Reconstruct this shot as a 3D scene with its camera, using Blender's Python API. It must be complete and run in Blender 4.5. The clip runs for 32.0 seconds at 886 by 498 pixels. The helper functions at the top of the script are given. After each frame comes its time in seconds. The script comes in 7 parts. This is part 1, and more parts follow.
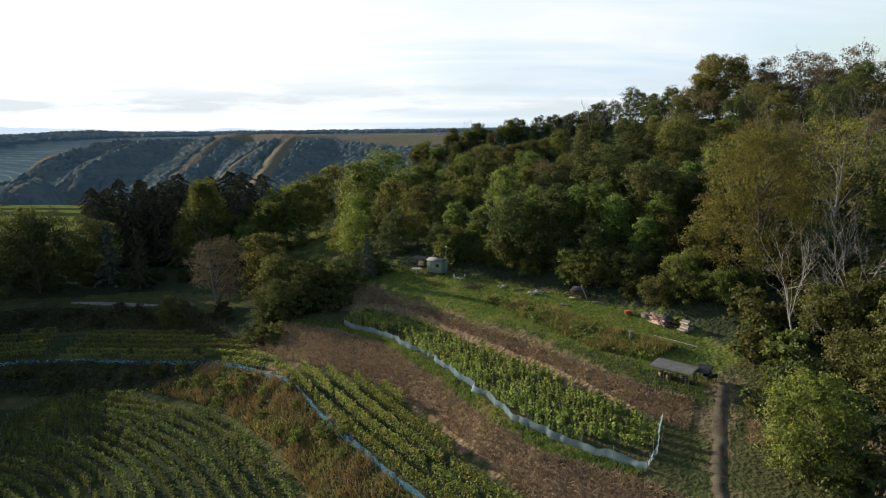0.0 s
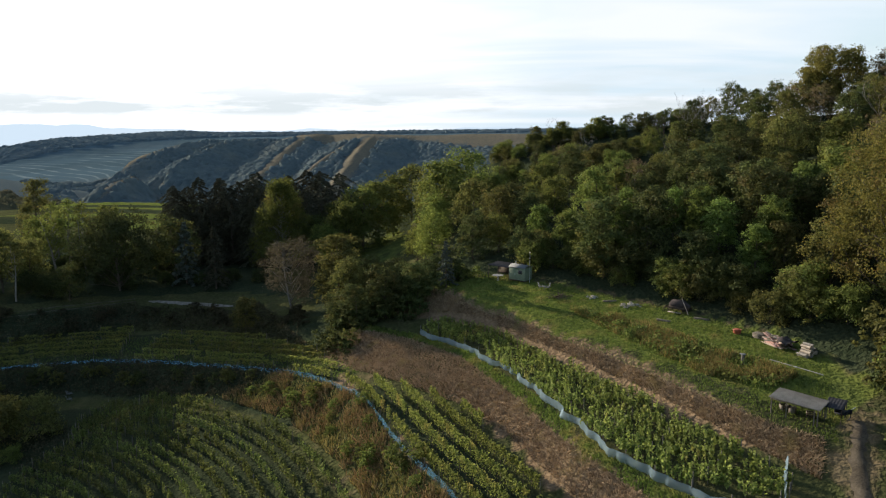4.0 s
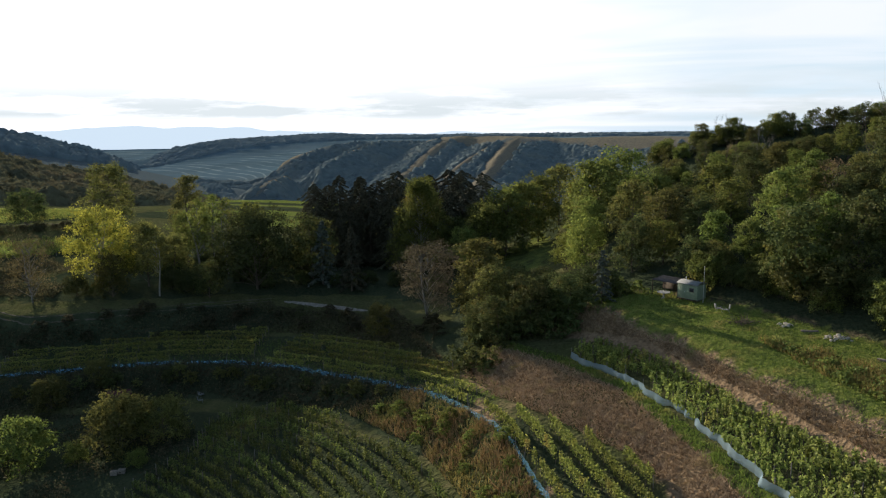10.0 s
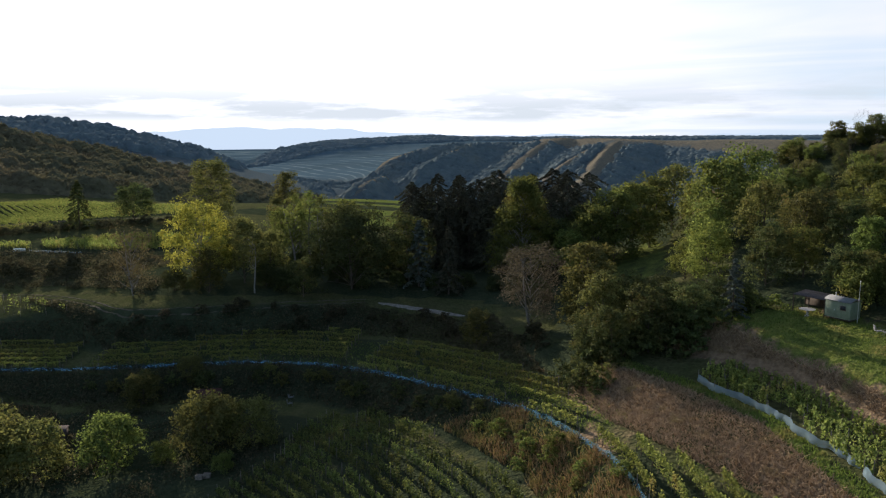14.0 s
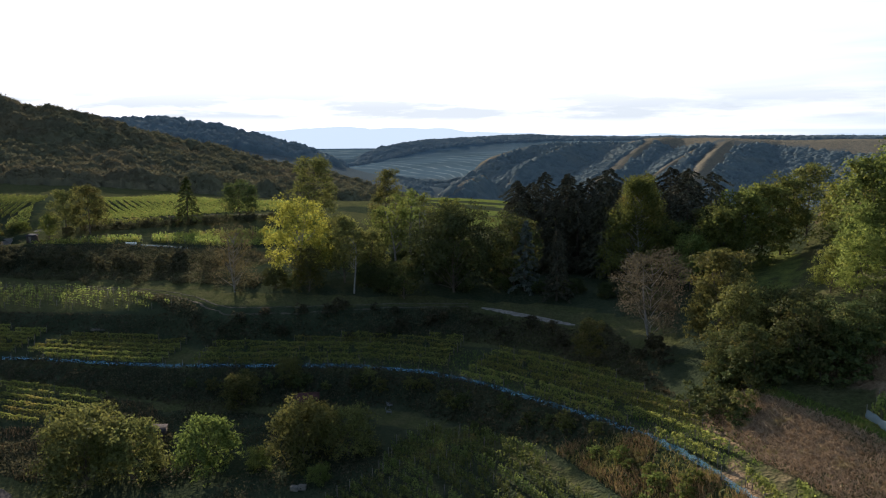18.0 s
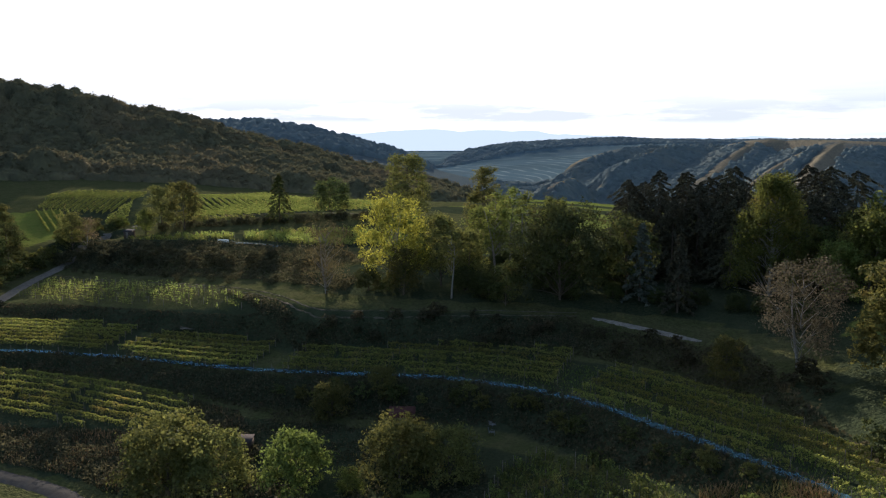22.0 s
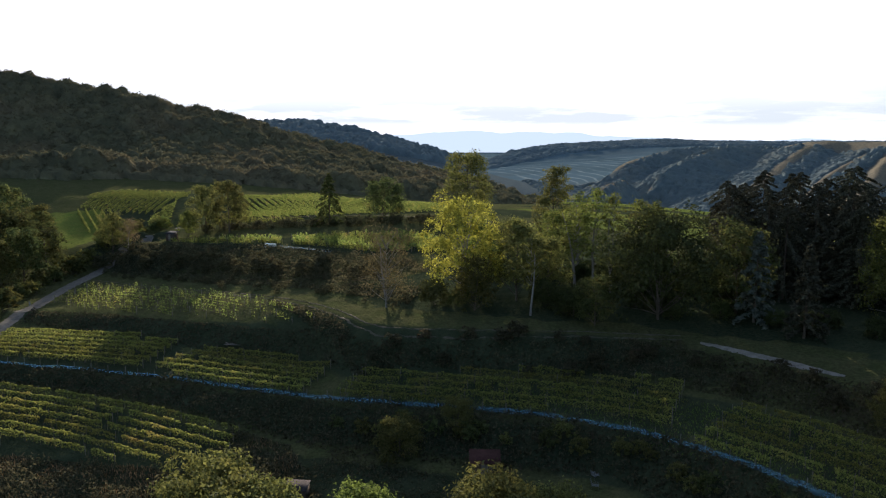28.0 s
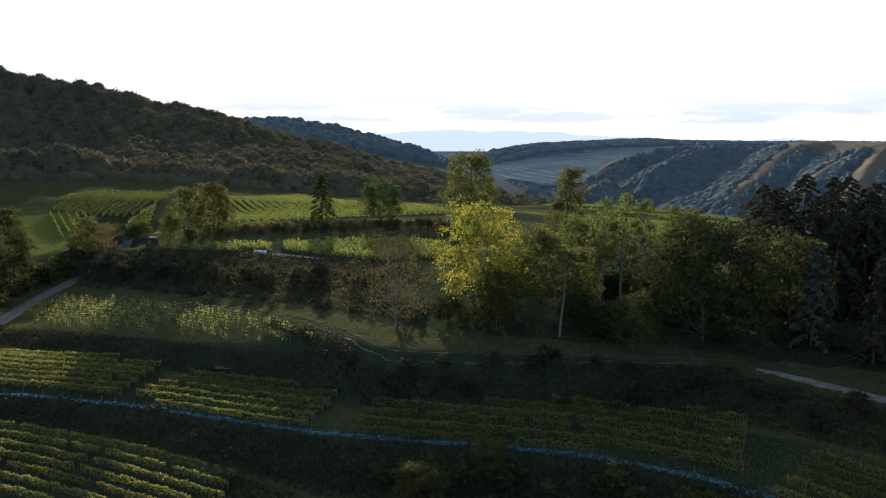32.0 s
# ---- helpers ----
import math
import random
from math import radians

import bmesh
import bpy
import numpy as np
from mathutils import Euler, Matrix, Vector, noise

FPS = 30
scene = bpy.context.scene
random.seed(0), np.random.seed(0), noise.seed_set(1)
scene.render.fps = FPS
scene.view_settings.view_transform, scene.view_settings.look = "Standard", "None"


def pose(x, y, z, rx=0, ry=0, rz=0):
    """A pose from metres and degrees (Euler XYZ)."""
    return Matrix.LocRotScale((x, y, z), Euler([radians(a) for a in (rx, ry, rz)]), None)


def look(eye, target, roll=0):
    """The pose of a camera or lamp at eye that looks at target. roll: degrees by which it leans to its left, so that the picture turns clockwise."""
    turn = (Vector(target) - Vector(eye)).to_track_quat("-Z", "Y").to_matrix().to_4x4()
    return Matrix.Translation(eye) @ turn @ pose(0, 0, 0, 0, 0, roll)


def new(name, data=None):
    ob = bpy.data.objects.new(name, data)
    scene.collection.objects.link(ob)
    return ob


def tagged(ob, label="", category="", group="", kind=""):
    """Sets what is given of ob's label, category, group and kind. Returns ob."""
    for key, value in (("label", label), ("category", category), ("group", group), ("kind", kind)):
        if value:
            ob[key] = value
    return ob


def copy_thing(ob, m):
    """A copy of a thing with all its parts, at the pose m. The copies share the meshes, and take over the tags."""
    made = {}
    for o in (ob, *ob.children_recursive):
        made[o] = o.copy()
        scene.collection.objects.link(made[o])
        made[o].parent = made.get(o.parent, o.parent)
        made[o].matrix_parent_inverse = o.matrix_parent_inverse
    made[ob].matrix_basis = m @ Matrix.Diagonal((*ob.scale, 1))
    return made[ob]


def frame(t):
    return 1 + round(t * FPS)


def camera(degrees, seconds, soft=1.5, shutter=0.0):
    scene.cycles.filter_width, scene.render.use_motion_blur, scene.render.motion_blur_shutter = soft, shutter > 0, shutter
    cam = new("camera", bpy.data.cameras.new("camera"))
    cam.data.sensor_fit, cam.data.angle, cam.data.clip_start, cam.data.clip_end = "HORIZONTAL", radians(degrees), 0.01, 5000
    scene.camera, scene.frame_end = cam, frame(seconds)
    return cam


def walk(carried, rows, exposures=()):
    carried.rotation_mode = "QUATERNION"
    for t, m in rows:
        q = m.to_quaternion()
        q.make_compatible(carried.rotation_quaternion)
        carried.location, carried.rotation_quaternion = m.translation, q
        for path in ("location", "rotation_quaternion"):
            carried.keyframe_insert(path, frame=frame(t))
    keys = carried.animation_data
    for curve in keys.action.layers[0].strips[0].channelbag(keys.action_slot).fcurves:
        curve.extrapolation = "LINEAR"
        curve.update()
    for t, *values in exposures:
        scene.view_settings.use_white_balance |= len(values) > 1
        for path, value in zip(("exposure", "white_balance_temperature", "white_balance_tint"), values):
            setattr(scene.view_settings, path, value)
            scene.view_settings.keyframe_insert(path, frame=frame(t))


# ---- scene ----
cam = camera(61.85, 32.0, soft=1.2)
# seconds, then place and turn (tilt, lean, heading) of the drone
PATH = [
    (0, pose(-0.00, -0.00, 50.00, 80.42, 0.21, 0.00)),
    (1.5, pose(-0.29, 2.78, 49.84, 80.40, 0.24, 2.15)),
    (3, pose(-0.65, 5.61, 49.64, 80.42, 0.29, 4.34)),
    (4.5, pose(-1.19, 8.61, 49.32, 80.52, 0.24, 6.92)),
    (6, pose(-1.87, 11.68, 48.95, 80.66, 0.04, 9.59)),
    (7.5, pose(-2.66, 14.79, 48.64, 80.66, -0.03, 12.32)),
    (9, pose(-3.62, 17.86, 48.29, 80.69, 0.22, 15.07)),
    (10.5, pose(-4.79, 20.79, 47.80, 80.79, 0.21, 17.88)),
    (12, pose(-6.16, 23.62, 47.28, 80.88, 0.12, 20.68)),
    (13.5, pose(-7.71, 26.38, 46.77, 80.93, -0.03, 23.48)),
    (15, pose(-9.45, 28.97, 46.33, 80.99, -0.03, 26.27)),
    (16.5, pose(-11.24, 31.13, 46.10, 80.97, 0.02, 29.11)),
    (18, pose(-13.42, 33.27, 45.83, 80.92, -0.03, 31.93)),
    (19.5, pose(-16.41, 35.80, 45.21, 80.96, 0.01, 34.33)),
    (21, pose(-19.80, 38.45, 44.49, 81.08, -0.11, 36.88)),
    (22.5, pose(-23.38, 41.22, 43.80, 81.13, -0.12, 39.39)),
    (23.5, pose(-25.81, 42.99, 43.38, 81.14, -0.12, 41.07)),
    (24.2, pose(-27.41, 44.02, 43.16, 81.15, -0.14, 42.23)),
    (24.6, pose(-28.27, 44.53, 43.07, 81.17, -0.17, 42.75)),
    (25, pose(-29.17, 45.04, 42.97, 81.17, -0.18, 42.84)),
    (25.5, pose(-30.39, 45.69, 42.83, 81.24, -0.19, 42.57)),
    (26.2, pose(-32.21, 46.61, 42.64, 81.30, -0.21, 42.23)),
    (27, pose(-34.37, 47.78, 42.58, 81.26, -0.28, 41.97)),
    (28, pose(-37.17, 49.33, 42.65, 81.25, -0.22, 41.66)),
    (29, pose(-39.97, 50.73, 42.62, 81.28, -0.27, 41.28)),
    (30, pose(-42.94, 52.15, 42.59, 81.28, -0.26, 40.86)),
    (31, pose(-46.28, 53.72, 42.62, 81.23, -0.29, 40.45)),
    (32, pose(-49.76, 55.33, 42.66, 81.16, -0.42, 40.13)),
]
walk(cam, PATH, exposures=[(0, 1.14, 6450, 10), (9, 1.12, 6450, 10), (13, 1.04, 6230, 14), (17, 1.14, 6200, 15), (22, 1.2, 6200, 15), (32, 1.2, 6200, 15)])

# ---- sky and sun ----
SUN_HEADING, SUN_HEIGHT = 49.0, 13.0   # degrees to the left of +y, and above the horizon
world = bpy.data.worlds.new("sky")
scene.world = world
world.use_nodes = True
wn, wl = world.node_tree.nodes, world.node_tree.links
wn.clear()
sky = wn.new("ShaderNodeTexSky")
sky.sky_type, sky.sun_disc = "NISHITA", False
sky.sun_elevation, sky.sun_rotation = radians(SUN_HEIGHT), radians(-SUN_HEADING)
sky.air_density, sky.dust_density, sky.ozone_density = 1.0, 1.5, 1.0
coord = wn.new("ShaderNodeTexCoord")
sep = wn.new("ShaderNodeSeparateXYZ")
wl.new(coord.outputs["Generated"], sep.inputs[0])
# thin cloud: wisps that run with the horizon, thick low down, thin overhead
up = wn.new("ShaderNodeMath"); up.operation = "ADD"; up.inputs[1].default_value = 0.12
wl.new(sep.outputs["Z"], up.inputs[0])
inv = wn.new("ShaderNodeMath"); inv.operation = "DIVIDE"; inv.inputs[0].default_value = 1.0
wl.new(up.outputs[0], inv.inputs[1])
flat = wn.new("ShaderNodeVectorMath"); flat.operation = "SCALE"
wl.new(coord.outputs["Generated"], flat.inputs[0])
wl.new(inv.outputs[0], flat.inputs["Scale"])
drawn = wn.new("ShaderNodeMapping")
drawn.inputs["Rotation"].default_value, drawn.inputs["Scale"].default_value = (0, 0, 0.45), (0.42, 1.35, 1.0)
wl.new(flat.outputs[0], drawn.inputs["Vector"])
wisp = wn.new("ShaderNodeTexNoise")
wisp.inputs["Scale"].default_value, wisp.inputs["Detail"].default_value, wisp.inputs["Distortion"].default_value = 0.75, 8.0, 0.6
wl.new(drawn.outputs[0], wisp.inputs["Vector"])


def ranged_w(value, a, b, c, d):
    x = wn.new("ShaderNodeMapRange")
    for key, v in zip(("From Min", "From Max", "To Min", "To Max"), (a, b, c, d)):
        x.inputs[key].default_value = v
    wl.new(value, x.inputs["Value"])
    return x.outputs[0]


def times(a, b):
    x = wn.new("ShaderNodeMath"); x.operation = "MULTIPLY"
    wl.new(a, x.inputs[0]); wl.new(b, x.inputs[1])
    return x.outputs[0]


def mixed(fac, a, b):
    x = wn.new("ShaderNodeMix"); x.data_type = "RGBA"
    wl.new(fac, x.inputs["Factor"])
    for key, v in (("A", a), ("B", b)):
        if isinstance(v, tuple):
            x.inputs[key].default_value = (*v, 1)
        else:
            wl.new(v, x.inputs[key])
    return x.outputs["Result"]


toward = wn.new("ShaderNodeVectorMath"); toward.operation = "DOT_PRODUCT"
wl.new(coord.outputs["Generated"], toward.inputs[0])
toward.inputs[1].default_value = (-math.sin(radians(SUN_HEADING)) * 0.96, math.cos(radians(SUN_HEADING)) * 0.96, 0.28)
near_sun = toward.outputs["Value"]
# clear sky is a pale blue between the streaks, whiter and denser round the sun
deep = wn.new("ShaderNodeVectorMath"); deep.operation = "SCALE"; deep.inputs["Scale"].default_value = 1.0
wl.new(sky.outputs[0], deep.inputs[0])
haze_low = ranged_w(sep.outputs["Z"], 0.2, 0.6, 1.0, 0.2)
clear = mixed(times(ranged_w(near_sun, 0.0, 0.4, 0.0, 0.95), haze_low), deep.outputs[0], (2.9, 3.6, 4.15))
cover = wn.new("ShaderNodeMath"); cover.operation = "ADD"; cover.use_clamp = True
wl.new(ranged_w(wisp.outputs["Fac"], 0.40, 0.64, 0.1, 0.95), cover.inputs[0])
wl.new(ranged_w(near_sun, 0.62, 0.95, 0.0, 1.0), cover.inputs[1])
veil = times(times(cover.outputs[0], haze_low), ranged_w(near_sun, -0.1, 0.5, 0.0, 1.0))
sky_c = mixed(veil, clear, mixed(ranged_w(near_sun, 0.6, 0.98, 0.0, 1.0), (4.2, 4.35, 4.55), (6.0, 6.0, 6.2)))
# low bank of puffed grey-blue cloud over the horizon, with a bright gap under it
bank = wn.new("ShaderNodeTexNoise")
bank.inputs["Scale"].default_value, bank.inputs["Detail"].default_value, bank.inputs["Roughness"].default_value = 5.5, 8.0, 0.62
squash = wn.new("ShaderNodeMapping"); squash.inputs["Scale"].default_value = (1, 1, 8)
wl.new(coord.outputs["Generated"], squash.inputs["Vector"]); wl.new(squash.outputs[0], bank.inputs["Vector"])
band = times(ranged_w(sep.outputs["Z"], 0.030, 0.080, 1.0, 0.0), ranged_w(sep.outputs["Z"], 0.006, 0.018, 0.0, 1.0))
low = times(ranged_w(bank.outputs["Fac"], 0.40, 0.56, 0.0, 0.9), band)
sky_c = mixed(low, sky_c, (3.2, 3.52, 3.66))
back = wn.new("ShaderNodeBackground"); back.inputs["Strength"].default_value = 0.105
wl.new(sky_c, back.inputs[0])
out = wn.new("ShaderNodeOutputWorld")
wl.new(back.outputs[0], out.inputs[0])

sun = new("sun", bpy.data.lights.new("sun", "SUN"))
sun.data.energy, sun.data.angle, sun.data.color = 5.0, radians(0.6), (1.0, 0.86, 0.66)
_h, _e = radians(SUN_HEADING), radians(SUN_HEIGHT)
SUN_AT = Vector((-math.sin(_h) * math.cos(_e), math.cos(_h) * math.cos(_e), math.sin(_e)))
sun.matrix_world = look(SUN_AT * 100, (0, 0, 0))
# ---- materials ----
def material(name):
    m = bpy.data.materials.new(name)
    m.use_nodes = True
    m.node_tree.nodes.clear()
    return m, m.node_tree.nodes, m.node_tree.links


def node(nodes, kind, **values):
    n = nodes.new(kind)
    for key, value in values.items():
        n.inputs[key.replace("_", " ")].default_value = value
    return n


def leafy(name, dark, light, autumn=None, autumn_share=0.0, through_share=0.45, gloss=0.12):
    """Foliage: every leaf its own shade, some light let through from behind."""
    m, n, l = material(name)
    geo, info = n.new("ShaderNodeNewGeometry"), n.new("ShaderNodeObjectInfo")
    mix = n.new("ShaderNodeMix"); mix.data_type = "RGBA"
    mix.inputs["A"].default_value, mix.inputs["B"].default_value = (*dark, 1), (*light, 1)
    l.new(geo.outputs["Random Per Island"], mix.inputs["Factor"])
    colour = mix.outputs["Result"]
    if autumn:
        pos = n.new("ShaderNodeTexCoord")
        blot = node(n, "ShaderNodeTexNoise", Scale=0.35, Detail=3.0)
        l.new(pos.outputs["Object"], blot.inputs["Vector"])
        edge = n.new("ShaderNodeMapRange")
        edge.inputs["From Min"].default_value, edge.inputs["From Max"].default_value = 0.62 - 0.3 * autumn_share, 0.78 - 0.3 * autumn_share
        l.new(blot.outputs["Fac"], edge.inputs["Value"])
        turn = n.new("ShaderNodeMix"); turn.data_type = "RGBA"
        turn.inputs["B"].default_value = (*autumn, 1)
        l.new(edge.outputs[0], turn.inputs["Factor"])
        l.new(colour, turn.inputs["A"])
        colour = turn.outputs["Result"]
    shade = n.new("ShaderNodeHueSaturation")
    val = n.new("ShaderNodeMapRange"); val.inputs["To Min"].default_value, val.inputs["To Max"].default_value = 0.75, 1.25
    hue = n.new("ShaderNodeMapRange"); hue.inputs["To Min"].default_value, hue.inputs["To Max"].default_value = 0.482, 0.512
    l.new(info.outputs["Random"], val.inputs["Value"]); l.new(info.outputs["Random"], hue.inputs["Value"])
    l.new(val.outputs[0], shade.inputs["Value"]); l.new(hue.outputs[0], shade.inputs["Hue"])
    l.new(colour, shade.inputs["Color"])
    face, back_l = n.new("ShaderNodeBsdfDiffuse"), n.new("ShaderNodeBsdfTranslucent")
    l.new(shade.outputs[0], face.inputs[0]); l.new(shade.outputs[0], back_l.inputs[0])
    both = n.new("ShaderNodeMixShader"); both.inputs[0].default_value = through_share
    l.new(face.outputs[0], both.inputs[1]); l.new(back_l.outputs[0], both.inputs[2])
    shine = node(n, "ShaderNodeBsdfGlossy", Roughness=0.6)
    shine.inputs["Color"].default_value = (0.6, 0.65, 0.6, 1)
    fin = n.new("ShaderNodeMixShader"); fin.inputs[0].default_value = gloss * 0.1
    l.new(both.outputs[0], fin.inputs[1]); l.new(shine.outputs[0], fin.inputs[2])
    o = n.new("ShaderNodeOutputMaterial")
    l.new(fin.outputs[0], o.inputs[0])
    return m


def canopy_leaves(name, dark, light, autumn, crown):
    """Foliage of a distant wood: shades that change from crown to crown and from spray to spray."""
    m, n, l = material(name)
    place = n.new("ShaderNodeNewGeometry")
    per = node(n, "ShaderNodeTexVoronoi", Scale=1.0 / crown); per.feature = "SMOOTH_F1"
    grain = node(n, "ShaderNodeTexNoise", Scale=3.2 / crown, Detail=6.0, Roughness=0.7)
    patch = node(n, "ShaderNodeTexNoise", Scale=0.12 / crown, Detail=3.0)
    for x in (per, grain, patch):
        l.new(place.outputs["Position"], x.inputs["Vector"])
    tone = n.new("ShaderNodeSeparateColor"); l.new(per.outputs["Color"], tone.inputs[0])
    mean = n.new("ShaderNodeMath"); mean.operation = "MULTIPLY_ADD"; mean.inputs[1].default_value = 0.55
    l.new(tone.outputs[0], mean.inputs[0])
    fine = n.new("ShaderNodeMapRange"); fine.inputs["From Min"].default_value, fine.inputs["From Max"].default_value = 0.3, 0.7
    fine.inputs["To Max"].default_value = 0.45
    l.new(grain.outputs["Fac"], fine.inputs["Value"]); l.new(fine.outputs[0], mean.inputs[2])
    base = n.new("ShaderNodeMix"); base.data_type = "RGBA"
    base.inputs["A"].default_value, base.inputs["B"].default_value = (*dark, 1), (*light, 1)
    l.new(mean.outputs[0], base.inputs["Factor"])
    edge = n.new("ShaderNodeMapRange"); edge.inputs["From Min"].default_value, edge.inputs["From Max"].default_value = 0.5, 0.75
    l.new(patch.outputs["Fac"], edge.inputs["Value"])
    turn = n.new("ShaderNodeMix"); turn.data_type = "RGBA"; turn.inputs["B"].default_value = (*autumn, 1)
    l.new(edge.outputs[0], turn.inputs["Factor"]); l.new(base.outputs["Result"], turn.inputs["A"])
    tuft = node(n, "ShaderNodeBump", Strength=0.8, Distance=0.2 * crown)
    l.new(grain.outputs["Fac"], tuft.inputs["Height"])
    face, thin = n.new("ShaderNodeBsdfDiffuse"), n.new("ShaderNodeBsdfTranslucent")
    for x in (face, thin):
        l.new(turn.outputs["Result"], x.inputs["Color"]); l.new(tuft.outputs[0], x.inputs["Normal"])
    both = n.new("ShaderNodeMixShader"); both.inputs[0].default_value = 0.2
    l.new(face.outputs[0], both.inputs[1]); l.new(thin.outputs[0], both.inputs[2])
    o = n.new("ShaderNodeOutputMaterial"); l.new(both.outputs[0], o.inputs[0])
    return m


def plain(name, a, b, scale=2.0, rough=0.8, metal=0.0, bump=0.2, detail=5.0, stretch=(1, 1, 1)):
    """A solid surface whose colour wanders between a and b, with fine relief."""
    m, n, l = material(name)
    pos = n.new("ShaderNodeTexCoord")
    mapped = n.new("ShaderNodeMapping"); mapped.inputs["Scale"].default_value = stretch
    l.new(pos.outputs["Object"], mapped.inputs["Vector"])
    big, small = node(n, "ShaderNodeTexNoise", Scale=scale, Detail=detail), node(n, "ShaderNodeTexNoise", Scale=scale * 9, Detail=4.0)
    l.new(mapped.outputs[0], big.inputs["Vector"]); l.new(mapped.outputs[0], small.inputs["Vector"])
    add = n.new("ShaderNodeMath"); add.operation = "ADD"
    l.new(big.outputs["Fac"], add.inputs[0]); l.new(small.outputs["Fac"], add.inputs[1])
    spread = n.new("ShaderNodeMapRange"); spread.inputs["From Min"].default_value, spread.inputs["From Max"].default_value = 0.7, 1.3
    l.new(add.outputs[0], spread.inputs["Value"])
    mix = n.new("ShaderNodeMix"); mix.data_type = "RGBA"
    mix.inputs["A"].default_value, mix.inputs["B"].default_value = (*a, 1), (*b, 1)
    l.new(spread.outputs[0], mix.inputs["Factor"])
    p = node(n, "ShaderNodeBsdfPrincipled", Roughness=rough, Metallic=metal)
    p.inputs["Specular IOR Level"].default_value = 0.5 if rough < 0.6 else 0.12 if rough < 0.9 else 0.01
    l.new(mix.outputs["Result"], p.inputs["Base Color"])
    bp = node(n, "ShaderNodeBump", Strength=bump, Distance=0.05)
    l.new(add.outputs[0], bp.inputs["Height"]); l.new(bp.outputs[0], p.inputs["Normal"])
    o = n.new("ShaderNodeOutputMaterial")
    l.new(p.outputs[0], o.inputs[0])
    return m


def ground_material():
    """Grass, dry grass, bare soil, woodland floor and hay meadow, by the ground's cover layers."""
    m, n, l = material("ground_cover")
    pos = n.new("ShaderNodeNewGeometry")
    def field(scale, detail=6.0):
        t = node(n, "ShaderNodeTexNoise", Scale=scale, Detail=detail)
        l.new(pos.outputs["Position"], t.inputs["Vector"])
        return t.outputs["Fac"]
    fine, mid, wide = field(2.2), field(0.35), field(0.05)
    def blend(fac, a, b):
        x = n.new("ShaderNodeMix"); x.data_type = "RGBA"
        l.new(fac, x.inputs["Factor"])
        for key, v in (("A", a), ("B", b)):
            if isinstance(v, tuple):
                x.inputs[key].default_value = (*v, 1)
            else:
                l.new(v, x.inputs[key])
        return x.outputs["Result"]
    def ranged(fac, lo, hi):
        x = n.new("ShaderNodeMapRange")
        x.inputs["From Min"].default_value, x.inputs["From Max"].default_value = lo, hi
        l.new(fac, x.inputs["Value"])
        return x.outputs[0]
    fine_r, mid_r, wide_r = ranged(fine, 0.3, 0.7), ranged(mid, 0.3, 0.7), ranged(wide, 0.35, 0.65)
    grass = blend(mid_r, blend(fine_r, (0.032, 0.040, 0.018), (0.060, 0.070, 0.028)), blend(fine_r, (0.046, 0.050, 0.024), (0.084, 0.08, 0.04)))
    dry = blend(mid_r, blend(fine_r, (0.095, 0.068, 0.043), (0.200, 0.146, 0.094)), blend(fine_r, (0.13, 0.093, 0.060), (0.235, 0.174, 0.114)))
    soil = blend(mid_r, blend(fine_r, (0.07, 0.05, 0.035), (0.15, 0.11, 0.08)), (0.12, 0.10, 0.06))
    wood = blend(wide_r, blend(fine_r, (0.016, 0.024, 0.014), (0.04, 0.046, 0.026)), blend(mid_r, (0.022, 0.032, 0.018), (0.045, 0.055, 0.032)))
    meadow = blend(mid_r, blend(fine_r, (0.056, 0.084, 0.020), (0.105, 0.140, 0.034)), blend(fine_r, (0.082, 0.098, 0.026), (0.135, 0.145, 0.042)))
    lay = n.new("ShaderNodeAttribute"); lay.attribute_name = "cover"
    part3 = n.new("ShaderNodeSeparateColor"); l.new(lay.outputs["Color"], part3.inputs[0])
    def ragged(w):
        a = n.new("ShaderNodeMath"); a.operation = "ADD"; l.new(w, a.inputs[0]); l.new(mid, a.inputs[1])
        return ranged(a.outputs[0], 0.82, 1.12)
    c = blend(ragged(part3.outputs[0]), grass, dry)
    c = blend(ragged(part3.outputs[1]), c, soil)
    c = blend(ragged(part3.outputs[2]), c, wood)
    # far ground fades to blue-grey: the haze of distance put into its colour
    dist = n.new("ShaderNodeAttribute"); dist.attribute_name = "haze_tint"
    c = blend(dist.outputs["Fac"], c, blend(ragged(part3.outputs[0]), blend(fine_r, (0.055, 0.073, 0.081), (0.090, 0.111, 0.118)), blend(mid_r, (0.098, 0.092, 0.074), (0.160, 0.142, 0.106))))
    c = blend(ragged(lay.outputs["Alpha"]), c, meadow)
    steps = n.new("ShaderNodeAttribute"); steps.attribute_name = "terraced"
    sep = n.new("ShaderNodeSeparateXYZ"); l.new(pos.outputs["Position"], sep.inputs[0])
    wob = node(n, "ShaderNodeTexNoise", Scale=0.004, Detail=4.0); l.new(pos.outputs["Position"], wob.inputs["Vector"])
    lev = n.new("ShaderNodeMath"); lev.operation = "MULTIPLY_ADD"; lev.inputs[1].default_value = 3.0
    l.new(wob.outputs["Fac"], lev.inputs[0]); l.new(sep.outputs["Z"], lev.inputs[2])
    saw = n.new("ShaderNodeMath"); saw.operation = "PINGPONG"; saw.inputs[1].default_value = 1.7
    l.new(lev.outputs[0], saw.inputs[0])
    edge = ranged(saw.outputs[0], 1.15, 1.6)
    on = n.new("ShaderNodeMath"); on.operation = "MULTIPLY"; l.new(edge, on.inputs[0]); l.new(steps.outputs["Fac"], on.inputs[1])
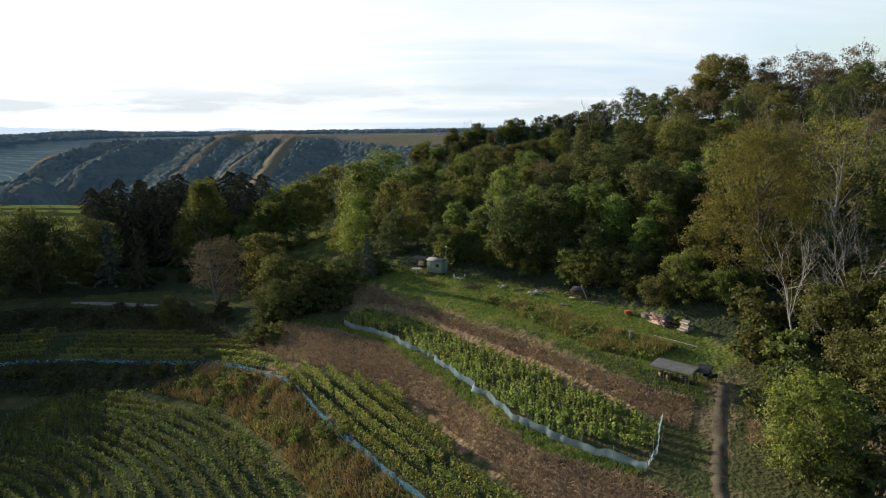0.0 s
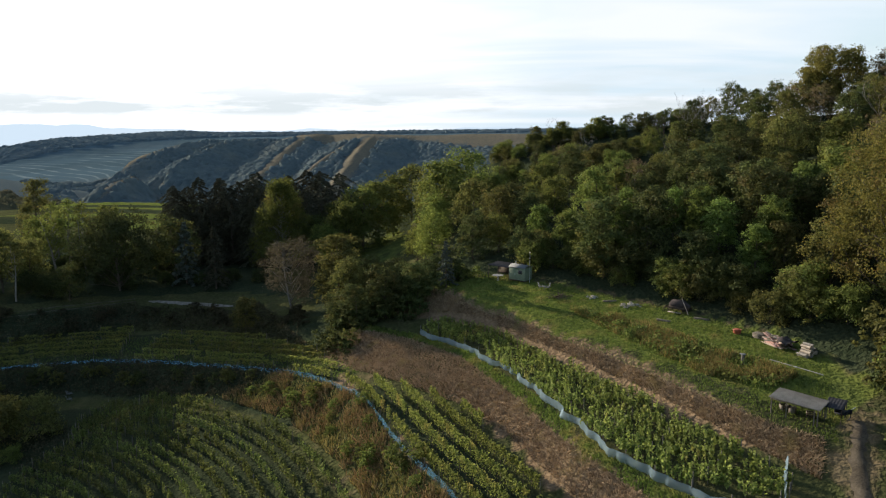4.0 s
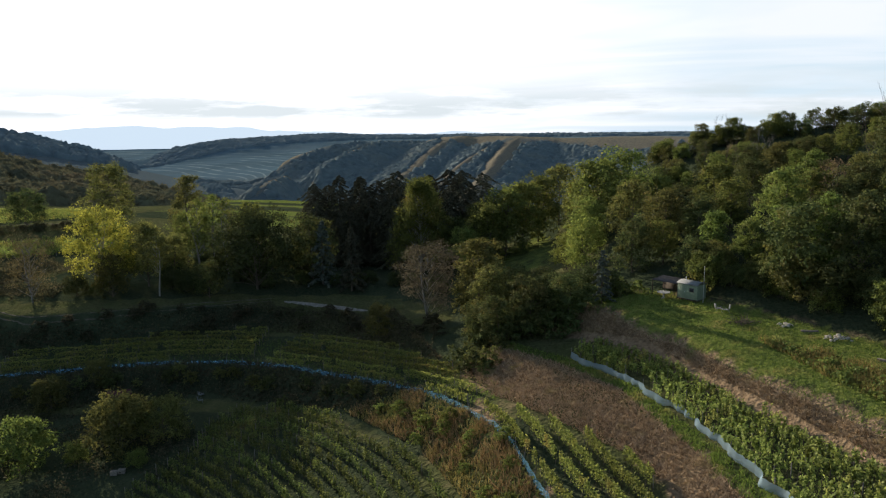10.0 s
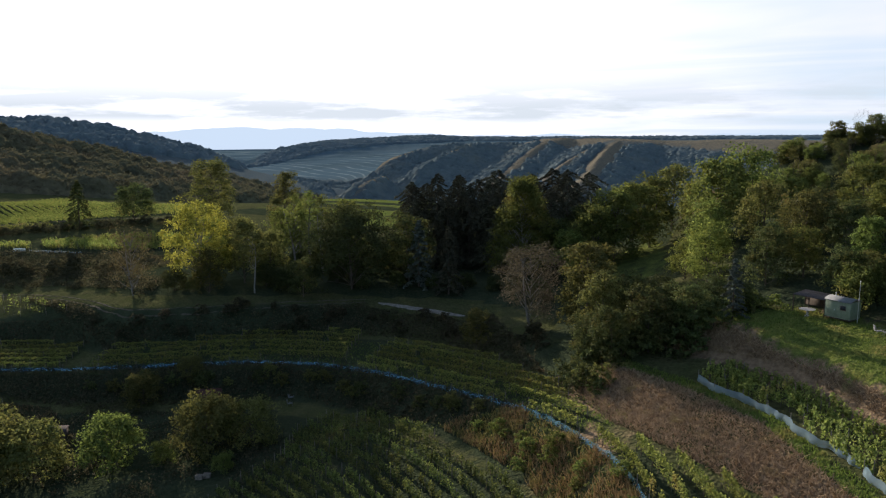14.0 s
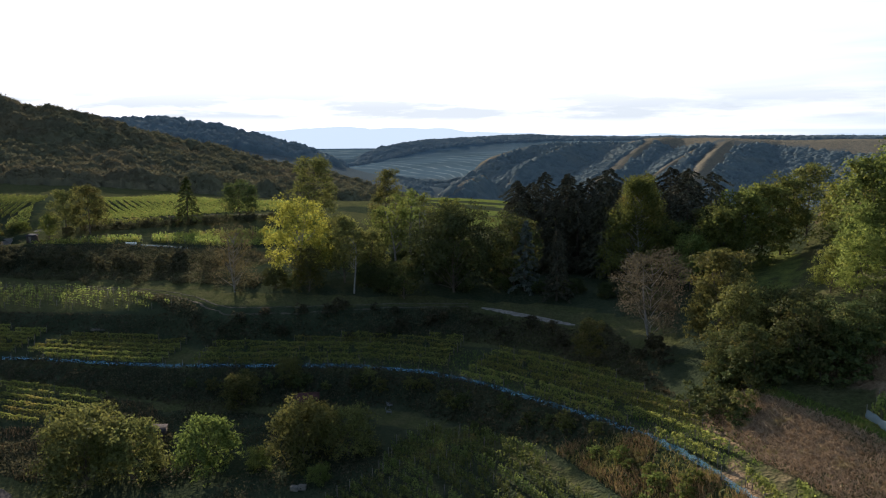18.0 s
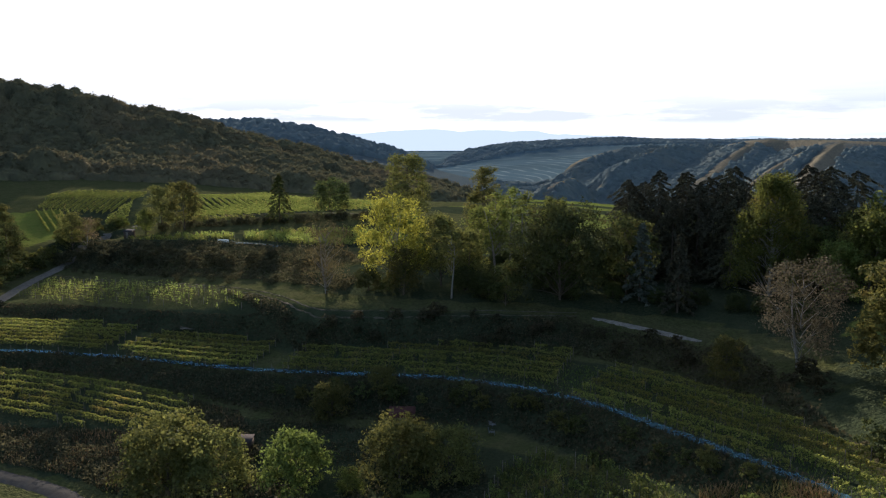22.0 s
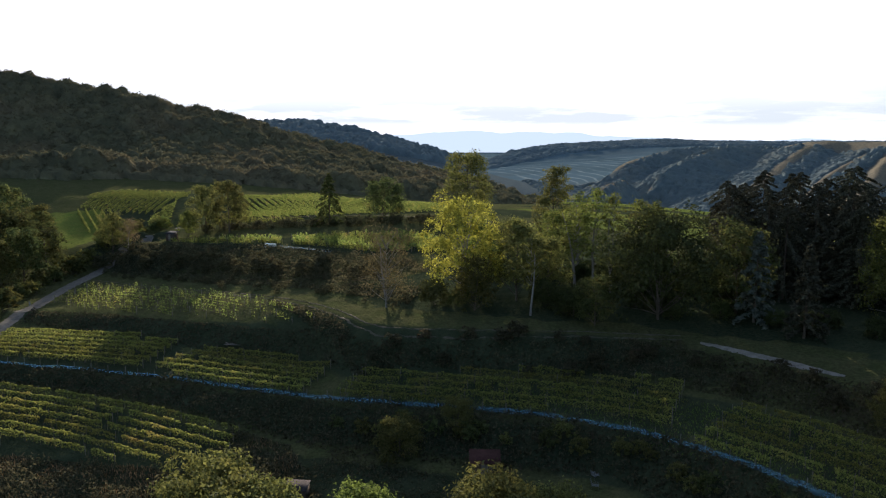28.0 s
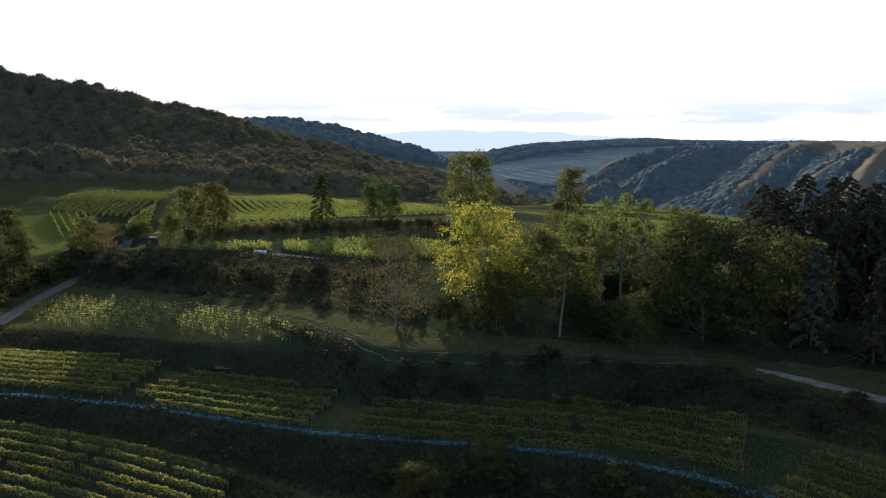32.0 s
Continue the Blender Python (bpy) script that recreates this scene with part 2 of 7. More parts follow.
    copse = n.new("ShaderNodeMath"); copse.operation = "MULTIPLY"
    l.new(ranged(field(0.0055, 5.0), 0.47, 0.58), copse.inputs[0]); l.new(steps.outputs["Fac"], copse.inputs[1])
    # terraced slopes carry the same painted blue haze, their pale lines too
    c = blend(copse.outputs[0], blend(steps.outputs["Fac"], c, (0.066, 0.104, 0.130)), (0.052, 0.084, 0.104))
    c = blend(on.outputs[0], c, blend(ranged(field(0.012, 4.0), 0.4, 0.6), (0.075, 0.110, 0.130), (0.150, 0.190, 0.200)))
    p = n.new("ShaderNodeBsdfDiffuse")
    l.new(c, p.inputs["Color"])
    add = n.new("ShaderNodeMath"); add.operation = "ADD"; l.new(fine, add.inputs[0]); l.new(mid, add.inputs[1])
    bp = node(n, "ShaderNodeBump", Strength=0.9, Distance=0.5)
    l.new(add.outputs[0], bp.inputs["Height"]); l.new(bp.outputs[0], p.inputs["Normal"])
    o = n.new("ShaderNodeOutputMaterial"); l.new(p.outputs[0], o.inputs[0])
    return m


def netting(name, a, b, cover=0.75):
    """Fine mesh fabric: part gap, part thread, lit from both sides."""
    m, n, l = material(name)
    pos = n.new("ShaderNodeTexCoord")
    t = node(n, "ShaderNodeTexNoise", Scale=0.8, Detail=5.0)
    l.new(pos.outputs["Object"], t.inputs["Vector"])
    mix = n.new("ShaderNodeMix"); mix.data_type = "RGBA"
    mix.inputs["A"].default_value, mix.inputs["B"].default_value = (*a, 1), (*b, 1)
    l.new(t.outputs["Fac"], mix.inputs["Factor"])
    d, tr, gap = n.new("ShaderNodeBsdfDiffuse"), n.new("ShaderNodeBsdfTranslucent"), n.new("ShaderNodeBsdfTransparent")
    l.new(mix.outputs["Result"], d.inputs[0]); l.new(mix.outputs["Result"], tr.inputs[0])
    x, y = n.new("ShaderNodeMixShader"), n.new("ShaderNodeMixShader")
    x.inputs[0].default_value, y.inputs[0].default_value = 0.5, cover
    l.new(d.outputs[0], x.inputs[1]); l.new(tr.outputs[0], x.inputs[2])
    l.new(gap.outputs[0], y.inputs[1]); l.new(x.outputs[0], y.inputs[2])
    o = n.new("ShaderNodeOutputMaterial"); l.new(y.outputs[0], o.inputs[0])
    return m


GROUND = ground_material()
VINE_HEDGE = leafy("trained_vine_leaves", (0.095, 0.115, 0.028), (0.26, 0.27, 0.07), (0.28, 0.24, 0.07), 0.15, 0.55)
# darker vine leaves: the lower field's shade is put into their colour
VINE_SHADED = leafy("shaded_vine_leaves", (0.056, 0.080, 0.022), (0.138, 0.164, 0.044), (0.16, 0.15, 0.05), 0.12, 0.45)
LEAF_BEECH = leafy("beech_leaves", (0.080, 0.088, 0.022), (0.20, 0.188, 0.044), (0.135, 0.10, 0.036), 0.3, 0.5)
VINE_LEAF = leafy("vine_leaves", (0.085, 0.12, 0.028), (0.24, 0.275, 0.07), (0.27, 0.24, 0.07), 0.15, 0.55)
LEAF_GREEN = leafy("green_leaves", (0.036, 0.048, 0.018), (0.094, 0.113, 0.036), (0.12, 0.108, 0.034), 0.3, 0.34)
# green leaves again, darkened in colour for crowns standing against the light
LEAF_SHADED = leafy("shaded_green_leaves", (0.026, 0.035, 0.014), (0.066, 0.080, 0.026), (0.075, 0.072, 0.026), 0.2, 0.3)
LEAF_ASH = leafy("ash_leaves", (0.066, 0.100, 0.024), (0.150, 0.205, 0.050), None, 0, 0.5)
LEAF_FRESH = leafy("fresh_green_leaves", (0.064, 0.086, 0.022), (0.150, 0.178, 0.044), (0.175, 0.16, 0.042), 0.2, 0.5)
LEAF_OLIVE = leafy("olive_leaves", (0.060, 0.066, 0.021), (0.142, 0.144, 0.042), (0.15, 0.13, 0.042), 0.2, 0.45)
LEAF_YELLOW = leafy("yellow_leaves", (0.128, 0.124, 0.022), (0.305, 0.28, 0.048), (0.095, 0.115, 0.03), 0.25, 0.5)
LEAF_BROWN = leafy("brown_leaves", (0.088, 0.068, 0.040), (0.17, 0.13, 0.075), (0.10, 0.10, 0.03), 0.3, 0.4)
LEAF_CONIFER = leafy("conifer_needles", (0.042, 0.044, 0.032), (0.095, 0.094, 0.062), None, 0, 0.15)
LEAF_BLUE = leafy("blue_spruce_needles", (0.046, 0.060, 0.050), (0.10, 0.115, 0.096), None, 0, 0.1)
LEAF_FAR = canopy_leaves("far_woodland_leaves", (0.068, 0.070, 0.048), (0.155, 0.146, 0.086), (0.150, 0.124, 0.078), 8.5)
GRASS_GOLD = leafy("golden_grass_blades", (0.13, 0.112, 0.038), (0.30, 0.245, 0.085), (0.10, 0.12, 0.034), 0.3, 0.3)
GRASS_DRY = leafy("dry_grass_blades", (0.182, 0.130, 0.078), (0.375, 0.282, 0.172), (0.27, 0.22, 0.10), 0.2, 0.2)
GRASS_RUST = leafy("rusty_grass_blades", (0.12, 0.078, 0.040), (0.27, 0.18, 0.092), (0.20, 0.16, 0.06), 0.2, 0.18)
GRASS_GREEN = leafy("green_grass_blades", (0.058, 0.094, 0.018), (0.125, 0.168, 0.034), (0.2, 0.17, 0.06), 0.25, 0.45)
BARK = plain("bark", (0.05, 0.04, 0.032), (0.13, 0.11, 0.09), 3.0, 0.9, 0, 0.5, stretch=(1, 1, 0.25))
BARK_PALE = plain("pale_dead_bark", (0.15, 0.135, 0.12), (0.34, 0.315, 0.285), 3.0, 0.9, 0, 0.4, stretch=(1, 1, 0.25))
WOOD_POST = plain("weathered_post_wood", (0.10, 0.088, 0.075), (0.20, 0.18, 0.155), 5.0, 0.9, 0, 0.3)
NET_BLUE = netting("blue_bird_net", (0.08, 0.20, 0.31), (0.17, 0.34, 0.46), 0.55)
NET_WHITE = netting("pale_bird_net", (0.20, 0.31, 0.40), (0.38, 0.50, 0.58), 0.55)
GRAVEL = plain("pale_gravel", (0.11, 0.102, 0.09), (0.22, 0.206, 0.185), 1.2, 0.95, 0, 0.4)
DIRT = plain("track_dirt", (0.046, 0.039, 0.030), (0.115, 0.097, 0.074), 0.8, 0.95, 0, 0.4)
NET_GREY = netting("grey_bird_net", (0.10, 0.14, 0.17), (0.20, 0.25, 0.28), 0.6)
PAINT_GREEN = plain("pale_green_paint", (0.13, 0.17, 0.12), (0.20, 0.245, 0.18), 2.0, 0.6, 0, 0.1)
SHEET_BROWN = plain("weathered_sheet_roofing", (0.13, 0.123, 0.11), (0.24, 0.226, 0.205), 1.5, 0.85, 0, 0.2)
SHEET_GREY = plain("grey_sheet_roofing", (0.10, 0.108, 0.118), (0.18, 0.188, 0.198), 1.5, 0.75, 0, 0.15)
SHEET_DARK = plain("dark_tarred_sheet", (0.02, 0.022, 0.028), (0.05, 0.052, 0.06), 2.0, 0.95, 0, 0.2)
WOOD_DARK = plain("dark_timber", (0.035, 0.028, 0.022), (0.09, 0.07, 0.055), 4.0, 0.85, 0, 0.3, stretch=(1, 1, 0.2))
WOOD_SAWN = plain("sawn_boards", (0.28, 0.23, 0.18), (0.48, 0.41, 0.34), 3.0, 0.85, 0, 0.3)
WOOD_PINK = plain("reddish_boards", (0.28, 0.17, 0.15), (0.44, 0.29, 0.26), 3.0, 0.85, 0, 0.3)
WHITE_PAINT = plain("white_plastic", (0.22, 0.22, 0.215), (0.34, 0.34, 0.33), 3.0, 0.7, 0, 0.05)
STONE = plain("field_stone", (0.20, 0.18, 0.15), (0.42, 0.39, 0.34), 2.0, 0.95, 0, 0.6)
TILE_RED = plain("dark_red_roof", (0.030, 0.014, 0.013), (0.062, 0.027, 0.024), 3.0, 0.8, 0, 0.3)
STEEL = plain("galvanised_steel", (0.35, 0.36, 0.37), (0.55, 0.56, 0.57), 6.0, 0.45, 0.6, 0.05)
PLASTIC_RED = plain("red_plastic", (0.20, 0.05, 0.03), (0.32, 0.09, 0.05), 4.0, 0.5, 0, 0.1)
TARP = plain("dark_tarpaulin", (0.03, 0.028, 0.03), (0.07, 0.06, 0.06), 2.5, 0.95, 0, 0.4)
# leaves of the distant woods, blued and paled by haze in the colour
LEAF_HAZY_SCRUB = canopy_leaves("hazy_scrub_leaves", (0.080, 0.110, 0.122), (0.152, 0.186, 0.190), (0.155, 0.172, 0.16), 5.2)
LEAF_HAZY_RIDGE = canopy_leaves("hazy_ridge_leaves", (0.090, 0.124, 0.142), (0.150, 0.190, 0.208), (0.13, 0.16, 0.17), 12.0)
LEAF_WALNUT = leafy("sparse_walnut_leaves", (0.056, 0.050, 0.033), (0.104, 0.093, 0.062), None, 0, 0.4)
RUT = plain("worn_rut_earth", (0.050, 0.045, 0.034), (0.105, 0.094, 0.072), 1.0, 0.95, 0, 0.4)
LEAF_BRAMBLE = leafy("bramble_leaves", (0.036, 0.037, 0.021), (0.090, 0.084, 0.046), (0.078, 0.064, 0.038), 0.2, 0.4)
LEAF_THIN = leafy("thin_autumn_leaves", (0.085, 0.076, 0.036), (0.165, 0.145, 0.062), None, 0, 0.45)
LEAF_AUTUMN = leafy("autumn_leaves", (0.085, 0.090, 0.022), (0.205, 0.185, 0.045), (0.15, 0.115, 0.036), 0.25, 0.45)
LEAF_LIME = leafy("lime_green_leaves", (0.080, 0.104, 0.024), (0.180, 0.202, 0.046), (0.24, 0.23, 0.05), 0.2, 0.5)
BIRCH_BARK = plain("grey_birch_bark", (0.12, 0.11, 0.10), (0.24, 0.23, 0.21), 4.0, 0.9, 0, 0.3)
ASPHALT = plain("worn_asphalt", (0.034, 0.033, 0.032), (0.064, 0.062, 0.059), 1.5, 0.95, 0, 0.3)
GRAVEL_DULL = plain("dull_gravel", (0.082, 0.076, 0.066), (0.155, 0.145, 0.13), 1.2, 0.95, 0, 0.4)
# ---- lie of the land: terrace edges, tracks and ridges, each a line of (x, y, z) ----
EDGE_LOW = [(10, 41, 18.8), (-2.4, 58.6, 18.6), (-10.7, 71.4, 18.6), (-19.5, 88.5, 18.4), (-24, 94.5, 17.3), (-34, 105.3, 15), (-57, 120.5, 10.3), (-70, 125.5, 8.7), (-83, 125, 8), (-96, 120.5, 7.2), (-114, 112, 6.3), (-130, 107.5, 5.4), (-145.3, 103.2, 4.8), (-165, 92.8, 4.8), (-205, 70, 4.8), (-260, 40, 4)]
FOOT_LOW = [(4, 34, 14), (-6, 52, 14), (-13, 67, 14), (-20, 80, 13.5), (-30, 94, 12.3), (-45.5, 107.5, 9.8), (-62, 115.5, 6), (-75, 119.5, 4.4), (-90, 113, 3.8), (-105, 106, 3), (-121, 103, 2.7), (-139, 98.8, 2.7), (-162, 89.5, 2.7), (-203, 66, 2.5), (-258, 34, 1)]
FOOT_MID = [(18, 40, 19), (6.8, 57.8, 19), (-2.8, 78.3, 19), (-6.4, 83.7, 19), (-16.5, 92.6, 19), (-22.5, 98.5, 18), (-30, 112, 16), (-44, 126.5, 13.4), (-58, 135.5, 11.6), (-78, 139, 10.2), (-95, 133.5, 9.5), (-106, 126, 8.8), (-115.5, 118.8, 8.0), (-128, 119.5, 7.0), (-154, 111.5, 6.2), (-190, 100, 6), (-225, 80, 6)]
EDGE_TWO = [(27.5, 44.0, 21.55), (15.6, 56.4, 21.55), (8.7, 61.7, 21.55), (4.4, 69.0, 21.55), (-1.2, 82.0, 21.35), (-8.5, 96.0, 21.05), (-16.3, 103.6, 20.95), (-25.5, 111.0, 20.25)]
NET_TWO = [(29, 45, 21.8), (17.1, 57.4, 21.8), (10.2, 62.7, 21.8), (5.9, 70, 21.8), (0.3, 83, 21.6), (-7, 97, 21.3), (-14.8, 104.6, 21.2), (-24, 112, 20.5)]
FOOT_TWO = [(24, 60, 22.4), (20.8, 65.5, 22.4), (17.2, 71.5, 22.3), (13.8, 78, 22.2), (10, 84.3, 22.1), (5.2, 91.2, 22), (-0.3, 98.8, 21.9), (-6, 107.5, 21.7), (-14.2, 113.2, 21.3), (-24, 117, 20.8)]
EDGE_THREE = [(31, 60, 23), (25, 67.5, 23.6), (20.4, 71.2, 24.0), (17.4, 75.2, 24.2), (14, 80.4, 24.4), (9.9, 87, 24.5), (4.7, 93.8, 24.6), (-1.6, 103, 25), (-9.2, 111.5, 25.4), (-16, 119, 25)]
BACK_THREE = [(34, 74, 24.6), (30.5, 84.7, 25.5), (26.3, 92.5, 25.8), (17.2, 103, 26), (5.8, 114, 26.2), (-3.1, 121, 26.3), (-10, 125, 26)]
TRACK = [(-54, 149, 14.2), (-61, 149, 14.1), (-70, 150, 14), (-80, 149, 14), (-90, 143, 14), (-98, 137, 14), (-108.6, 129, 14), (-113.5, 125.5, 14), (-118.6, 123.6, 14), (-126, 126, 13.9), (-137.5, 129, 13.3), (-158.7, 130.5, 11.6), (-190, 128, 8.8), (-222, 126, 6.6)]
SHELF_A = [(-122, 121.3, 12), (-131, 123, 10.8), (-150, 118, 9.8), (-167, 113, 9), (-197, 104.5, 7.4), (-222, 86, 7)]
LANE = [(-168, 72, 3.2), (-182, 86, 4.6), (-193, 97, 5.4), (-208.5, 109.5, 5.9), (-220, 119.5, 6.2), (-228, 129, 6.6), (-243, 150, 9.5), (-262, 175, 13)]
BANK_UP = [(-226, 133, 6.8), (-190, 134, 9.2), (-158, 137, 12.2), (-137, 136, 14), (-122, 136, 14.6)]
SHELF_D = [(-246, 139, 13), (-225, 146, 13.6), (-196, 154, 15), (-186, 157.5, 15.4), (-160, 161, 15.8), (-135, 165, 16)]
BACK_D = [(-250, 152, 14.5), (-215, 172, 16.4), (-196, 184, 17), (-170, 189, 17.5), (-140, 190, 17)]
SHELF_E = [(-245, 170, 16), (-215, 184, 18.6), (-195, 194, 19.6), (-174, 203, 19.6), (-140, 206, 18)]
HIGH_FIELD = [(-330, 155, 20), (-300, 180, 19), (-283, 201, 19.6), (-240, 225, 19.6), (-195, 250, 17)]
GROVE = [(-140, 142, 15.4), (-118, 146, 15.5), (-95, 152, 15.6), (-74, 162, 15.8), (-52, 168, 16.5), (-34, 160, 18.5), (-22, 140, 22)]
GROVE_BACK = [(-130, 215, 15), (-95, 205, 14), (-60, 205, 15), (-32, 195, 22), (-20, 165, 25)]
SLOPE_ONE = [(48, 76, 30), (38, 92, 31), (26, 110, 33), (10, 128, 33), (-4, 140, 30), (-14, 152, 28)]
SLOPE_TWO = [(95, 105, 46), (66, 135, 43), (42, 150, 41), (22, 168, 39), (2, 178, 36), (-14, 188, 30)]
CREST = [(190, 120, 72), (130, 160, 62), (108, 168, 57), (92, 182, 54), (68, 194, 51), (42, 203, 50), (22, 208, 47.5), (7, 211, 45), (-9, 215, 40), (-28, 230, 29)]
BEHIND_CREST = [(240, 260, 60), (140, 290, 40), (60, 300, 20), (0, 310, 5)]
NEAR_RIGHT = [(29, 40, 21), (29, 52, 22), (32, 62, 23.2), (36, 74, 25.5)]
FAR_RIGHT = [(70, 30, 30), (110, 70, 48), (180, 60, 72)]
GARDEN = [(-64, 108, 4.6), (-75, 110, 4.2), (-90, 103, 3.6), (-105, 97, 2.7)]
GARDEN_LOW = [(-60, 84, 3.4), (-76, 90, 2.6), (-92, 88, 1.8), (-108, 86, 1)]
FIELD_LOW = [(0, 22, 11), (-22, 48, 10.4), (-42, 74, 8.4), (-56, 98, 6.6)]
LOW_ROAD = [(-70, 50, -1), (-92, 68, -0.4), (-104, 78, 0.2), (-115.8, 77.3, 0.2), (-131, 71.8, 0.2), (-150, 62, 0), (-180, 46, -1)]
VALLEY = [(-60, -40, 2), (20, -60, 8), (-200, 10, -4), (-330, 60, 4)]
# the left wooded hill, the next hill and the valley between
HILL_FOOT = [(-420, 120, 28), (-372, 180, 26), (-345, 240, 22), (-330, 310, 12), (-335, 390, 0), (-370, 520, -16), (-440, 700, -34)]
HILL_CREST = [(-900, 60, 116), (-780, 190, 100), (-700, 300, 82), (-665, 341, 72), (-625, 380, 65), (-580, 450, 36), (-545, 540, 15), (-530, 640, -8), (-550, 760, -26)]
SECOND_HILL = [(-1500, 620, 92), (-1275, 913, 60), (-1222, 953, 64), (-1162, 980, 66), (-1108, 996, 50), (-1022, 1030, 32), (-941, 1064, 8), (-897, 1076, -10), (-880, 1150, -40)]
VALLEY_FLOOR = [(-190, 480, -16), (-330, 700, -40), (-520, 980, -60), (-800, 1300, -62), (-1250, 1560, -60), (-1850, 2300, -60)]
NEAR_VALLEY = [(-20, 420, -20), (-180, 620, -40), (-40, 330, 0), (30, 420, -22)]
MOUND = [(-200, 266, 17), (-150, 284, 15.2), (-108, 286, 13.5)]
LOW_SHELF = [(-225, 340, 11), (-205, 347, 10.6), (-165, 346, 11), (-115, 336, 8)]
FAR_SHELF = [(-262, 400, 7), (-240, 402, 8.2), (-200, 404, 8.2), (-150, 400, 6)]
BROWN_FOOT = [(-600, 900, -50), (-500, 720, -46), (-430, 650, -44), (-300, 700, -46), (-195, 620, -40), (-140, 690, -40), (100, 640, -30)]
BROWN_CREST = [(-423, 1155, 27), (-393, 1144, 27), (-361, 1134, 34), (-337, 1120, 39), (-296, 1111, 43), (-233, 1106, 39), (-188, 1114, 38), (-137, 1112, 37), (-70, 1108, 39), (-11, 1110, 38), (150, 1080, 36), (400, 1060, 44), (800, 1000, 56)]
BROWN_BACK = [(-440, 1320, 6), (-240, 1400, 20), (100, 1400, 26), (600, 1450, 32)]
MID_CREST = [(-653, 1124, -6), (-656, 1169, 1), (-644, 1243, 9), (-627, 1308, 20), (-597, 1354, 29), (-576, 1364, 30), (-536, 1358, 23), (-470, 1300, 17)]
MID_FOOT = [(-560, 1260, -8), (-574, 1170, -22), (-570, 1060, -38), (-700, 1040, -46), (-730, 1160, -46), (-760, 1320, -46)]
TERRACED = [(-1180, 1950, -34), (-1050, 2080, -16), (-800, 2200, 2), (-500, 2300, 8), (0, 2300, 16), (800, 2100, 30)]
PLATEAU = [(-1530, 1760, -33), (-1512, 1954, -8), (-1468, 2120, 7), (-1394, 2300, 20), (-1309, 2464, 22), (-1200, 2519, 36), (-1129, 2607, 26), (-962, 2673, 22), (-701, 2804, 24), (-523, 2842, 28), (-283, 2824, 26), (300, 2850, 32), (1200, 2600, 46)]
RIDGE_FAR = [(-4300, 2200, -58), (-3600, 2900, -58), (-3000, 3400, -58), (-2400, 3800, -58), (-1800, 4100, -50), (-1000, 4350, -30), (0, 4450, -10), (1200, 4300, 0), (2500, 3800, 20)]
PLAIN = [(-3400, 1900, -50), (-2700, 2600, -50), (-2000, 3100, -50), (-1300, 3500, -30), (0, 3600, 20)]
SPUR_A = [(-427, 1100, 33), (-432, 1022, 25), (-437, 922, 9), (-439, 831, 0), (-437, 775, -5), (-420, 716, -10)]
SPUR_B = [(-326, 1119, 39), (-320, 1021, 21), (-316, 949, 9), (-306, 868, -1), (-297, 796, -10)]
SPUR_C = [(-232, 1101, 37), (-245, 1031, 26), (-246, 959, 16), (-247, 876, 5), (-241, 794, -6)]
SPUR_D = [(-216, 1078, 34), (-209, 947, 18), (-198, 846, 4), (-196, 795, -3), (-190, 713, -12)]
GULLY_A = [(-480, 1100, 8), (-500, 980, -8), (-505, 880, -24), (-490, 780, -42)]
GULLY_B = [(-380, 1090, 16), (-376, 1000, 2), (-372, 910, -12), (-368, 830, -24), (-360, 760, -38)]
GULLY_C = [(-288, 1070, 20), (-284, 980, 6), (-280, 900, -7), (-272, 820, -20), (-262, 750, -36)]
GULLY_D = [(-229, 1000, 18), (-225, 900, 3), (-220, 800, -12), (-216, 730, -28)]
GULLY_E = [(-160, 1050, 18), (-150, 960, 2), (-140, 860, -14), (-130, 770, -32)]
SPURS = [(SPUR_A, 6), (SPUR_B, 9), (SPUR_C, 7), (SPUR_D, 17), (BROWN_CREST[2:9], 26), (MID_CREST[1:], 16)]
BARE_TOP = [(-345, 1128), (-330, 1085), (-250, 1060), (-195, 1050), (-178, 1085), (-130, 1062), (-60, 1010), (80, 985), (230, 985), (230, 1100), (-100, 1116)]
LINES = [EDGE_LOW, FOOT_LOW, FOOT_MID, EDGE_TWO, FOOT_TWO, EDGE_THREE, BACK_THREE, TRACK, SHELF_A, LANE, BANK_UP, SHELF_D, BACK_D, SHELF_E, HIGH_FIELD, GROVE, GROVE_BACK, SLOPE_ONE, SLOPE_TWO, CREST, BEHIND_CREST, NEAR_RIGHT, FAR_RIGHT, GARDEN, GARDEN_LOW, FIELD_LOW, LOW_ROAD, VALLEY, HILL_FOOT, HILL_CREST, SECOND_HILL, VALLEY_FLOOR, NEAR_VALLEY, MOUND, LOW_SHELF, FAR_SHELF, BROWN_FOOT, BROWN_CREST, BROWN_BACK, TERRACED, PLATEAU, RIDGE_FAR, PLAIN, MID_CREST, MID_FOOT, SPUR_A, SPUR_B, SPUR_C, SPUR_D, GULLY_A, GULLY_B, GULLY_C, GULLY_D, GULLY_E]


def along(line, step):
    """Points every step metres along a line."""
    p = np.array(line, float)
    d = np.r_[0, np.cumsum(np.linalg.norm(np.diff(p[:, :2], axis=0), axis=1))]
    s = np.linspace(0, d[-1], max(2, int(d[-1] / step) + 1))
    return np.stack([np.interp(s, d, p[:, i]) for i in range(p.shape[1])], 1)


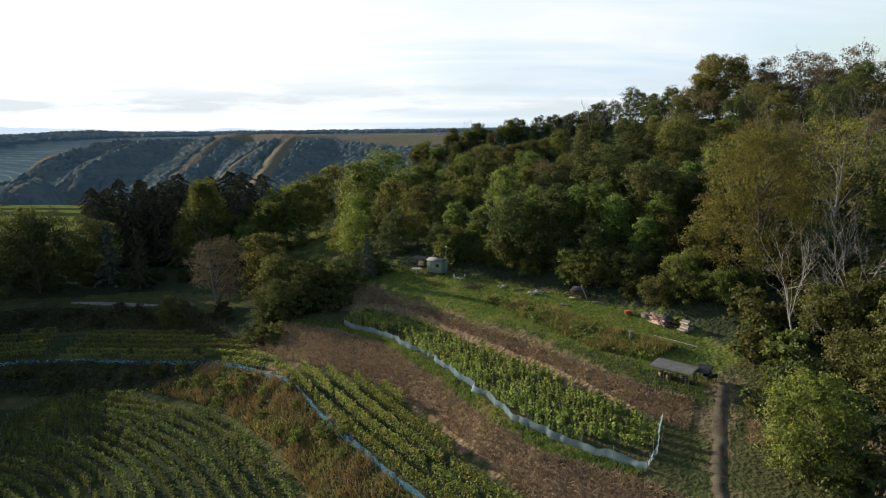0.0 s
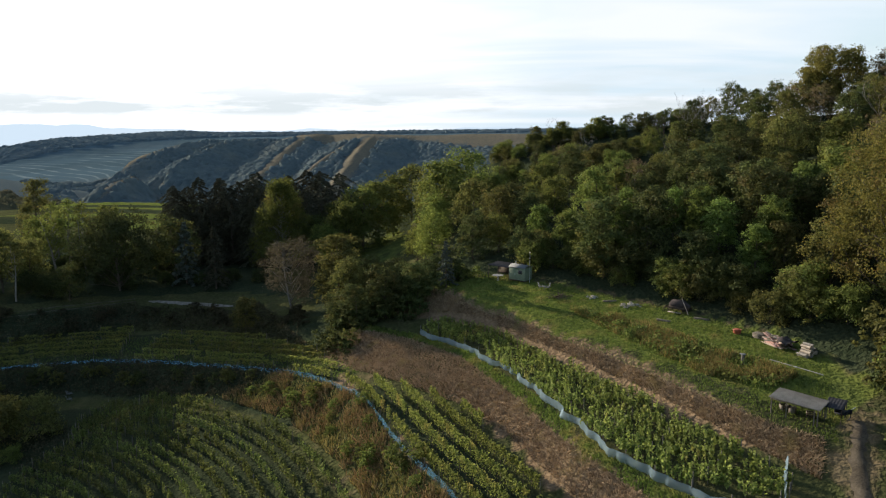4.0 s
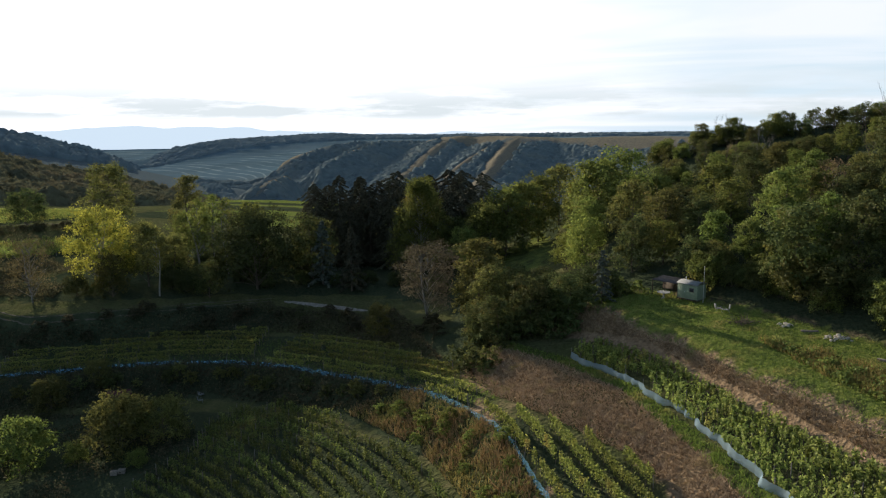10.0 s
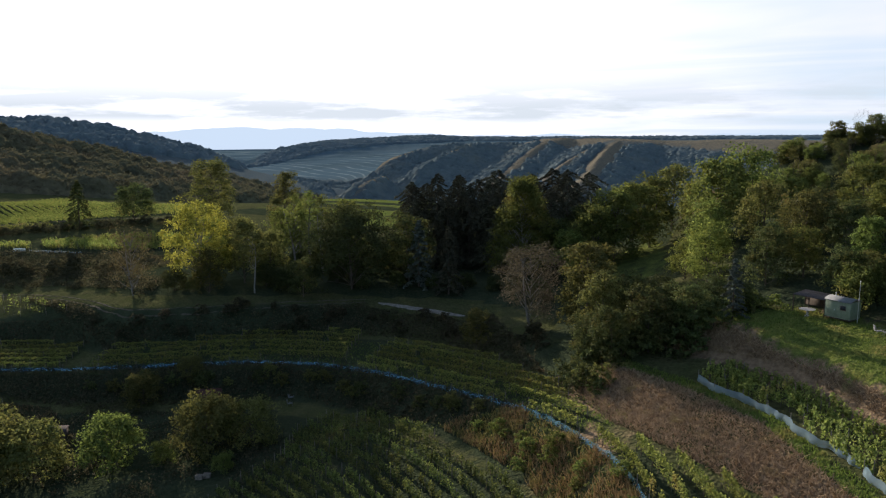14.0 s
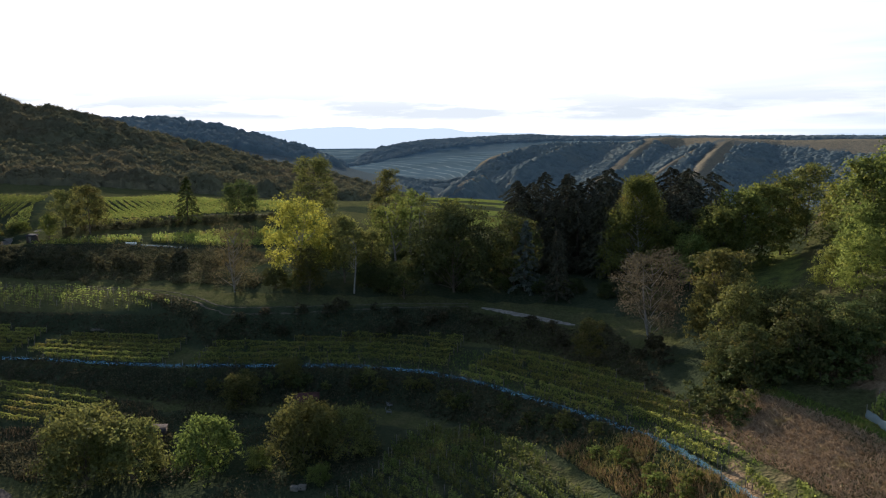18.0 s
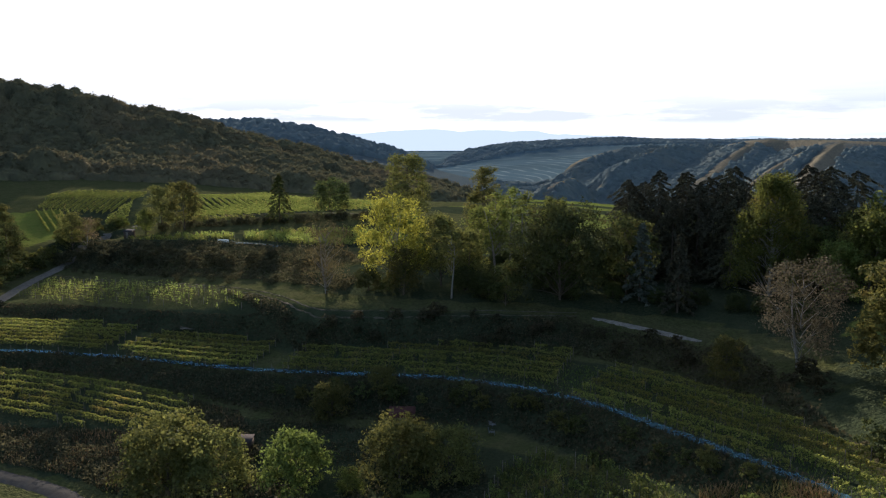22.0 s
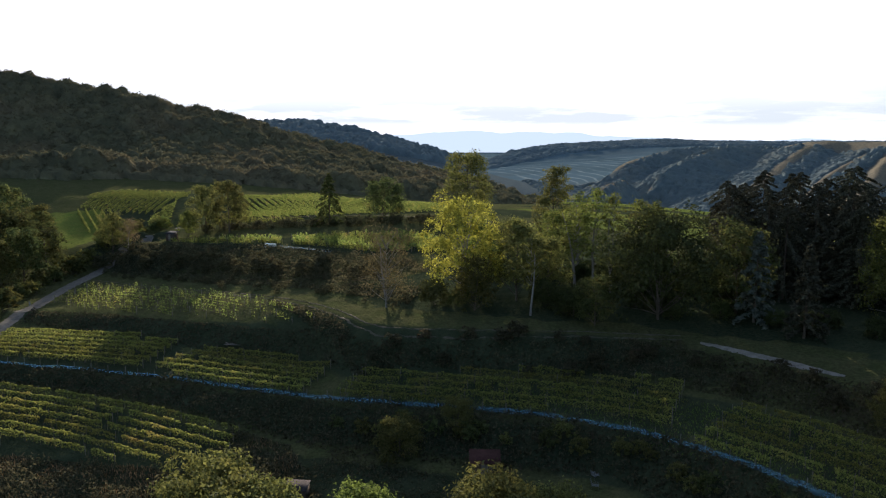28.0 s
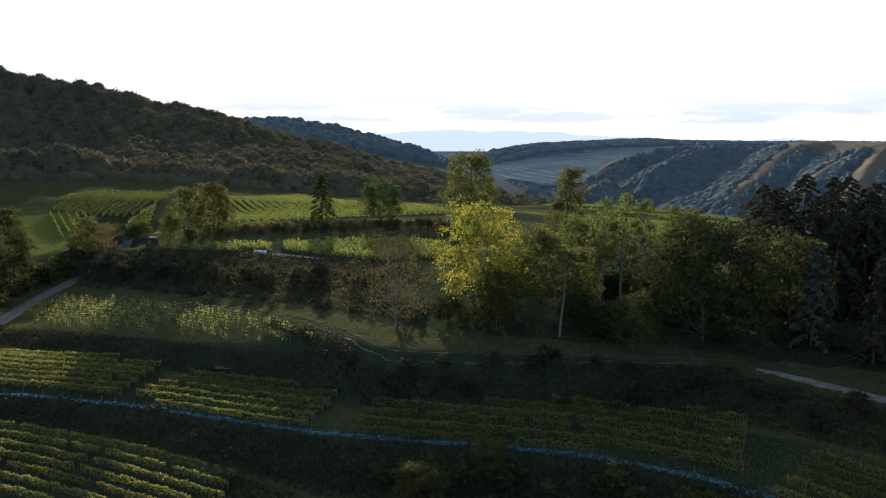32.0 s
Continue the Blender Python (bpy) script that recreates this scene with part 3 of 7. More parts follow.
def smooth_line(line, step=1.0, rounds=2):
    """The same line with its corners rounded (Chaikin), sampled every step metres."""
    p = np.array(line, float)
    for _ in range(rounds):
        q = np.empty((2 * len(p) - 2, p.shape[1]))
        q[0::2], q[1::2] = 0.75 * p[:-1] + 0.25 * p[1:], 0.25 * p[:-1] + 0.75 * p[1:]
        p = np.vstack([p[:1], q[1:-1], p[-1:]])
    return along(p, step)


def axis(lo, hi, fine, start, end, grow=1.036):
    """Grid lines: evenly spaced between lo and hi, then wider and wider out to start and end."""
    mid = list(np.arange(lo, hi, fine))
    a, s = [], fine
    x = lo
    while x > start:
        s *= grow
        x -= s
        a.append(x)
    b, s, x = [], fine, mid[-1]
    while x < end:
        s *= grow
        x += s
        b.append(x)
    return np.array(a[::-1] + mid + b)


GX, GY = axis(-250, 75, 1.5, -4700, 3500), axis(35, 225, 1.5, -1200, 4700)


def relief():
    nx, ny = len(GX), len(GY)
    total, count = np.zeros((nx, ny)), np.zeros((nx, ny))
    samples = []
    for line in LINES:
        r = math.hypot(line[0][0], line[0][1])
        pts = smooth_line(line, 0.9 if r < 330 else 9.0)
        i = np.clip(np.searchsorted((GX[1:] + GX[:-1]) / 2, pts[:, 0]), 0, nx - 1)
        j = np.clip(np.searchsorted((GY[1:] + GY[:-1]) / 2, pts[:, 1]), 0, ny - 1)
        np.add.at(total, (i, j), pts[:, 2])
        np.add.at(count, (i, j), 1)
        samples.append(along(line, 7 if r < 330 else 60))
    fixed = count > 0
    s = np.vstack(samples)
    xx, yy = np.meshgrid(GX, GY, indexing="ij")
    z = np.empty((nx, ny))
    for i in range(nx):
        w = 1.0 / ((GX[i] - s[:, 0:1]) ** 2 + (GY[None, :] - s[:, 1:2]) ** 2 + 4.0) ** 1.6
        z[i] = (w * s[:, 2:3]).sum(0) / w.sum(0)
    z[fixed] = total[fixed] / count[fixed]
    held = z.copy()
    hx, hy = np.gradient(GX), np.gradient(GY)
    wx, wy = (1 / hx ** 2)[1:-1, None], (1 / hy ** 2)[None, 1:-1]
    for k in range(700):
        mid = (wx * (z[2:, 1:-1] + z[:-2, 1:-1]) + wy * (z[1:-1, 2:] + z[1:-1, :-2])) / (2 * wx + 2 * wy)
        z[1:-1, 1:-1] = mid
        z[fixed] = held[fixed]
    for k in range(2):
        soft = z.copy()
        soft[1:-1, 1:-1] = 0.5 * z[1:-1, 1:-1] + 0.125 * (z[2:, 1:-1] + z[:-2, 1:-1] + z[1:-1, 2:] + z[1:-1, :-2])
        z = soft
    return z


GZ = relief()


def height(x, y):
    """The ground's height at one or many places."""
    x, y = np.asarray(x, float), np.asarray(y, float)
    i = np.clip(np.searchsorted(GX, x) - 1, 0, len(GX) - 2)
    j = np.clip(np.searchsorted(GY, y) - 1, 0, len(GY) - 2)
    u, v = (x - GX[i]) / (GX[i + 1] - GX[i]), (y - GY[j]) / (GY[j + 1] - GY[j])
    return (1 - u) * (1 - v) * GZ[i, j] + u * (1 - v) * GZ[i + 1, j] + (1 - u) * v * GZ[i, j + 1] + u * v * GZ[i + 1, j + 1]
# ---- building helpers ----
RNG = np.random.default_rng(11)


def mesh_of(name, verts, faces, mats, index=None):
    """A mesh from an array of corners and an array of faces with equal corner counts (or a list of arrays)."""
    groups = faces if isinstance(faces, list) else [faces]
    groups = [np.asarray(g, np.int64) for g in groups if len(g)]
    me = bpy.data.meshes.new(name)
    v = np.asarray(verts, np.float32)
    me.vertices.add(len(v))
    me.vertices.foreach_set("co", v.ravel())
    loops = np.concatenate([g.ravel() for g in groups])
    sizes = np.concatenate([np.full(len(g), g.shape[1]) for g in groups])
    me.loops.add(len(loops))
    me.loops.foreach_set("vertex_index", loops.astype(np.int32))
    me.polygons.add(len(sizes))
    me.polygons.foreach_set("loop_start", np.r_[0, np.cumsum(sizes)[:-1]].astype(np.int32))
    for m in (mats if isinstance(mats, (list, tuple)) else [mats]):
        me.materials.append(m)
    if index is not None:
        me.polygons.foreach_set("material_index", np.asarray(index, np.int32))
    me.update(calc_edges=True)
    return me


def thing(name, label, category, at=(0, 0, 0), turn=0.0, size=1.0, group="", kind=""):
    ob = new(name)
    ob.matrix_basis = Matrix.LocRotScale(Vector(at), Euler((0, 0, turn)), Vector((size, size, size)))
    return tagged(ob, label, category, group, kind)


def part(name, data, parent, label=""):
    ob = new(name, data)
    ob.parent = parent
    if label:
        tagged(ob, label)
    return ob


def cards(points, size, rng, aim=None, squash=1.0, spread=0.5):
    """Small bent leaf shapes at the points: corners and faces. aim: outward ways that the leaves roughly face."""
    k = len(points)
    n = rng.normal(size=(k, 3))
    if aim is not None:
        n = aim + spread * n
    n[:, 2] += 0.25
    n /= np.linalg.norm(n, axis=1, keepdims=True) + 1e-9
    a = np.cross(n, rng.normal(size=(k, 3)))
    a /= np.linalg.norm(a, axis=1, keepdims=True) + 1e-9
    b = np.cross(n, a)
    s = (size * rng.uniform(0.6, 1.4, k))[:, None]
    a, b = a * s, b * s * squash
    lift = n * s * 0.25
    v = np.stack([points - a, points - b * 0.8 + lift, points + a * 0.9, points + b * 0.8 + lift], 1).reshape(-1, 3)
    return v, np.arange(4 * k).reshape(k, 4)


def tube(path, radii, sides=6):
    """A tapered limb along a path."""
    p = np.asarray(path, float)
    r = np.asarray(radii, float)
    d = np.gradient(p, axis=0)
    d /= np.linalg.norm(d, axis=1, keepdims=True) + 1e-9
    ref = np.where(np.abs(d[:, 2:3]) > 0.9, np.array([[1.0, 0, 0]]), np.array([[0, 0, 1.0]]))
    u = np.cross(d, ref); u /= np.linalg.norm(u, axis=1, keepdims=True) + 1e-9
    w = np.cross(d, u)
    t = np.arange(sides) * 2 * math.pi / sides
    v = p[:, None] + r[:, None, None] * (np.cos(t)[None, :, None] * u[:, None] + np.sin(t)[None, :, None] * w[:, None])
    i = np.arange(len(p) - 1)[:, None] * sides
    j = np.arange(sides)[None]
    k = (j + 1) % sides
    f = np.stack([i + j, i + k, i + sides + k, i + sides + j], -1).reshape(-1, 4)
    return v.reshape(-1, 3), f


def gather(pieces):
    """Joins (corners, faces) pieces of four-cornered faces."""
    vs, fs, o = [], [], 0
    for v, f in pieces:
        vs.append(v); fs.append(f + o); o += len(v)
    return np.vstack(vs), np.vstack(fs)


def box(x0, x1, y0, y1, z0, z1):
    v = np.array([(x, y, z) for x in (x0, x1) for y in (y0, y1) for z in (z0, z1)], float)
    return v, np.array([(0, 1, 3, 2), (4, 6, 7, 5), (0, 4, 5, 1), (2, 3, 7, 6), (0, 2, 6, 4), (1, 5, 7, 3)])


def bent(start, way, length, rng, steps=5, wander=0.12, lift=0.0):
    """A wandering path for a limb."""
    p = [np.array(start, float)]
    d = np.array(way, float); d /= np.linalg.norm(d)
    for _ in range(steps):
        d = d + wander * rng.normal(size=3) + np.array([0, 0, lift])
        d /= np.linalg.norm(d)
        p.append(p[-1] + d * length / steps)
    return np.array(p)


# ---- ground ----
def spread_to(line, x, y):
    """Distance from many places to a line."""
    p = along(line, 2.0)[:, :2]
    best = np.full(x.shape, 1e9)
    for a in p:
        np.minimum(best, (x - a[0]) ** 2 + (y - a[1]) ** 2, out=best)
    return np.sqrt(best)


def inside(poly, x, y):
    """Which places lie inside a polygon of the plan."""
    hit = np.zeros(np.shape(x), bool)
    for (ax, ay), (bx, by) in zip(poly, poly[1:] + poly[:1]):
        cross = ((ay > y) != (by > y)) & (x < (bx - ax) * (y - ay) / (by - ay + 1e-12) + ax)
        hit ^= cross
    return hit


FAR_FIELDS = [[(-640, 880), (-520, 730), (-480, 760), (-600, 960)], [(-262, 378), (-258, 425), (-150, 425), (-125, 376)], [(-225, 338), (-210, 352), (-120, 342), (-120, 332)], [(-196, 262), (-108, 278), (-106, 298), (-170, 306)]]
EARTH_PATH = [(18, 42, 0), (20.5, 50, 0), (21.8, 55, 0), (24.1, 61.4, 0), (28, 71, 0), (30.2, 78.7, 0), (31, 84, 0)]
VINE_PLOTS = [[(-322, 172), (-312, 208), (-292, 200), (-262, 164), (-280, 150)], [(-280, 200), (-302, 258), (-232, 260), (-198, 238), (-204, 185), (-234, 172)], [(-196, 166), (-180, 179), (-165, 189), (-144, 178), (-158, 162), (-230, 141), (-222, 149)], [(12, 38), (-22, 92), (-17, 91), (2, 63), (16, 40)], [(-119, 111), (-141, 105), (-196, 76), (-206, 90), (-155, 110), (-121, 117)], [(-120, 102), (-162, 88), (-200, 66), (-190, 52), (-112, 94)],
              [(2, 36), (-15, 67.5), (-31, 92.5), (-59, 112), (-67, 90), (-50, 70), (-8, 24)], [(-25, 96), (-57, 121), (-83, 126), (-112, 113), (-114, 118), (-81, 138), (-58, 134), (-24, 100)]]
LOW_BANK = [q[:2] for q in EDGE_LOW[:6]] + [q[:2] for q in FOOT_LOW[5::-1]]


def build_ground():
    nx, ny = len(GX), len(GY)
    xx, yy = np.meshgrid(GX, GY, indexing="ij")
    z = GZ.copy()
    gx, gy = np.gradient(GZ, GX, GY)
    steep = np.hypot(gx, gy)
    far = np.clip((np.hypot(xx + 60, yy - 110) - 260) / 200, 0, 1)
    # uneven ground: small hummocks near, folds on the far hills
    bumps = np.array([[noise.fractal((x * 0.11, y * 0.11, 0.0), 0.9, 2.0, 3) for y in GY] for x in GX])
    folds = np.array([[noise.fractal((x * 0.0045, y * 0.0045, 3.0), 0.8, 2.0, 4) for y in GY] for x in GX])
    z += 0.10 * bumps * (1 - far) + far * (folds * 1.8 - 0.5) * np.clip((np.hypot(xx, yy) - 420) / 400, 0, 1)
    i, j = np.meshgrid(np.arange(nx - 1), np.arange(ny - 1), indexing="ij")
    q = np.stack([i * ny + j, (i + 1) * ny + j, (i + 1) * ny + j + 1, i * ny + j + 1], -1).reshape(-1, 4)
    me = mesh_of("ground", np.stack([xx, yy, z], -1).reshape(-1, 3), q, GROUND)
    me.polygons.foreach_set("use_smooth", np.ones(len(q), bool))
    # cover: dry bank, bare soil, woodland floor and other darkened ground, hay meadow
    dry = np.clip((steep - 0.22) / 0.2, 0, 1) * (xx > -34) * (yy < 128 + 0.3 * xx) * (1 - far)
    dry = np.maximum(dry, 0.5 * np.clip((steep - 0.3) / 0.2, 0, 1) * (1 - far))
    low_bank = inside(LOW_BANK, xx, yy) | ((spread_to(FOOT_LOW[:6], xx, yy) < 3.0) & (xx < 8))
    dry = np.where(low_bank, dry * 0.25, dry)
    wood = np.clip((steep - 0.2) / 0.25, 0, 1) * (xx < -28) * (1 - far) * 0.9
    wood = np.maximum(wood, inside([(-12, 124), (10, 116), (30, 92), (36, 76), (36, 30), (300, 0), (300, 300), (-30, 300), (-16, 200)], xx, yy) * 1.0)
    # vine plots darkened: the shade between the rows put into the cover
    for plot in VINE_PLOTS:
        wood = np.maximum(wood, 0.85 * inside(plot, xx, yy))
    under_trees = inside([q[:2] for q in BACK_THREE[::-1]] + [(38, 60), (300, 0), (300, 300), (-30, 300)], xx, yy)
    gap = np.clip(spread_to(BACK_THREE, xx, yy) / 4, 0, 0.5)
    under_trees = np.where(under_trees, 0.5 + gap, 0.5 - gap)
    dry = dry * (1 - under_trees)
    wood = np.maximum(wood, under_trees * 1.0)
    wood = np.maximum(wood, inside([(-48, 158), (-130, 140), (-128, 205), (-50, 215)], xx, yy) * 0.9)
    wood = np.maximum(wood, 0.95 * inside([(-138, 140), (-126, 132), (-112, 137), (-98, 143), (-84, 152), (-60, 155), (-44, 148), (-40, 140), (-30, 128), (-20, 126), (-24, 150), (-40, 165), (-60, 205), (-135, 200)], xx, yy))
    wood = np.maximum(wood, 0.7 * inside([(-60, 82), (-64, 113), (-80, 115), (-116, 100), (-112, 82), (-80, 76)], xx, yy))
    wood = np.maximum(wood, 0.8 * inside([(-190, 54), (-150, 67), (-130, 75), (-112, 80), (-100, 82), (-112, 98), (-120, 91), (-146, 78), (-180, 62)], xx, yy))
    ridge = np.zeros(xx.shape)
    for line, wide in SPURS:
        ridge = np.maximum(ridge, np.clip(1.3 - spread_to(line, xx, yy) / wide + folds * 0.5, 0, 1))
    ridge = np.maximum(ridge, inside([(-350, 1125), (-60, 1115), (300, 1080), (500, 1350), (-250, 1380)], xx, yy) * 0.9)
    ridge = np.maximum(ridge, inside(BARE_TOP, xx, yy) * np.clip(0.75 + folds * 0.6, 0.3, 1))
    ridge *= yy > 600
    wood = np.maximum(wood, far * (1 - ridge))
    for bank in ([(-262, 356), (-262, 376), (-124, 374), (-112, 344), (-208, 354)], [(-226, 308), (-226, 336), (-116, 330), (-104, 300), (-170, 308)], [(-196, 240), (-196, 260), (-106, 276), (-100, 250)]):
        wood = np.where(inside(bank, xx, yy), 1.0, wood)
    dry = np.maximum(dry, far * ridge * 0.85)
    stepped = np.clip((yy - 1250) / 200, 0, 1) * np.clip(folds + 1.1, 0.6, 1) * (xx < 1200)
    soil = np.clip(1.2 - spread_to(LANE, xx, yy) / 2.5, 0, 1) * 0.4
    soil = np.maximum(soil, 0.3 * low_bank)
    soil = np.maximum(soil, 0.75 * np.clip(1.5 - spread_to([(q[0] + 1.0, q[1] + 1.0) for q in BACK_THREE[2:6]], xx, yy) / 2.6, 0, 1))
    soil = np.maximum(soil, 0.5 * np.clip(1.6 - spread_to(EARTH_PATH, xx, yy) / 1.8, 0, 1))
    dry = np.maximum(dry, 0.42 * np.clip(1.7 - spread_to(EARTH_PATH[3:], xx, yy) / 2.2, 0, 1))
    meadow = 1.0 * inside([(-252, 133), (-262, 128), (-306, 148), (-298, 162), (-262, 153)], xx, yy)
    meadow = np.maximum(meadow, 0.6 * inside([(-150, 270), (-60, 270), (-90, 240), (-170, 240)], xx, yy))
    for field in FAR_FIELDS:
        meadow = np.maximum(meadow, 1.0 * inside(field, xx, yy))
    meadow = np.maximum(meadow, 0.66 * inside([(-14, 118), (2, 98), (26, 70), (33, 78), (28, 92), (5, 115), (-6, 122)], xx, yy))
    meadow = np.maximum(meadow, 0.5 * inside([(-40, 148), (-28, 142), (-26, 165), (-28, 182), (-34, 200), (-40, 186)], xx, yy))
    dry = np.where(inside([(-36, 135), (-10, 132), (-8, 200), (-44, 208)], xx, yy), 0, dry)
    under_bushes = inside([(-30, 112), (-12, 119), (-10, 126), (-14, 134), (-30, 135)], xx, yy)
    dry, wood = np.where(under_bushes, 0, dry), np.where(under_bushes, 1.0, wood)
    meadow = np.maximum(meadow, 0.6 * inside([q[:2] for q in EDGE_TWO[1:]] + [q[:2] for q in NET_TWO[:0:-1]], xx, yy))
    top_bank = inside([q[:2] for q in FOOT_TWO[1:]] + [q[:2] for q in EDGE_THREE[:0:-1]], xx, yy)
    top_bank &= spread_to(EARTH_PATH, xx, yy) > 2.2
    dry = np.where(top_bank, np.maximum(dry, 0.75), dry)
    meadow = np.where(top_bank, 0, meadow)
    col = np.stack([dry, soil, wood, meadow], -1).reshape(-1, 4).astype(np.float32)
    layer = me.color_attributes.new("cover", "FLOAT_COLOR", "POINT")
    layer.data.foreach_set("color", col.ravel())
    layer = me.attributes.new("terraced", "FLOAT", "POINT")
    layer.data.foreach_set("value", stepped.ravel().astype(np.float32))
    # amount of painted haze, rising with distance
    layer = me.attributes.new("haze_tint", "FLOAT", "POINT")
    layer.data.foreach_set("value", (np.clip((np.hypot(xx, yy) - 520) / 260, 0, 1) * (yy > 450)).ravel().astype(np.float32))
    GZ[:] = z
    ob = new("ground", me)
    return tagged(ob, "terraced hillside of grass, dry banks and far wooded hills", "ground", kind="structure")


build_ground()
# ---- trees: one mesh set for each kind, then copies ----
def broadleaf(kind, leaf, seed, tall, wide, leaves=2600, leaf_size=0.28, bare=0.0, bark=None, trunk_share=0.12, lobes=16, cone=0.0, lobe=(0.15, 0.26), clump=0.04):
    """A broadleaved tree with its base at the origin: trunk and limbs, and a crown of leaf clumps with gaps."""
    rng = np.random.default_rng(seed)
    base_z = tall * trunk_share
    pieces = [tube(bent((0, 0, -0.4), (0.03 * rng.normal(), 0.03 * rng.normal(), 1), tall * 0.8, rng, 7, 0.05), np.linspace(0.015 * tall, 0.004 * tall, 8), 7)]
    heads = []
    for k in range(lobes):
        t = 2.39996 * k + rng.uniform(-0.4, 0.4)
        h = base_z + (tall - base_z) * (0.12 + 0.80 * (k + rng.uniform(0, 1)) / lobes)
        f = (h - base_z) / (tall - base_z)
        r = 0.5 * wide * math.sqrt(max(0.05, 1 - (1.75 * f - 0.72) ** 2 * 0.8)) * rng.uniform(0.45, 0.8)
        r = (1 - cone) * r + cone * 0.5 * wide * (1 - f) ** 0.75 * rng.uniform(0.55, 0.95)
        c = np.array([r * math.cos(t), r * math.sin(t), h])
        heads.append((c, wide * rng.uniform(*lobe) * (1 - 0.5 * cone * f)))
        low = np.array([0, 0, max(base_z * 0.7, h - r * rng.uniform(0.7, 1.3))])
        pieces.append(tube(bent(low, c - low, np.linalg.norm(c - low) * 0.95, rng, 4, 0.10, 0.03), np.linspace(0.0045 * tall, 0.0012 * tall, 5), 5))
    heads.append((np.array([0, 0, tall * 0.93 - 0.1 * wide]), wide * 0.2 * (1 - 0.6 * cone)))
    heads.append((np.array([0, 0, base_z + (tall - base_z) * 0.5]), wide * 0.3))
    pts, aims = [], []
    clumps = max(30, leaves // 16)
    for k in range(clumps):
        c, r = heads[rng.integers(len(heads))]
        d = rng.normal(size=3); d /= np.linalg.norm(d)
        d[2] = abs(d[2]) if rng.uniform() < 0.6 else d[2]
        q = c + d * r * rng.uniform(0.75, 1.15) * np.array([1, 1, 0.85])
        if rng.uniform() < bare:
            continue
        m = 16
        o = rng.normal(size=(m, 3)) * (wide * clump) * np.array([1, 1, 0.7])
        pts.append(q + o)
        aims.append(np.repeat(d[None], m, 0) + 0.5 * o)
    v, f = cards(np.vstack(pts), leaf_size, rng, np.vstack(aims), 0.7, 0.7)
    tv, tf = gather(pieces)
    return mesh_of(kind + "_trunk", tv, tf, bark or BARK), mesh_of(kind + "_crown", v, f, leaf)


def bare_tree(kind, seed, tall, wide, bark, depth=4):
    """A leafless tree: trunk, forked limbs and twigs."""
    rng = np.random.default_rng(seed)
    trunk_pieces, twig_pieces = [], []
    trunk = bent((0, 0, -0.4), (0.05, 0.02, 1), tall * 0.45, rng, 5, 0.05)
    trunk_pieces.append(tube(trunk, np.linspace(0.010 * tall, 0.007 * tall, 6), 7))

    def fork(p, d, length, radius, level):
        path = bent(p, d, length, rng, 5, 0.13, 0.05)
        twig_pieces.append(tube(path, np.linspace(radius, radius * 0.4, 6), 5 if level < 2 else 4))
        if level >= depth:
            return
        for _ in range(3):
            at = path[rng.integers(2, 6)]
            e = (path[-1] - path[0]) / length + 0.55 * rng.normal(size=3) + np.array([0, 0, 0.2])
            fork(at, e, length * rng.uniform(0.45, 0.65), radius * 0.55, level + 1)
    twig_pieces.append(tube(trunk[3:], np.linspace(0.0088, 0.0075, 3) * tall, 7))
    for k in range(5):
        t = 2.4 * k + rng.uniform(-0.3, 0.3)
        s = 0.5 * wide / tall * 2.2
        fork(trunk[rng.integers(3, 6)], (s * math.cos(t), s * math.sin(t), 1.0), tall * rng.uniform(0.4, 0.58), 0.0040 * tall, 0)
    return mesh_of(kind + "_trunk", *gather(trunk_pieces), bark), mesh_of(kind + "_twigs", *gather(twig_pieces), bark)


def conifer(kind, leaf, seed, tall, wide, leaves=3000, leaf_size=0.3, blunt=1.0):
    """A conifer: straight trunk and tiers of drooping boughs."""
    rng = np.random.default_rng(seed)
    pieces = [tube(np.array([[0, 0, -0.4], [0, 0, tall * 0.5], [0, 0, tall]]), [0.016 * tall, 0.010 * tall, 0.01], 7)]
    pts, aims = [], []
    boughs = int(tall * 7)
    per = max(6, leaves // boughs)
    for k in range(boughs):
        f = (k + rng.uniform()) / boughs
        h = tall * (0.05 + 0.94 * f)
        t = 2.39996 * k + rng.uniform(-0.5, 0.5)
        ragged = 0.82 + 0.75 * noise.noise((1.6 * math.cos(t) + seed, 1.6 * math.sin(t), h * 0.32))
        r = 0.5 * wide * (1 - f ** blunt) ** 0.8 * rng.uniform(0.6, 1.15) * (ragged if blunt > 1.2 else 1.0) + 0.15
        d = np.array([math.cos(t), math.sin(t), 0])
        s = np.sqrt(rng.uniform(0.02, 1, per))[:, None]
        p = np.array([0, 0, h]) + d * r * s + np.array([0, 0, 1]) * (0.12 * r * s - 0.42 * r * s ** 2)
        p += rng.normal(size=(per, 3)) * np.array([0.16, 0.16, 0.1]) * (0.3 + 0.12 * r)
        pts.append(p); aims.append(np.repeat((d * 0.4 + np.array([0, 0, 0.8]))[None], per, 0))
    v, f = cards(np.vstack(pts), leaf_size, rng, np.vstack(aims), 0.5, 0.8)
    return mesh_of(kind + "_trunk", *gather(pieces), BARK), mesh_of(kind + "_boughs", v, f, leaf)


def plant(name, meshes, x, y, size, label, category="tree", group="", names=("trunk", "crown"), sink=0.0, turn=None):
    """Stands a tree on the ground."""
    z = float(height(x, y)) - sink
    ob = thing(name, label, category, (x, y, z), RNG.uniform(0, 6.28) if turn is None else turn, size, group)
    for n, d in zip(names, meshes):
        part(n, d, ob)
    return ob


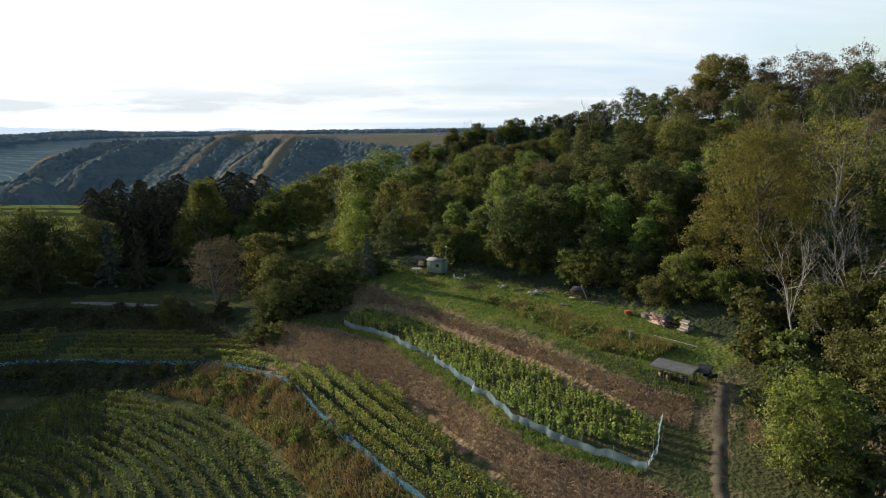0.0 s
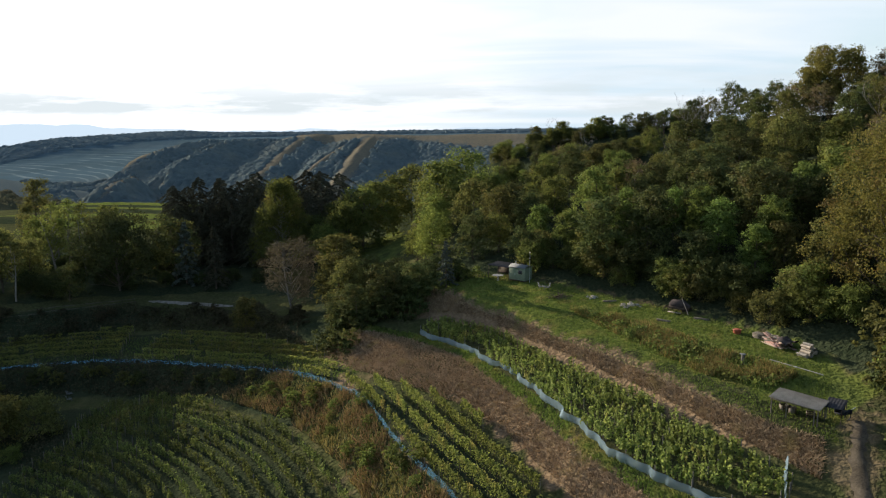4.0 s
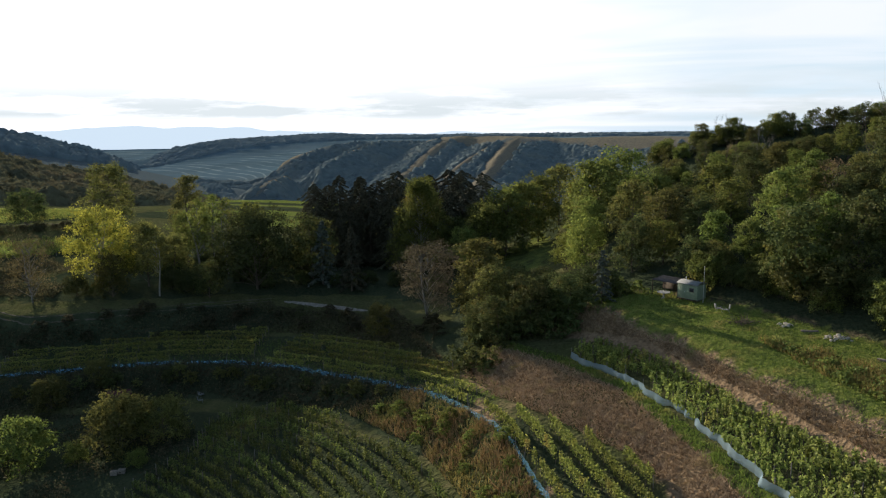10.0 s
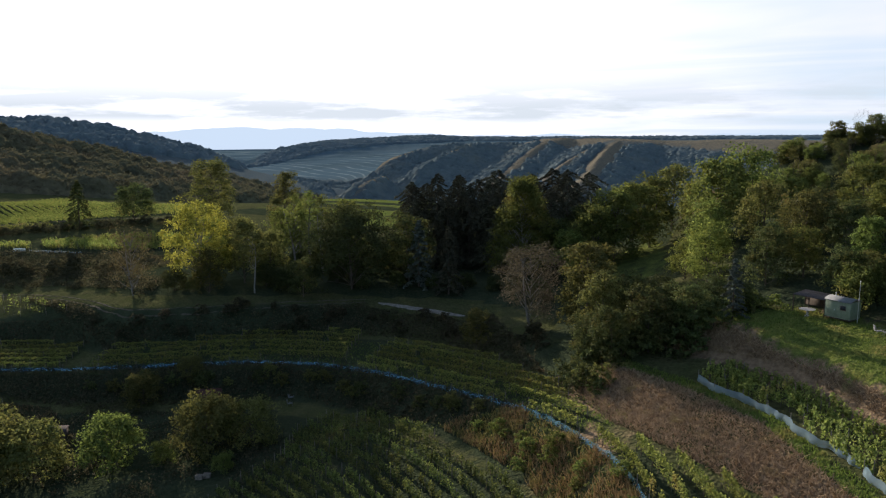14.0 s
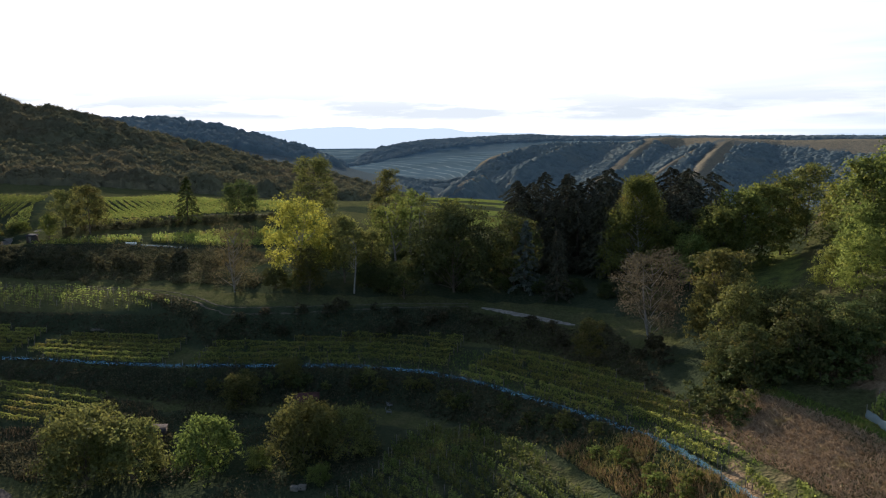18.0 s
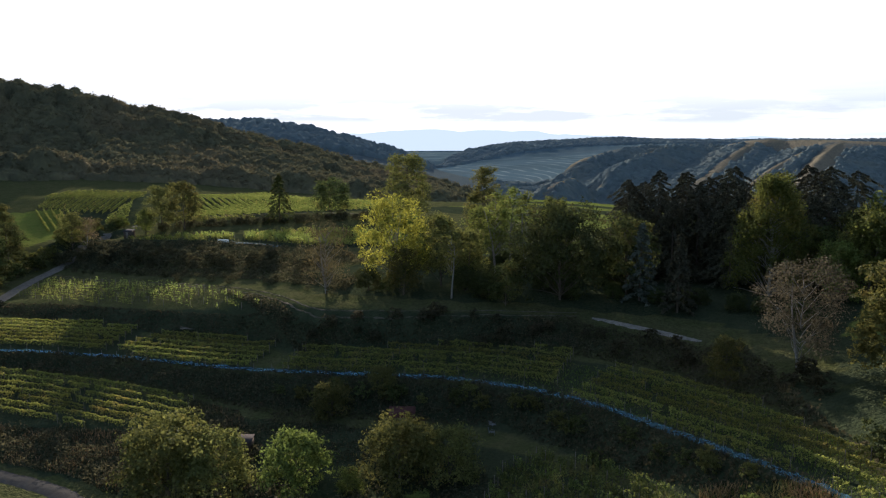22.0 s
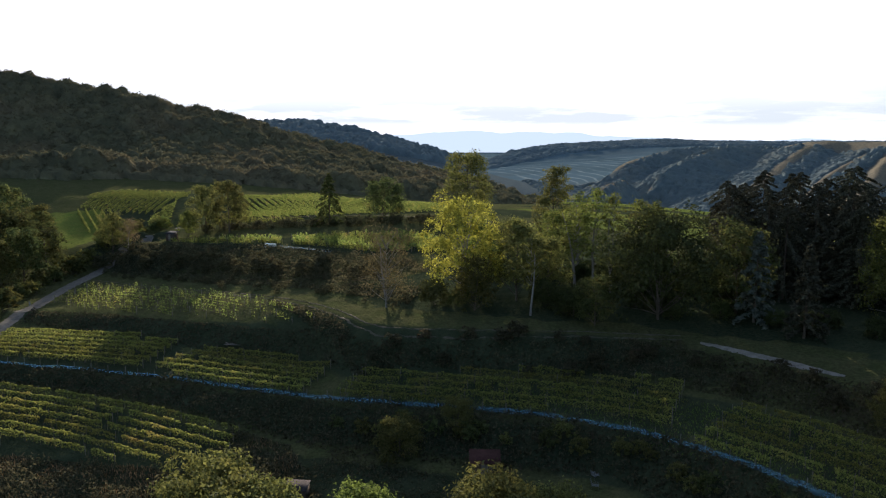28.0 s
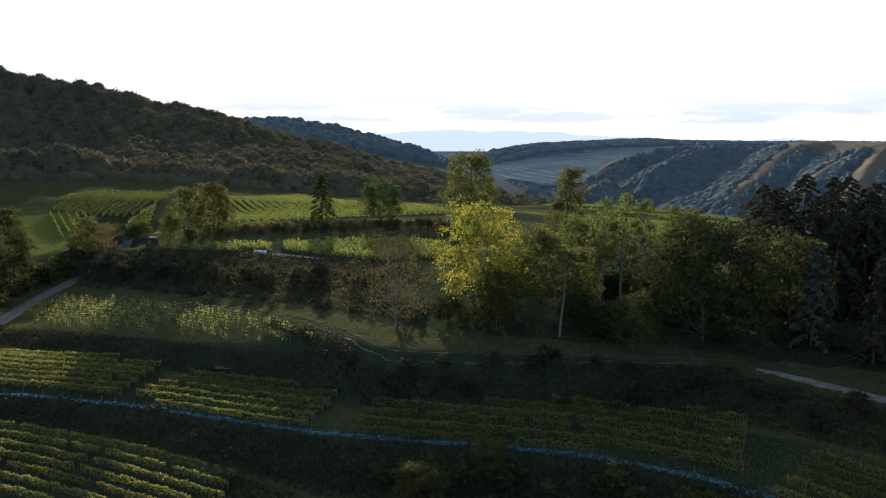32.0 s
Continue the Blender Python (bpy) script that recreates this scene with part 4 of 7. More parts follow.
GREENS = [broadleaf("green_%d" % k, LEAF_GREEN, 20 + k, 11, 9, 6400, 0.19, 0, None, 0.1, 20, 0.15, (0.12, 0.22), 0.036) for k in range(4)]
FRESH = [broadleaf("fresh_%d" % k, LEAF_FRESH, 30 + k, 11, 8.5, 6400, 0.18, 0, None, 0.08, 20, 0.15, (0.12, 0.22), 0.036) for k in range(2)]
OLIVES = [broadleaf("olive_%d" % k, LEAF_OLIVE, 40 + k, 11, 8.5, 6000, 0.18, 0.06, None, 0.08, 20, 0.2, (0.12, 0.22), 0.036) for k in range(3)]
YELLOWS = [broadleaf("yellow_%d" % k, LEAF_YELLOW, 50 + k, 17.5, 15.5, 12000, 0.2, 0.05, BIRCH_BARK, 0.1, 36, 0.15, (0.1, 0.17), 0.026) for k in range(1)]
BROWNS = [broadleaf("brown_%d" % k, LEAF_BROWN, 60 + k, 11, 8.5, 3600, 0.15, 0.2, BIRCH_BARK, 0.12, 22, 0.1, (0.12, 0.22), 0.045) for k in range(2)]
LIMES = broadleaf("lime_b", LEAF_LIME, 61, 11, 9, 6400, 0.18, 0, None, 0.05, 22, 0.15, (0.12, 0.22), 0.036)
SHRUBS = [broadleaf("shrub_%d" % k, (LEAF_GREEN, LEAF_FRESH, LEAF_OLIVE)[k], 70 + k, 3.2, 4.2, 1000, 0.18, 0.0, None, 0.05, 10) for k in range(3)]
BUSHES = [broadleaf("bush_%d" % k, (LEAF_GREEN, LEAF_FRESH, LEAF_OLIVE, LEAF_ASH, LEAF_SHADED)[k], 170 + k, 5.2, 6.8, 5600, 0.135, 0.0, None, 0.03, 22, 0.15, (0.1, 0.2), 0.04) for k in range(5)]
PINES = [conifer("pine_%d" % k, LEAF_CONIFER, 80 + k, 20, (13, 14.5, 12, 14)[k], 13000, 0.25, (4.0, 6.5, 3.2, 5.0)[k]) for k in range(4)]
SPRUCE = conifer("blue_spruce", LEAF_BLUE, 85, 7, 3.4, 4200, 0.2)
SPRUCE_DARK = conifer("dark_spruce", LEAF_CONIFER, 86, 12, 6, 4200, 0.3)
DEAD = [bare_tree("dead_%d" % k, 90 + k, 14, 4.6, BARK_PALE) for k in range(2)]
BARE = [bare_tree("bare_%d" % k, 95 + k, 9, 5.5, (BARK, BIRCH_BARK)[k], 3) for k in range(2)]

# the pine clump
for x, y, s in ((-89, 187, 0.98), (-86, 182, 0.95), (-83, 189, 1.08), (-79, 180, 0.9), (-76, 186, 1.06), (-72, 182, 0.94), (-69, 189, 1.04), (-65, 183, 0.9), (-61, 188, 1.0), (-57, 183, 0.9), (-55, 190, 1.06), (-50, 185, 1.02), (-47, 192, 0.95), (-84, 178, 0.78), (-75, 177, 0.8), (-64, 177, 0.8), (-52, 179, 0.82), (-69, 193, 1.1), (-80, 194, 1.05), (-88, 193, 0.95), (-61, 194, 1.02), (-54, 196, 1.0), (-73, 190, 1.0), (-66, 179, 0.85)):
    plant("pine_tree", PINES[int(RNG.integers(4))], x, y, s, "tall dark green pine in a dense clump", "tree", "pines of the clump", ("trunk", "crown"))
plant("birch_tree", broadleaf("birch", LEAF_FRESH, 101, 21.5, 17.5, 24000, 0.18, 0.0, BIRCH_BARK, 0.0, 70, 0.9, (0.09, 0.15), 0.026), -55.5, 171, 1.0, "light green birch standing before dark pines")
plant("spruce_tree", SPRUCE_DARK, -65.7, 156.5, 1.08, "dark spruce at the edge of the pine clump", "tree", "", ("trunk", "crown"))
plant("spruce_tree", SPRUCE, -73.4, 159, 1.9, "slim blue-grey spruce before the pines", "tree", "", ("trunk", "crown"))
plant("spruce_tree", SPRUCE, -12.2, 117, 1.0, "blue-grey spruce beside the grass terrace", "tree", "", ("trunk", "crown"))
plant("walnut_tree", broadleaf("walnut", LEAF_WALNUT, 160, 14, 10.8, 10000, 0.12, 0.05, BIRCH_BARK, 0.12, 22, 0, (0.1, 0.18)), -42.6, 136, 1.0, "half-bare tree with brownish autumn leaves")
plant("round_tree", broadleaf("round", LEAF_OLIVE, 102, 14.5, 11, 9000, 0.21, 0, None, 0.04, 26, 0.25, (0.12, 0.2), 0.03), -31.9, 129, 0.92, "full round olive-green tree above the vine terrace")
plant("yellow_tree", YELLOWS[0], -116, 143, 1.0, "large tree with yellow-green autumn crown")
plant("grove_tree", OLIVES[2], -108, 147.5, 1.25, "tall olive-green tree beside the yellow crown")
plant("thin_tree", broadleaf("thin", LEAF_THIN, 103, 14, 10.5, 4200, 0.13, 0.1, BIRCH_BARK, 0.1, 34, 0.1, (0.1, 0.2), 0.05), -124, 133, 1.0, "thinly leaved tree with bare twigs beside the track")
plant("birch_tree", broadleaf("birch_b", LEAF_OLIVE, 104, 16, 6, 1700, 0.25, 0.2, BIRCH_BARK, 0.4), -102, 143, 0.8, "slender birch with a white trunk by the track")
plant("dark_tree", broadleaf("dark", LEAF_SHADED, 105, 15.2, 19.5, 12000, 0.24, 0, None, 0.06, 30, 0.2, (0.1, 0.18), 0.03), -85.5, 153, 1.08, "broad dark green tree over the track")
POPLARS = [broadleaf("poplar_%d" % k, LEAF_FRESH, 150 + k, 18, 6.0, 2600, 0.19, 0.12, BIRCH_BARK, 0.2, 24, 0.4, (0.14, 0.24), 0.05) for k in range(2)]
plant("poplar_tree", broadleaf("tall_poplar", LEAF_OLIVE, 152, 20.5, 12, 7000, 0.22, 0.03, None, 0.05, 30, 0.6, (0.1, 0.18), 0.035), -129.5, 191.7, 1.0, "tall light green poplar behind the grove", "tree", "trees behind the grove")
for x, y, s, k in ((-107, 164, 0.98, 0), (-103.6, 165, 1.04, 1), (-99.6, 164, 0.98, 0), (-96.5, 168, 0.94, 1), (-93.2, 166, 0.93, 0), (-111, 172, 0.85, 1)):
    plant("poplar_tree", POPLARS[k], x, y, s, "slender light green tree with gaps in its crown", "tree", "trees behind the grove")
plant("field_tree", broadleaf("field", LEAF_OLIVE, 106, 20.5, 16, 10000, 0.25, 0.02, None, 0.05, 32, 0.3, (0.1, 0.18), 0.03), -162, 199, 1.0, "large broad tree standing between the fields")
plant("cone_tree", conifer("cone", LEAF_GREEN, 107, 10, 7, 2600, 0.3), -200, 184, 1.45, "cone-shaped dark tree on the terrace edge", "tree", "", ("trunk", "crown"))
plant("bush_tree", BUSHES[0], -190, 196, 1.97, "broad dark bush on the terrace edge", "bush")

# brighter ash trees low on the wooded slope
ASHES = [broadleaf("ash_%d" % k, LEAF_ASH, 35 + k, 11, 6.4, 5200, 0.19, 0, None, 0.06, 18, 0.3, (0.14, 0.24), 0.05) for k in range(2)]
for x, y, s in ((27.8, 100.5, 0.72), (25, 107, 0.8), (30.5, 103, 0.8), (24, 113, 0.75), (15, 121, 0.7), (21, 117, 0.7), (35, 113, 0.8), (34, 121, 0.75), (39, 116, 0.85), (18, 152, 0.8), (10, 122, 0.7), (14, 116, 0.75), (47, 152, 0.7), (52, 140, 0.7), (2, 127, 0.7)):
    plant("ash_tree", ASHES[int(RNG.integers(2))], x, y, s, "bright green ash tree low on the wooded slope", "tree", "trees of the wooded slope", ("trunk", "crown"), 0.3)

# wooded slope above the grass terrace
made = [(27.9, 88.6), (30.4, 86.6), (33, 84)]
def free(x, y, gap):
    if all((x - a) ** 2 + (y - b) ** 2 > gap * gap for a, b in made):
        made.append((x, y))
        return True
    return False

SLOPE = [(-8, 128), (8, 118), (19, 106), (29, 95), (38, 84), (44, 70), (90, 62), (140, 100), (150, 140), (118, 176), (92, 190), (64, 201), (22, 212), (0, 214), (-8, 200), (-6, 160), (-2, 140)]
rng = np.random.default_rng(5)
tries = 0
while tries < 5200:
    tries += 1
    x, y = rng.uniform(-25, 190), rng.uniform(60, 215)
    if not inside(SLOPE, np.array([x]), np.array([y]))[0] or not free(x, y, 5.6 if y < 150 - 0.3 * x else 6.6):
        continue
    r = rng.uniform()
    right = x > 55
    kind = OLIVES if r < (0.38 if right else 0.22) else BROWNS if r < (0.54 if right else 0.25) else FRESH if r < (0.68 if x < 12 else 0.34 if right else 0.42) else GREENS
    if r > (0.82 if x > 45 else 0.88) and (x > 45 or 150 < y < 190):
        plant("bare_tree", BARE[int(rng.integers(2))], x, y, rng.uniform(0.9, 1.3), "leafless grey tree in the wood", "tree", "trees of the wooded slope", ("trunk", "branchwork"))
        continue
    words = {id(OLIVES): "olive-green autumn tree", id(BROWNS): "brownish half-bare tree", id(FRESH): "light green broadleaved tree", id(GREENS): "dark green broadleaved tree"}[id(kind)]
    plant("woodland_tree", kind[int(rng.integers(len(kind)))], x, y, rng.uniform(0.55, 1.02) * (0.55 if y > 185 and x < 40 else 0.78 if y > 168 and x < 45 else 1.0), words + " on the wooded slope", "tree", "trees of the wooded slope", ("trunk", "crown"), 0.5)
# ---- vineyards ----
def offset_line(line, side, step=0.5, rounds=3):
    """A rounded line moved sideways: to its right for side > 0."""
    p = smooth_line([q[:2] for q in line], step, rounds)
    d = np.gradient(p, axis=0)
    d /= np.linalg.norm(d, axis=1, keepdims=True) + 1e-9
    k = 15
    pad = np.vstack([np.repeat(d[:1], k, 0), d, np.repeat(d[-1:], k, 0)])
    d = np.stack([np.convolve(pad[:, i], np.ones(2 * k + 1) / (2 * k + 1), "valid") for i in (0, 1)], 1)
    return p + side * np.stack([d[:, 1], -d[:, 0]], 1)


def runs_inside(p, poly, least=4.0):
    """The stretches of a line of points that lie inside a polygon."""
    ok = inside(poly, p[:, 0], p[:, 1])
    runs, now = [], []
    for good, q in zip(ok, p):
        if good:
            now.append(q)
        elif now:
            runs.append(np.array(now)); now = []
    if now:
        runs.append(np.array(now))
    return [r for r in runs if len(r) > 4 and np.linalg.norm(np.diff(r, axis=0), axis=1).sum() > least]


POST_MESH = mesh_of("post", *gather([box(-0.03, 0.03, -0.03, 0.03, -0.3, 1.5)]), WOOD_POST)


def vine_row(p, label, group, per_metre=60, tall=1.45, leaf=0.13, gaps=0.05, rng=RNG, bushy=0.10, posts=True, mat=None):
    """One trellised row: leaf wall, stems, end and line posts."""
    q = along(np.c_[p, height(p[:, 0], p[:, 1])], 0.25)
    length = 0.25 * (len(q) - 1)
    o = q[0].copy()
    ob = thing("vine_row", label, "vine row", o, 0, 1, group)
    # shoots: seven to the metre, each a column of leaves
    m = max(3, int(length * 7))
    each = max(3, int(round(per_metre / 7)))
    at = rng.uniform(0, 1, m) * (len(q) - 1)
    plants = np.floor(at * 0.25 / 1.05).astype(int)
    k = plants.max() + 2
    vigour, phase = rng.uniform(0.78, 1.14, k), rng.uniform(-0.08, 0.08, k)
    dead = rng.uniform(size=k) < gaps
    top = tall * vigour[plants] * rng.uniform(0.78, 1.12, m)
    foot_lat = rng.normal(size=m) * bushy + phase[plants]
    lean = rng.normal(size=m) * 0.10
    n = m * each
    s = np.repeat(at, each) + np.repeat(rng.normal(size=m) * 0.35, each) * np.tile(np.linspace(0, 1, each), m)
    s = np.clip(s + rng.normal(size=n) * 0.25, 0, len(q) - 1.001)
    i = s.astype(int)
    base = q[i] + (q[i + 1] - q[i]) * (s - i)[:, None]
    d = q[i + 1] - q[i]
    side = np.stack([d[:, 1], -d[:, 0]], 1); side /= np.linalg.norm(side, axis=1, keepdims=True) + 1e-9
    rise = np.tile(np.linspace(0.0, 1.0, each), m)
    h = 0.42 + (np.repeat(top, each) - 0.42) * rise + rng.normal(size=n) * 0.05
    lat = np.repeat(foot_lat, each) + np.repeat(lean, each) * rise + rng.normal(size=n) * 0.07
    keep = ~np.repeat(dead[plants], each)
    pts = base.copy()
    pts[:, :2] += side * lat[:, None]
    pts[:, 2] += h
    aim = np.c_[side * np.sign(lat)[:, None], np.full(n, 0.35)]
    v, f = cards(pts[keep] - o, leaf, rng, aim[keep], 0.85, 0.6)
    tagged(part("foliage", mesh_of("vine_foliage", v, f, mat or VINE_LEAF), ob), kind="stuff")
    stems = []
    for k in range(0, len(q), 5):
        b = q[k] - o
        lean = rng.normal(size=2) * 0.06
        stems.append(tube(np.array([b + [0, 0, -0.1], b + [lean[0], lean[1], 0.45], b + [lean[0] * 2, lean[1] * 2, 0.9]]), [0.035, 0.028, 0.02], 4))
    tagged(part("stem_rank", mesh_of("vine_stems", *gather(stems), BARK), ob), kind="stuff")
    if posts:
        for k in np.unique(np.r_[np.arange(0, len(q), 22), len(q) - 1]):
            w = part("post", POST_MESH, ob)
            w.location = Vector(q[k] - o)
    return ob


def hedge_row(p, label, group, per_metre=85, tall=1.2, leaf=0.11, gaps=0.012, rng=RNG, wide=0.14, mat=None, uneven=0.07):
    """One trained row: a clipped leaf wall with a flat top, stems and posts."""
    q = along(np.c_[p, height(p[:, 0], p[:, 1])], 0.25)
    length = 0.25 * (len(q) - 1)
    o = q[0].copy()
    ob = thing("vine_row", label, "vine row", o, 0, 1, group)
    n = int(length * per_metre)
    s = rng.uniform(0, len(q) - 1.001, n)
    plants = np.floor(s * 0.25 / 1.1).astype(int)
    k = plants.max() + 2
    vigour, dead = rng.uniform(0.88, 1.08, k), rng.uniform(size=k) < gaps
    swell = 0.75 + 0.35 * np.abs(np.sin(s * 0.25 / 1.1 * math.pi + 0.4))
    i = s.astype(int)
    base = q[i] + (q[i + 1] - q[i]) * (s - i)[:, None]
    d = q[i + 1] - q[i]
    side = np.stack([d[:, 1], -d[:, 0]], 1); side /= np.linalg.norm(side, axis=1, keepdims=True) + 1e-9
    # two leaves in five lie on the top, the rest hang down both sides
    on_top = rng.uniform(size=n) < 0.42
    up = np.where(on_top, rng.normal(size=n) * uneven + 1.0, 1 - rng.uniform(0, 1, n) ** 1.5 * 0.72)
    h = up * tall * vigour[plants] * (0.9 + 0.12 * swell)
    way = np.where(rng.uniform(size=n) < 0.5, -1.0, 1.0)
    lat = np.where(on_top, rng.uniform(-1, 1, n), way * rng.uniform(0.65, 1.1, n)) * wide * swell
    pts = base.copy()
    pts[:, :2] += side * lat[:, None]
    pts[:, 2] += h
    aim = np.c_[side * np.where(on_top, 0.5, 1.0)[:, None] * way[:, None], np.where(on_top, 0.3, 0.1)]
    keep = ~dead[plants]
    v, f = cards(pts[keep] - o, leaf, rng, aim[keep], 0.85, 0.9)
    tagged(part("foliage", mesh_of("vine_foliage", v, f, mat or VINE_HEDGE), ob), kind="stuff")
    stems = []
    for k in range(0, len(q), 5):
        b = q[k] - o
        stems.append(tube(np.array([b + [0, 0, -0.1], b + [0.02, 0.02, 0.45], b + [0, 0, 0.85]]), [0.035, 0.028, 0.02], 4))
    tagged(part("stem_rank", mesh_of("vine_stems", *gather(stems), BARK), ob), kind="stuff")
    for k in np.unique(np.r_[np.arange(0, len(q), 22), len(q) - 1]):
        w = part("post", POST_MESH, ob)
        w.location = Vector(q[k] - o)
    return ob


def block(poly, line, side, first, spacing, count, label, group, row=vine_row, **how):
    for k in range(count):
        for p in runs_inside(offset_line(line, side * (first + k * spacing)), poly):
            row(p, label, group, **how)


def between(a, b):
    """The plan polygon between one line and the next, walked back."""
    return [tuple(q[:2]) for q in a] + [tuple(q[:2]) for q in b[::-1]]


E = EDGE_LOW
STRIP = [(12, 38), (-2, 58), (-11, 72), (-20.5, 88.5), (-22.5, 93.6), (-17.5, 90.8), (-11, 86), (-6.6, 82.6), (-4.5, 78), (-1, 70), (2, 63), (8, 52), (16, 40)]
block(STRIP, E, 1, 0.8, 1.9, 6, "sunlit trellised row of green vines on a narrow terrace", "vine rows of the narrow terrace", row=hedge_row, per_metre=150, leaf=0.1, gaps=0.03, tall=1.55, wide=0.13, mat=VINE_LEAF, uneven=0.13)
TWO = [(17.5, 58.4), (10.6, 63.6), (6.4, 70.6), (0.9, 83.4), (-6.4, 97.3), (-14.2, 105), (-14, 110), (-8, 107), (-2.5, 99), (3, 91.5), (8.2, 84), (12.3, 77.2), (16.6, 69.5), (20, 62)]
block(TWO, NET_TWO, 1, 0.9, 1.45, 10, "dense bushy row of green vines behind the pale net", "vine rows of the netted terrace", per_metre=98, tall=1.5, gaps=0.02, bushy=0.14, leaf=0.13)
LONG_R = [(-25, 96), (-34, 106), (-57, 121.2), (-68, 125), (-66, 136), (-58, 134), (-44, 125), (-31, 111), (-24.6, 99.5)]
LONG_L = [(-71, 126.5), (-83, 125.8), (-96, 121.3), (-113.4, 113), (-115.4, 119.5), (-105, 125.2), (-95, 132.5), (-81, 137.5), (-74, 138)]
BLOCK_B = [(-118.6, 111.2), (-130, 108.2), (-147, 103.4), (-149, 105.5), (-147, 113.2), (-132, 118.2), (-121, 118.5)]
BLOCK_A = [(-149.5, 103), (-165, 93.8), (-180, 86), (-184, 91), (-190, 99), (-182, 103), (-154, 112.2)]
block(LONG_R, E, 1, 0.9, 1.95, 7, "shaded trellised row of vines along the blue net", "vine rows of the long terrace", row=hedge_row)
block(LONG_L, E, 1, 0.9, 1.95, 7, "shaded trellised row of vines along the blue net", "vine rows of the long terrace", row=hedge_row)
block(BLOCK_B, E, 1, 0.9, 1.8, 6, "trellised row of vines lit from behind", "vine rows of the long terrace", row=hedge_row, tall=1.15)
block(BLOCK_A, E, 1, 0.9, 1.8, 8, "trellised row of vines lit from behind", "vine rows of the long terrace", row=hedge_row, tall=1.15)
FIELD = [(2, 36), (-8, 53), (-15, 67.5), (-21.5, 79.5), (-31, 92.5), (-46, 105.5), (-58, 112.5), (-66, 113.5), (-68, 109), (-64, 99), (-67, 90), (-50, 70), (-30, 44), (-8, 24)]
block(FIELD, FOOT_LOW, -1, 1.6, 1.6, 22, "curved row of tall green vines in the lower field", "vine rows of the lower field", per_metre=64, leaf=0.125, gaps=0.05, tall=1.6, bushy=0.08, mat=VINE_SHADED)
LOWER = [(-120, 101.8), (-139, 97.6), (-162, 88.3), (-186, 75), (-172, 66), (-146.6, 78.6), (-120, 90.5), (-114, 95.6)]
block(LOWER, FOOT_LOW, -1, 1.4, 2.05, 9, "trellised row of vines at the foot of the slope", "vine rows of the low terrace", row=hedge_row, tall=1.15, gaps=0.05)
SHELF_C = [(-131, 124.6), (-137, 122.8), (-152, 119), (-186, 108.5), (-204, 110), (-214, 122), (-190, 125.5), (-158, 127.5), (-139, 127)]
block(SHELF_C, TRACK, -1, 3.2, 2.2, 8, "thin patchy row of young vines on stakes", "vine rows of the patchy terrace", per_metre=24, gaps=0.35)
SHELF_V = [(-194, 166), (-180, 177), (-166, 187), (-146, 178), (-158, 163.5), (-184, 159)]
block(SHELF_V, SHELF_D, -1, 1.2, 2.0, 12, "row of yellowing vines on the upper terrace", "vine rows of the upper terrace", per_metre=40, leaf=0.17)
SHELF_W = [(-230, 142.5), (-222, 148), (-196, 164), (-187, 158.8), (-196, 155), (-222, 146)]
block(SHELF_W, SHELF_D, -1, 0.9, 2.0, 4, "row of yellowing vines on the upper terrace", "vine rows of the upper terrace", per_metre=40, leaf=0.17)


def far_vines(name, poly, heading, spacing, label, per_metre=26, leaf=0.17):
    """A distant vineyard: all its rows in one."""
    p = np.array(poly, float)
    c = p.mean(0)
    a = radians(heading)
    u, w = np.array([-math.sin(a), math.cos(a)]), np.array([math.cos(a), math.sin(a)])
    reach = np.abs(p - c).max() * 1.5
    pts = []
    for k in np.arange(-reach, reach, spacing):
        line = c + w * k + u * np.arange(-reach, reach, 1.0 / per_metre)[:, None]
        line = line[inside(poly, line[:, 0], line[:, 1])]
        pts.append(line)
    q = np.vstack(pts)
    q = q + RNG.normal(size=q.shape) * 0.09
    z = height(q[:, 0], q[:, 1]) + RNG.uniform(0.3, 1.5, len(q))
    v, f = cards(np.c_[q, z], leaf, RNG, None, 0.85)
    ob = new(name, mesh_of(name, v, f, VINE_LEAF))
    return tagged(ob, label, "vineyard", kind="stuff")


far_vines("far_vineyard", [(-299, 155), (-291, 162.5), (-272, 156), (-267, 145)], 73, 2.3, "distant vineyard rows running down a rise")
far_vines("far_vineyard", [(-302, 157), (-318, 168), (-326, 183), (-307, 204), (-290, 188), (-277, 170), (-288, 163)], 44, 2.3, "distant vineyard rows climbing a rise")
far_vines("far_vineyard", [(-274, 169), (-288, 186), (-266, 171), (-266, 163)], 30, 2.3, "short distant vineyard rows on a rise")
far_vines("far_vineyard", [(-279, 200), (-301, 258), (-232, 258), (-198, 236), (-206, 200), (-207, 186), (-234, 174)], 66.5, 2.3, "distant vineyard with close parallel rows")
far_vines("far_vineyard", [(-236, 171), (-212, 183), (-206, 180), (-232, 167)], 118, 2.0, "narrow vineyard strip on the terrace above")
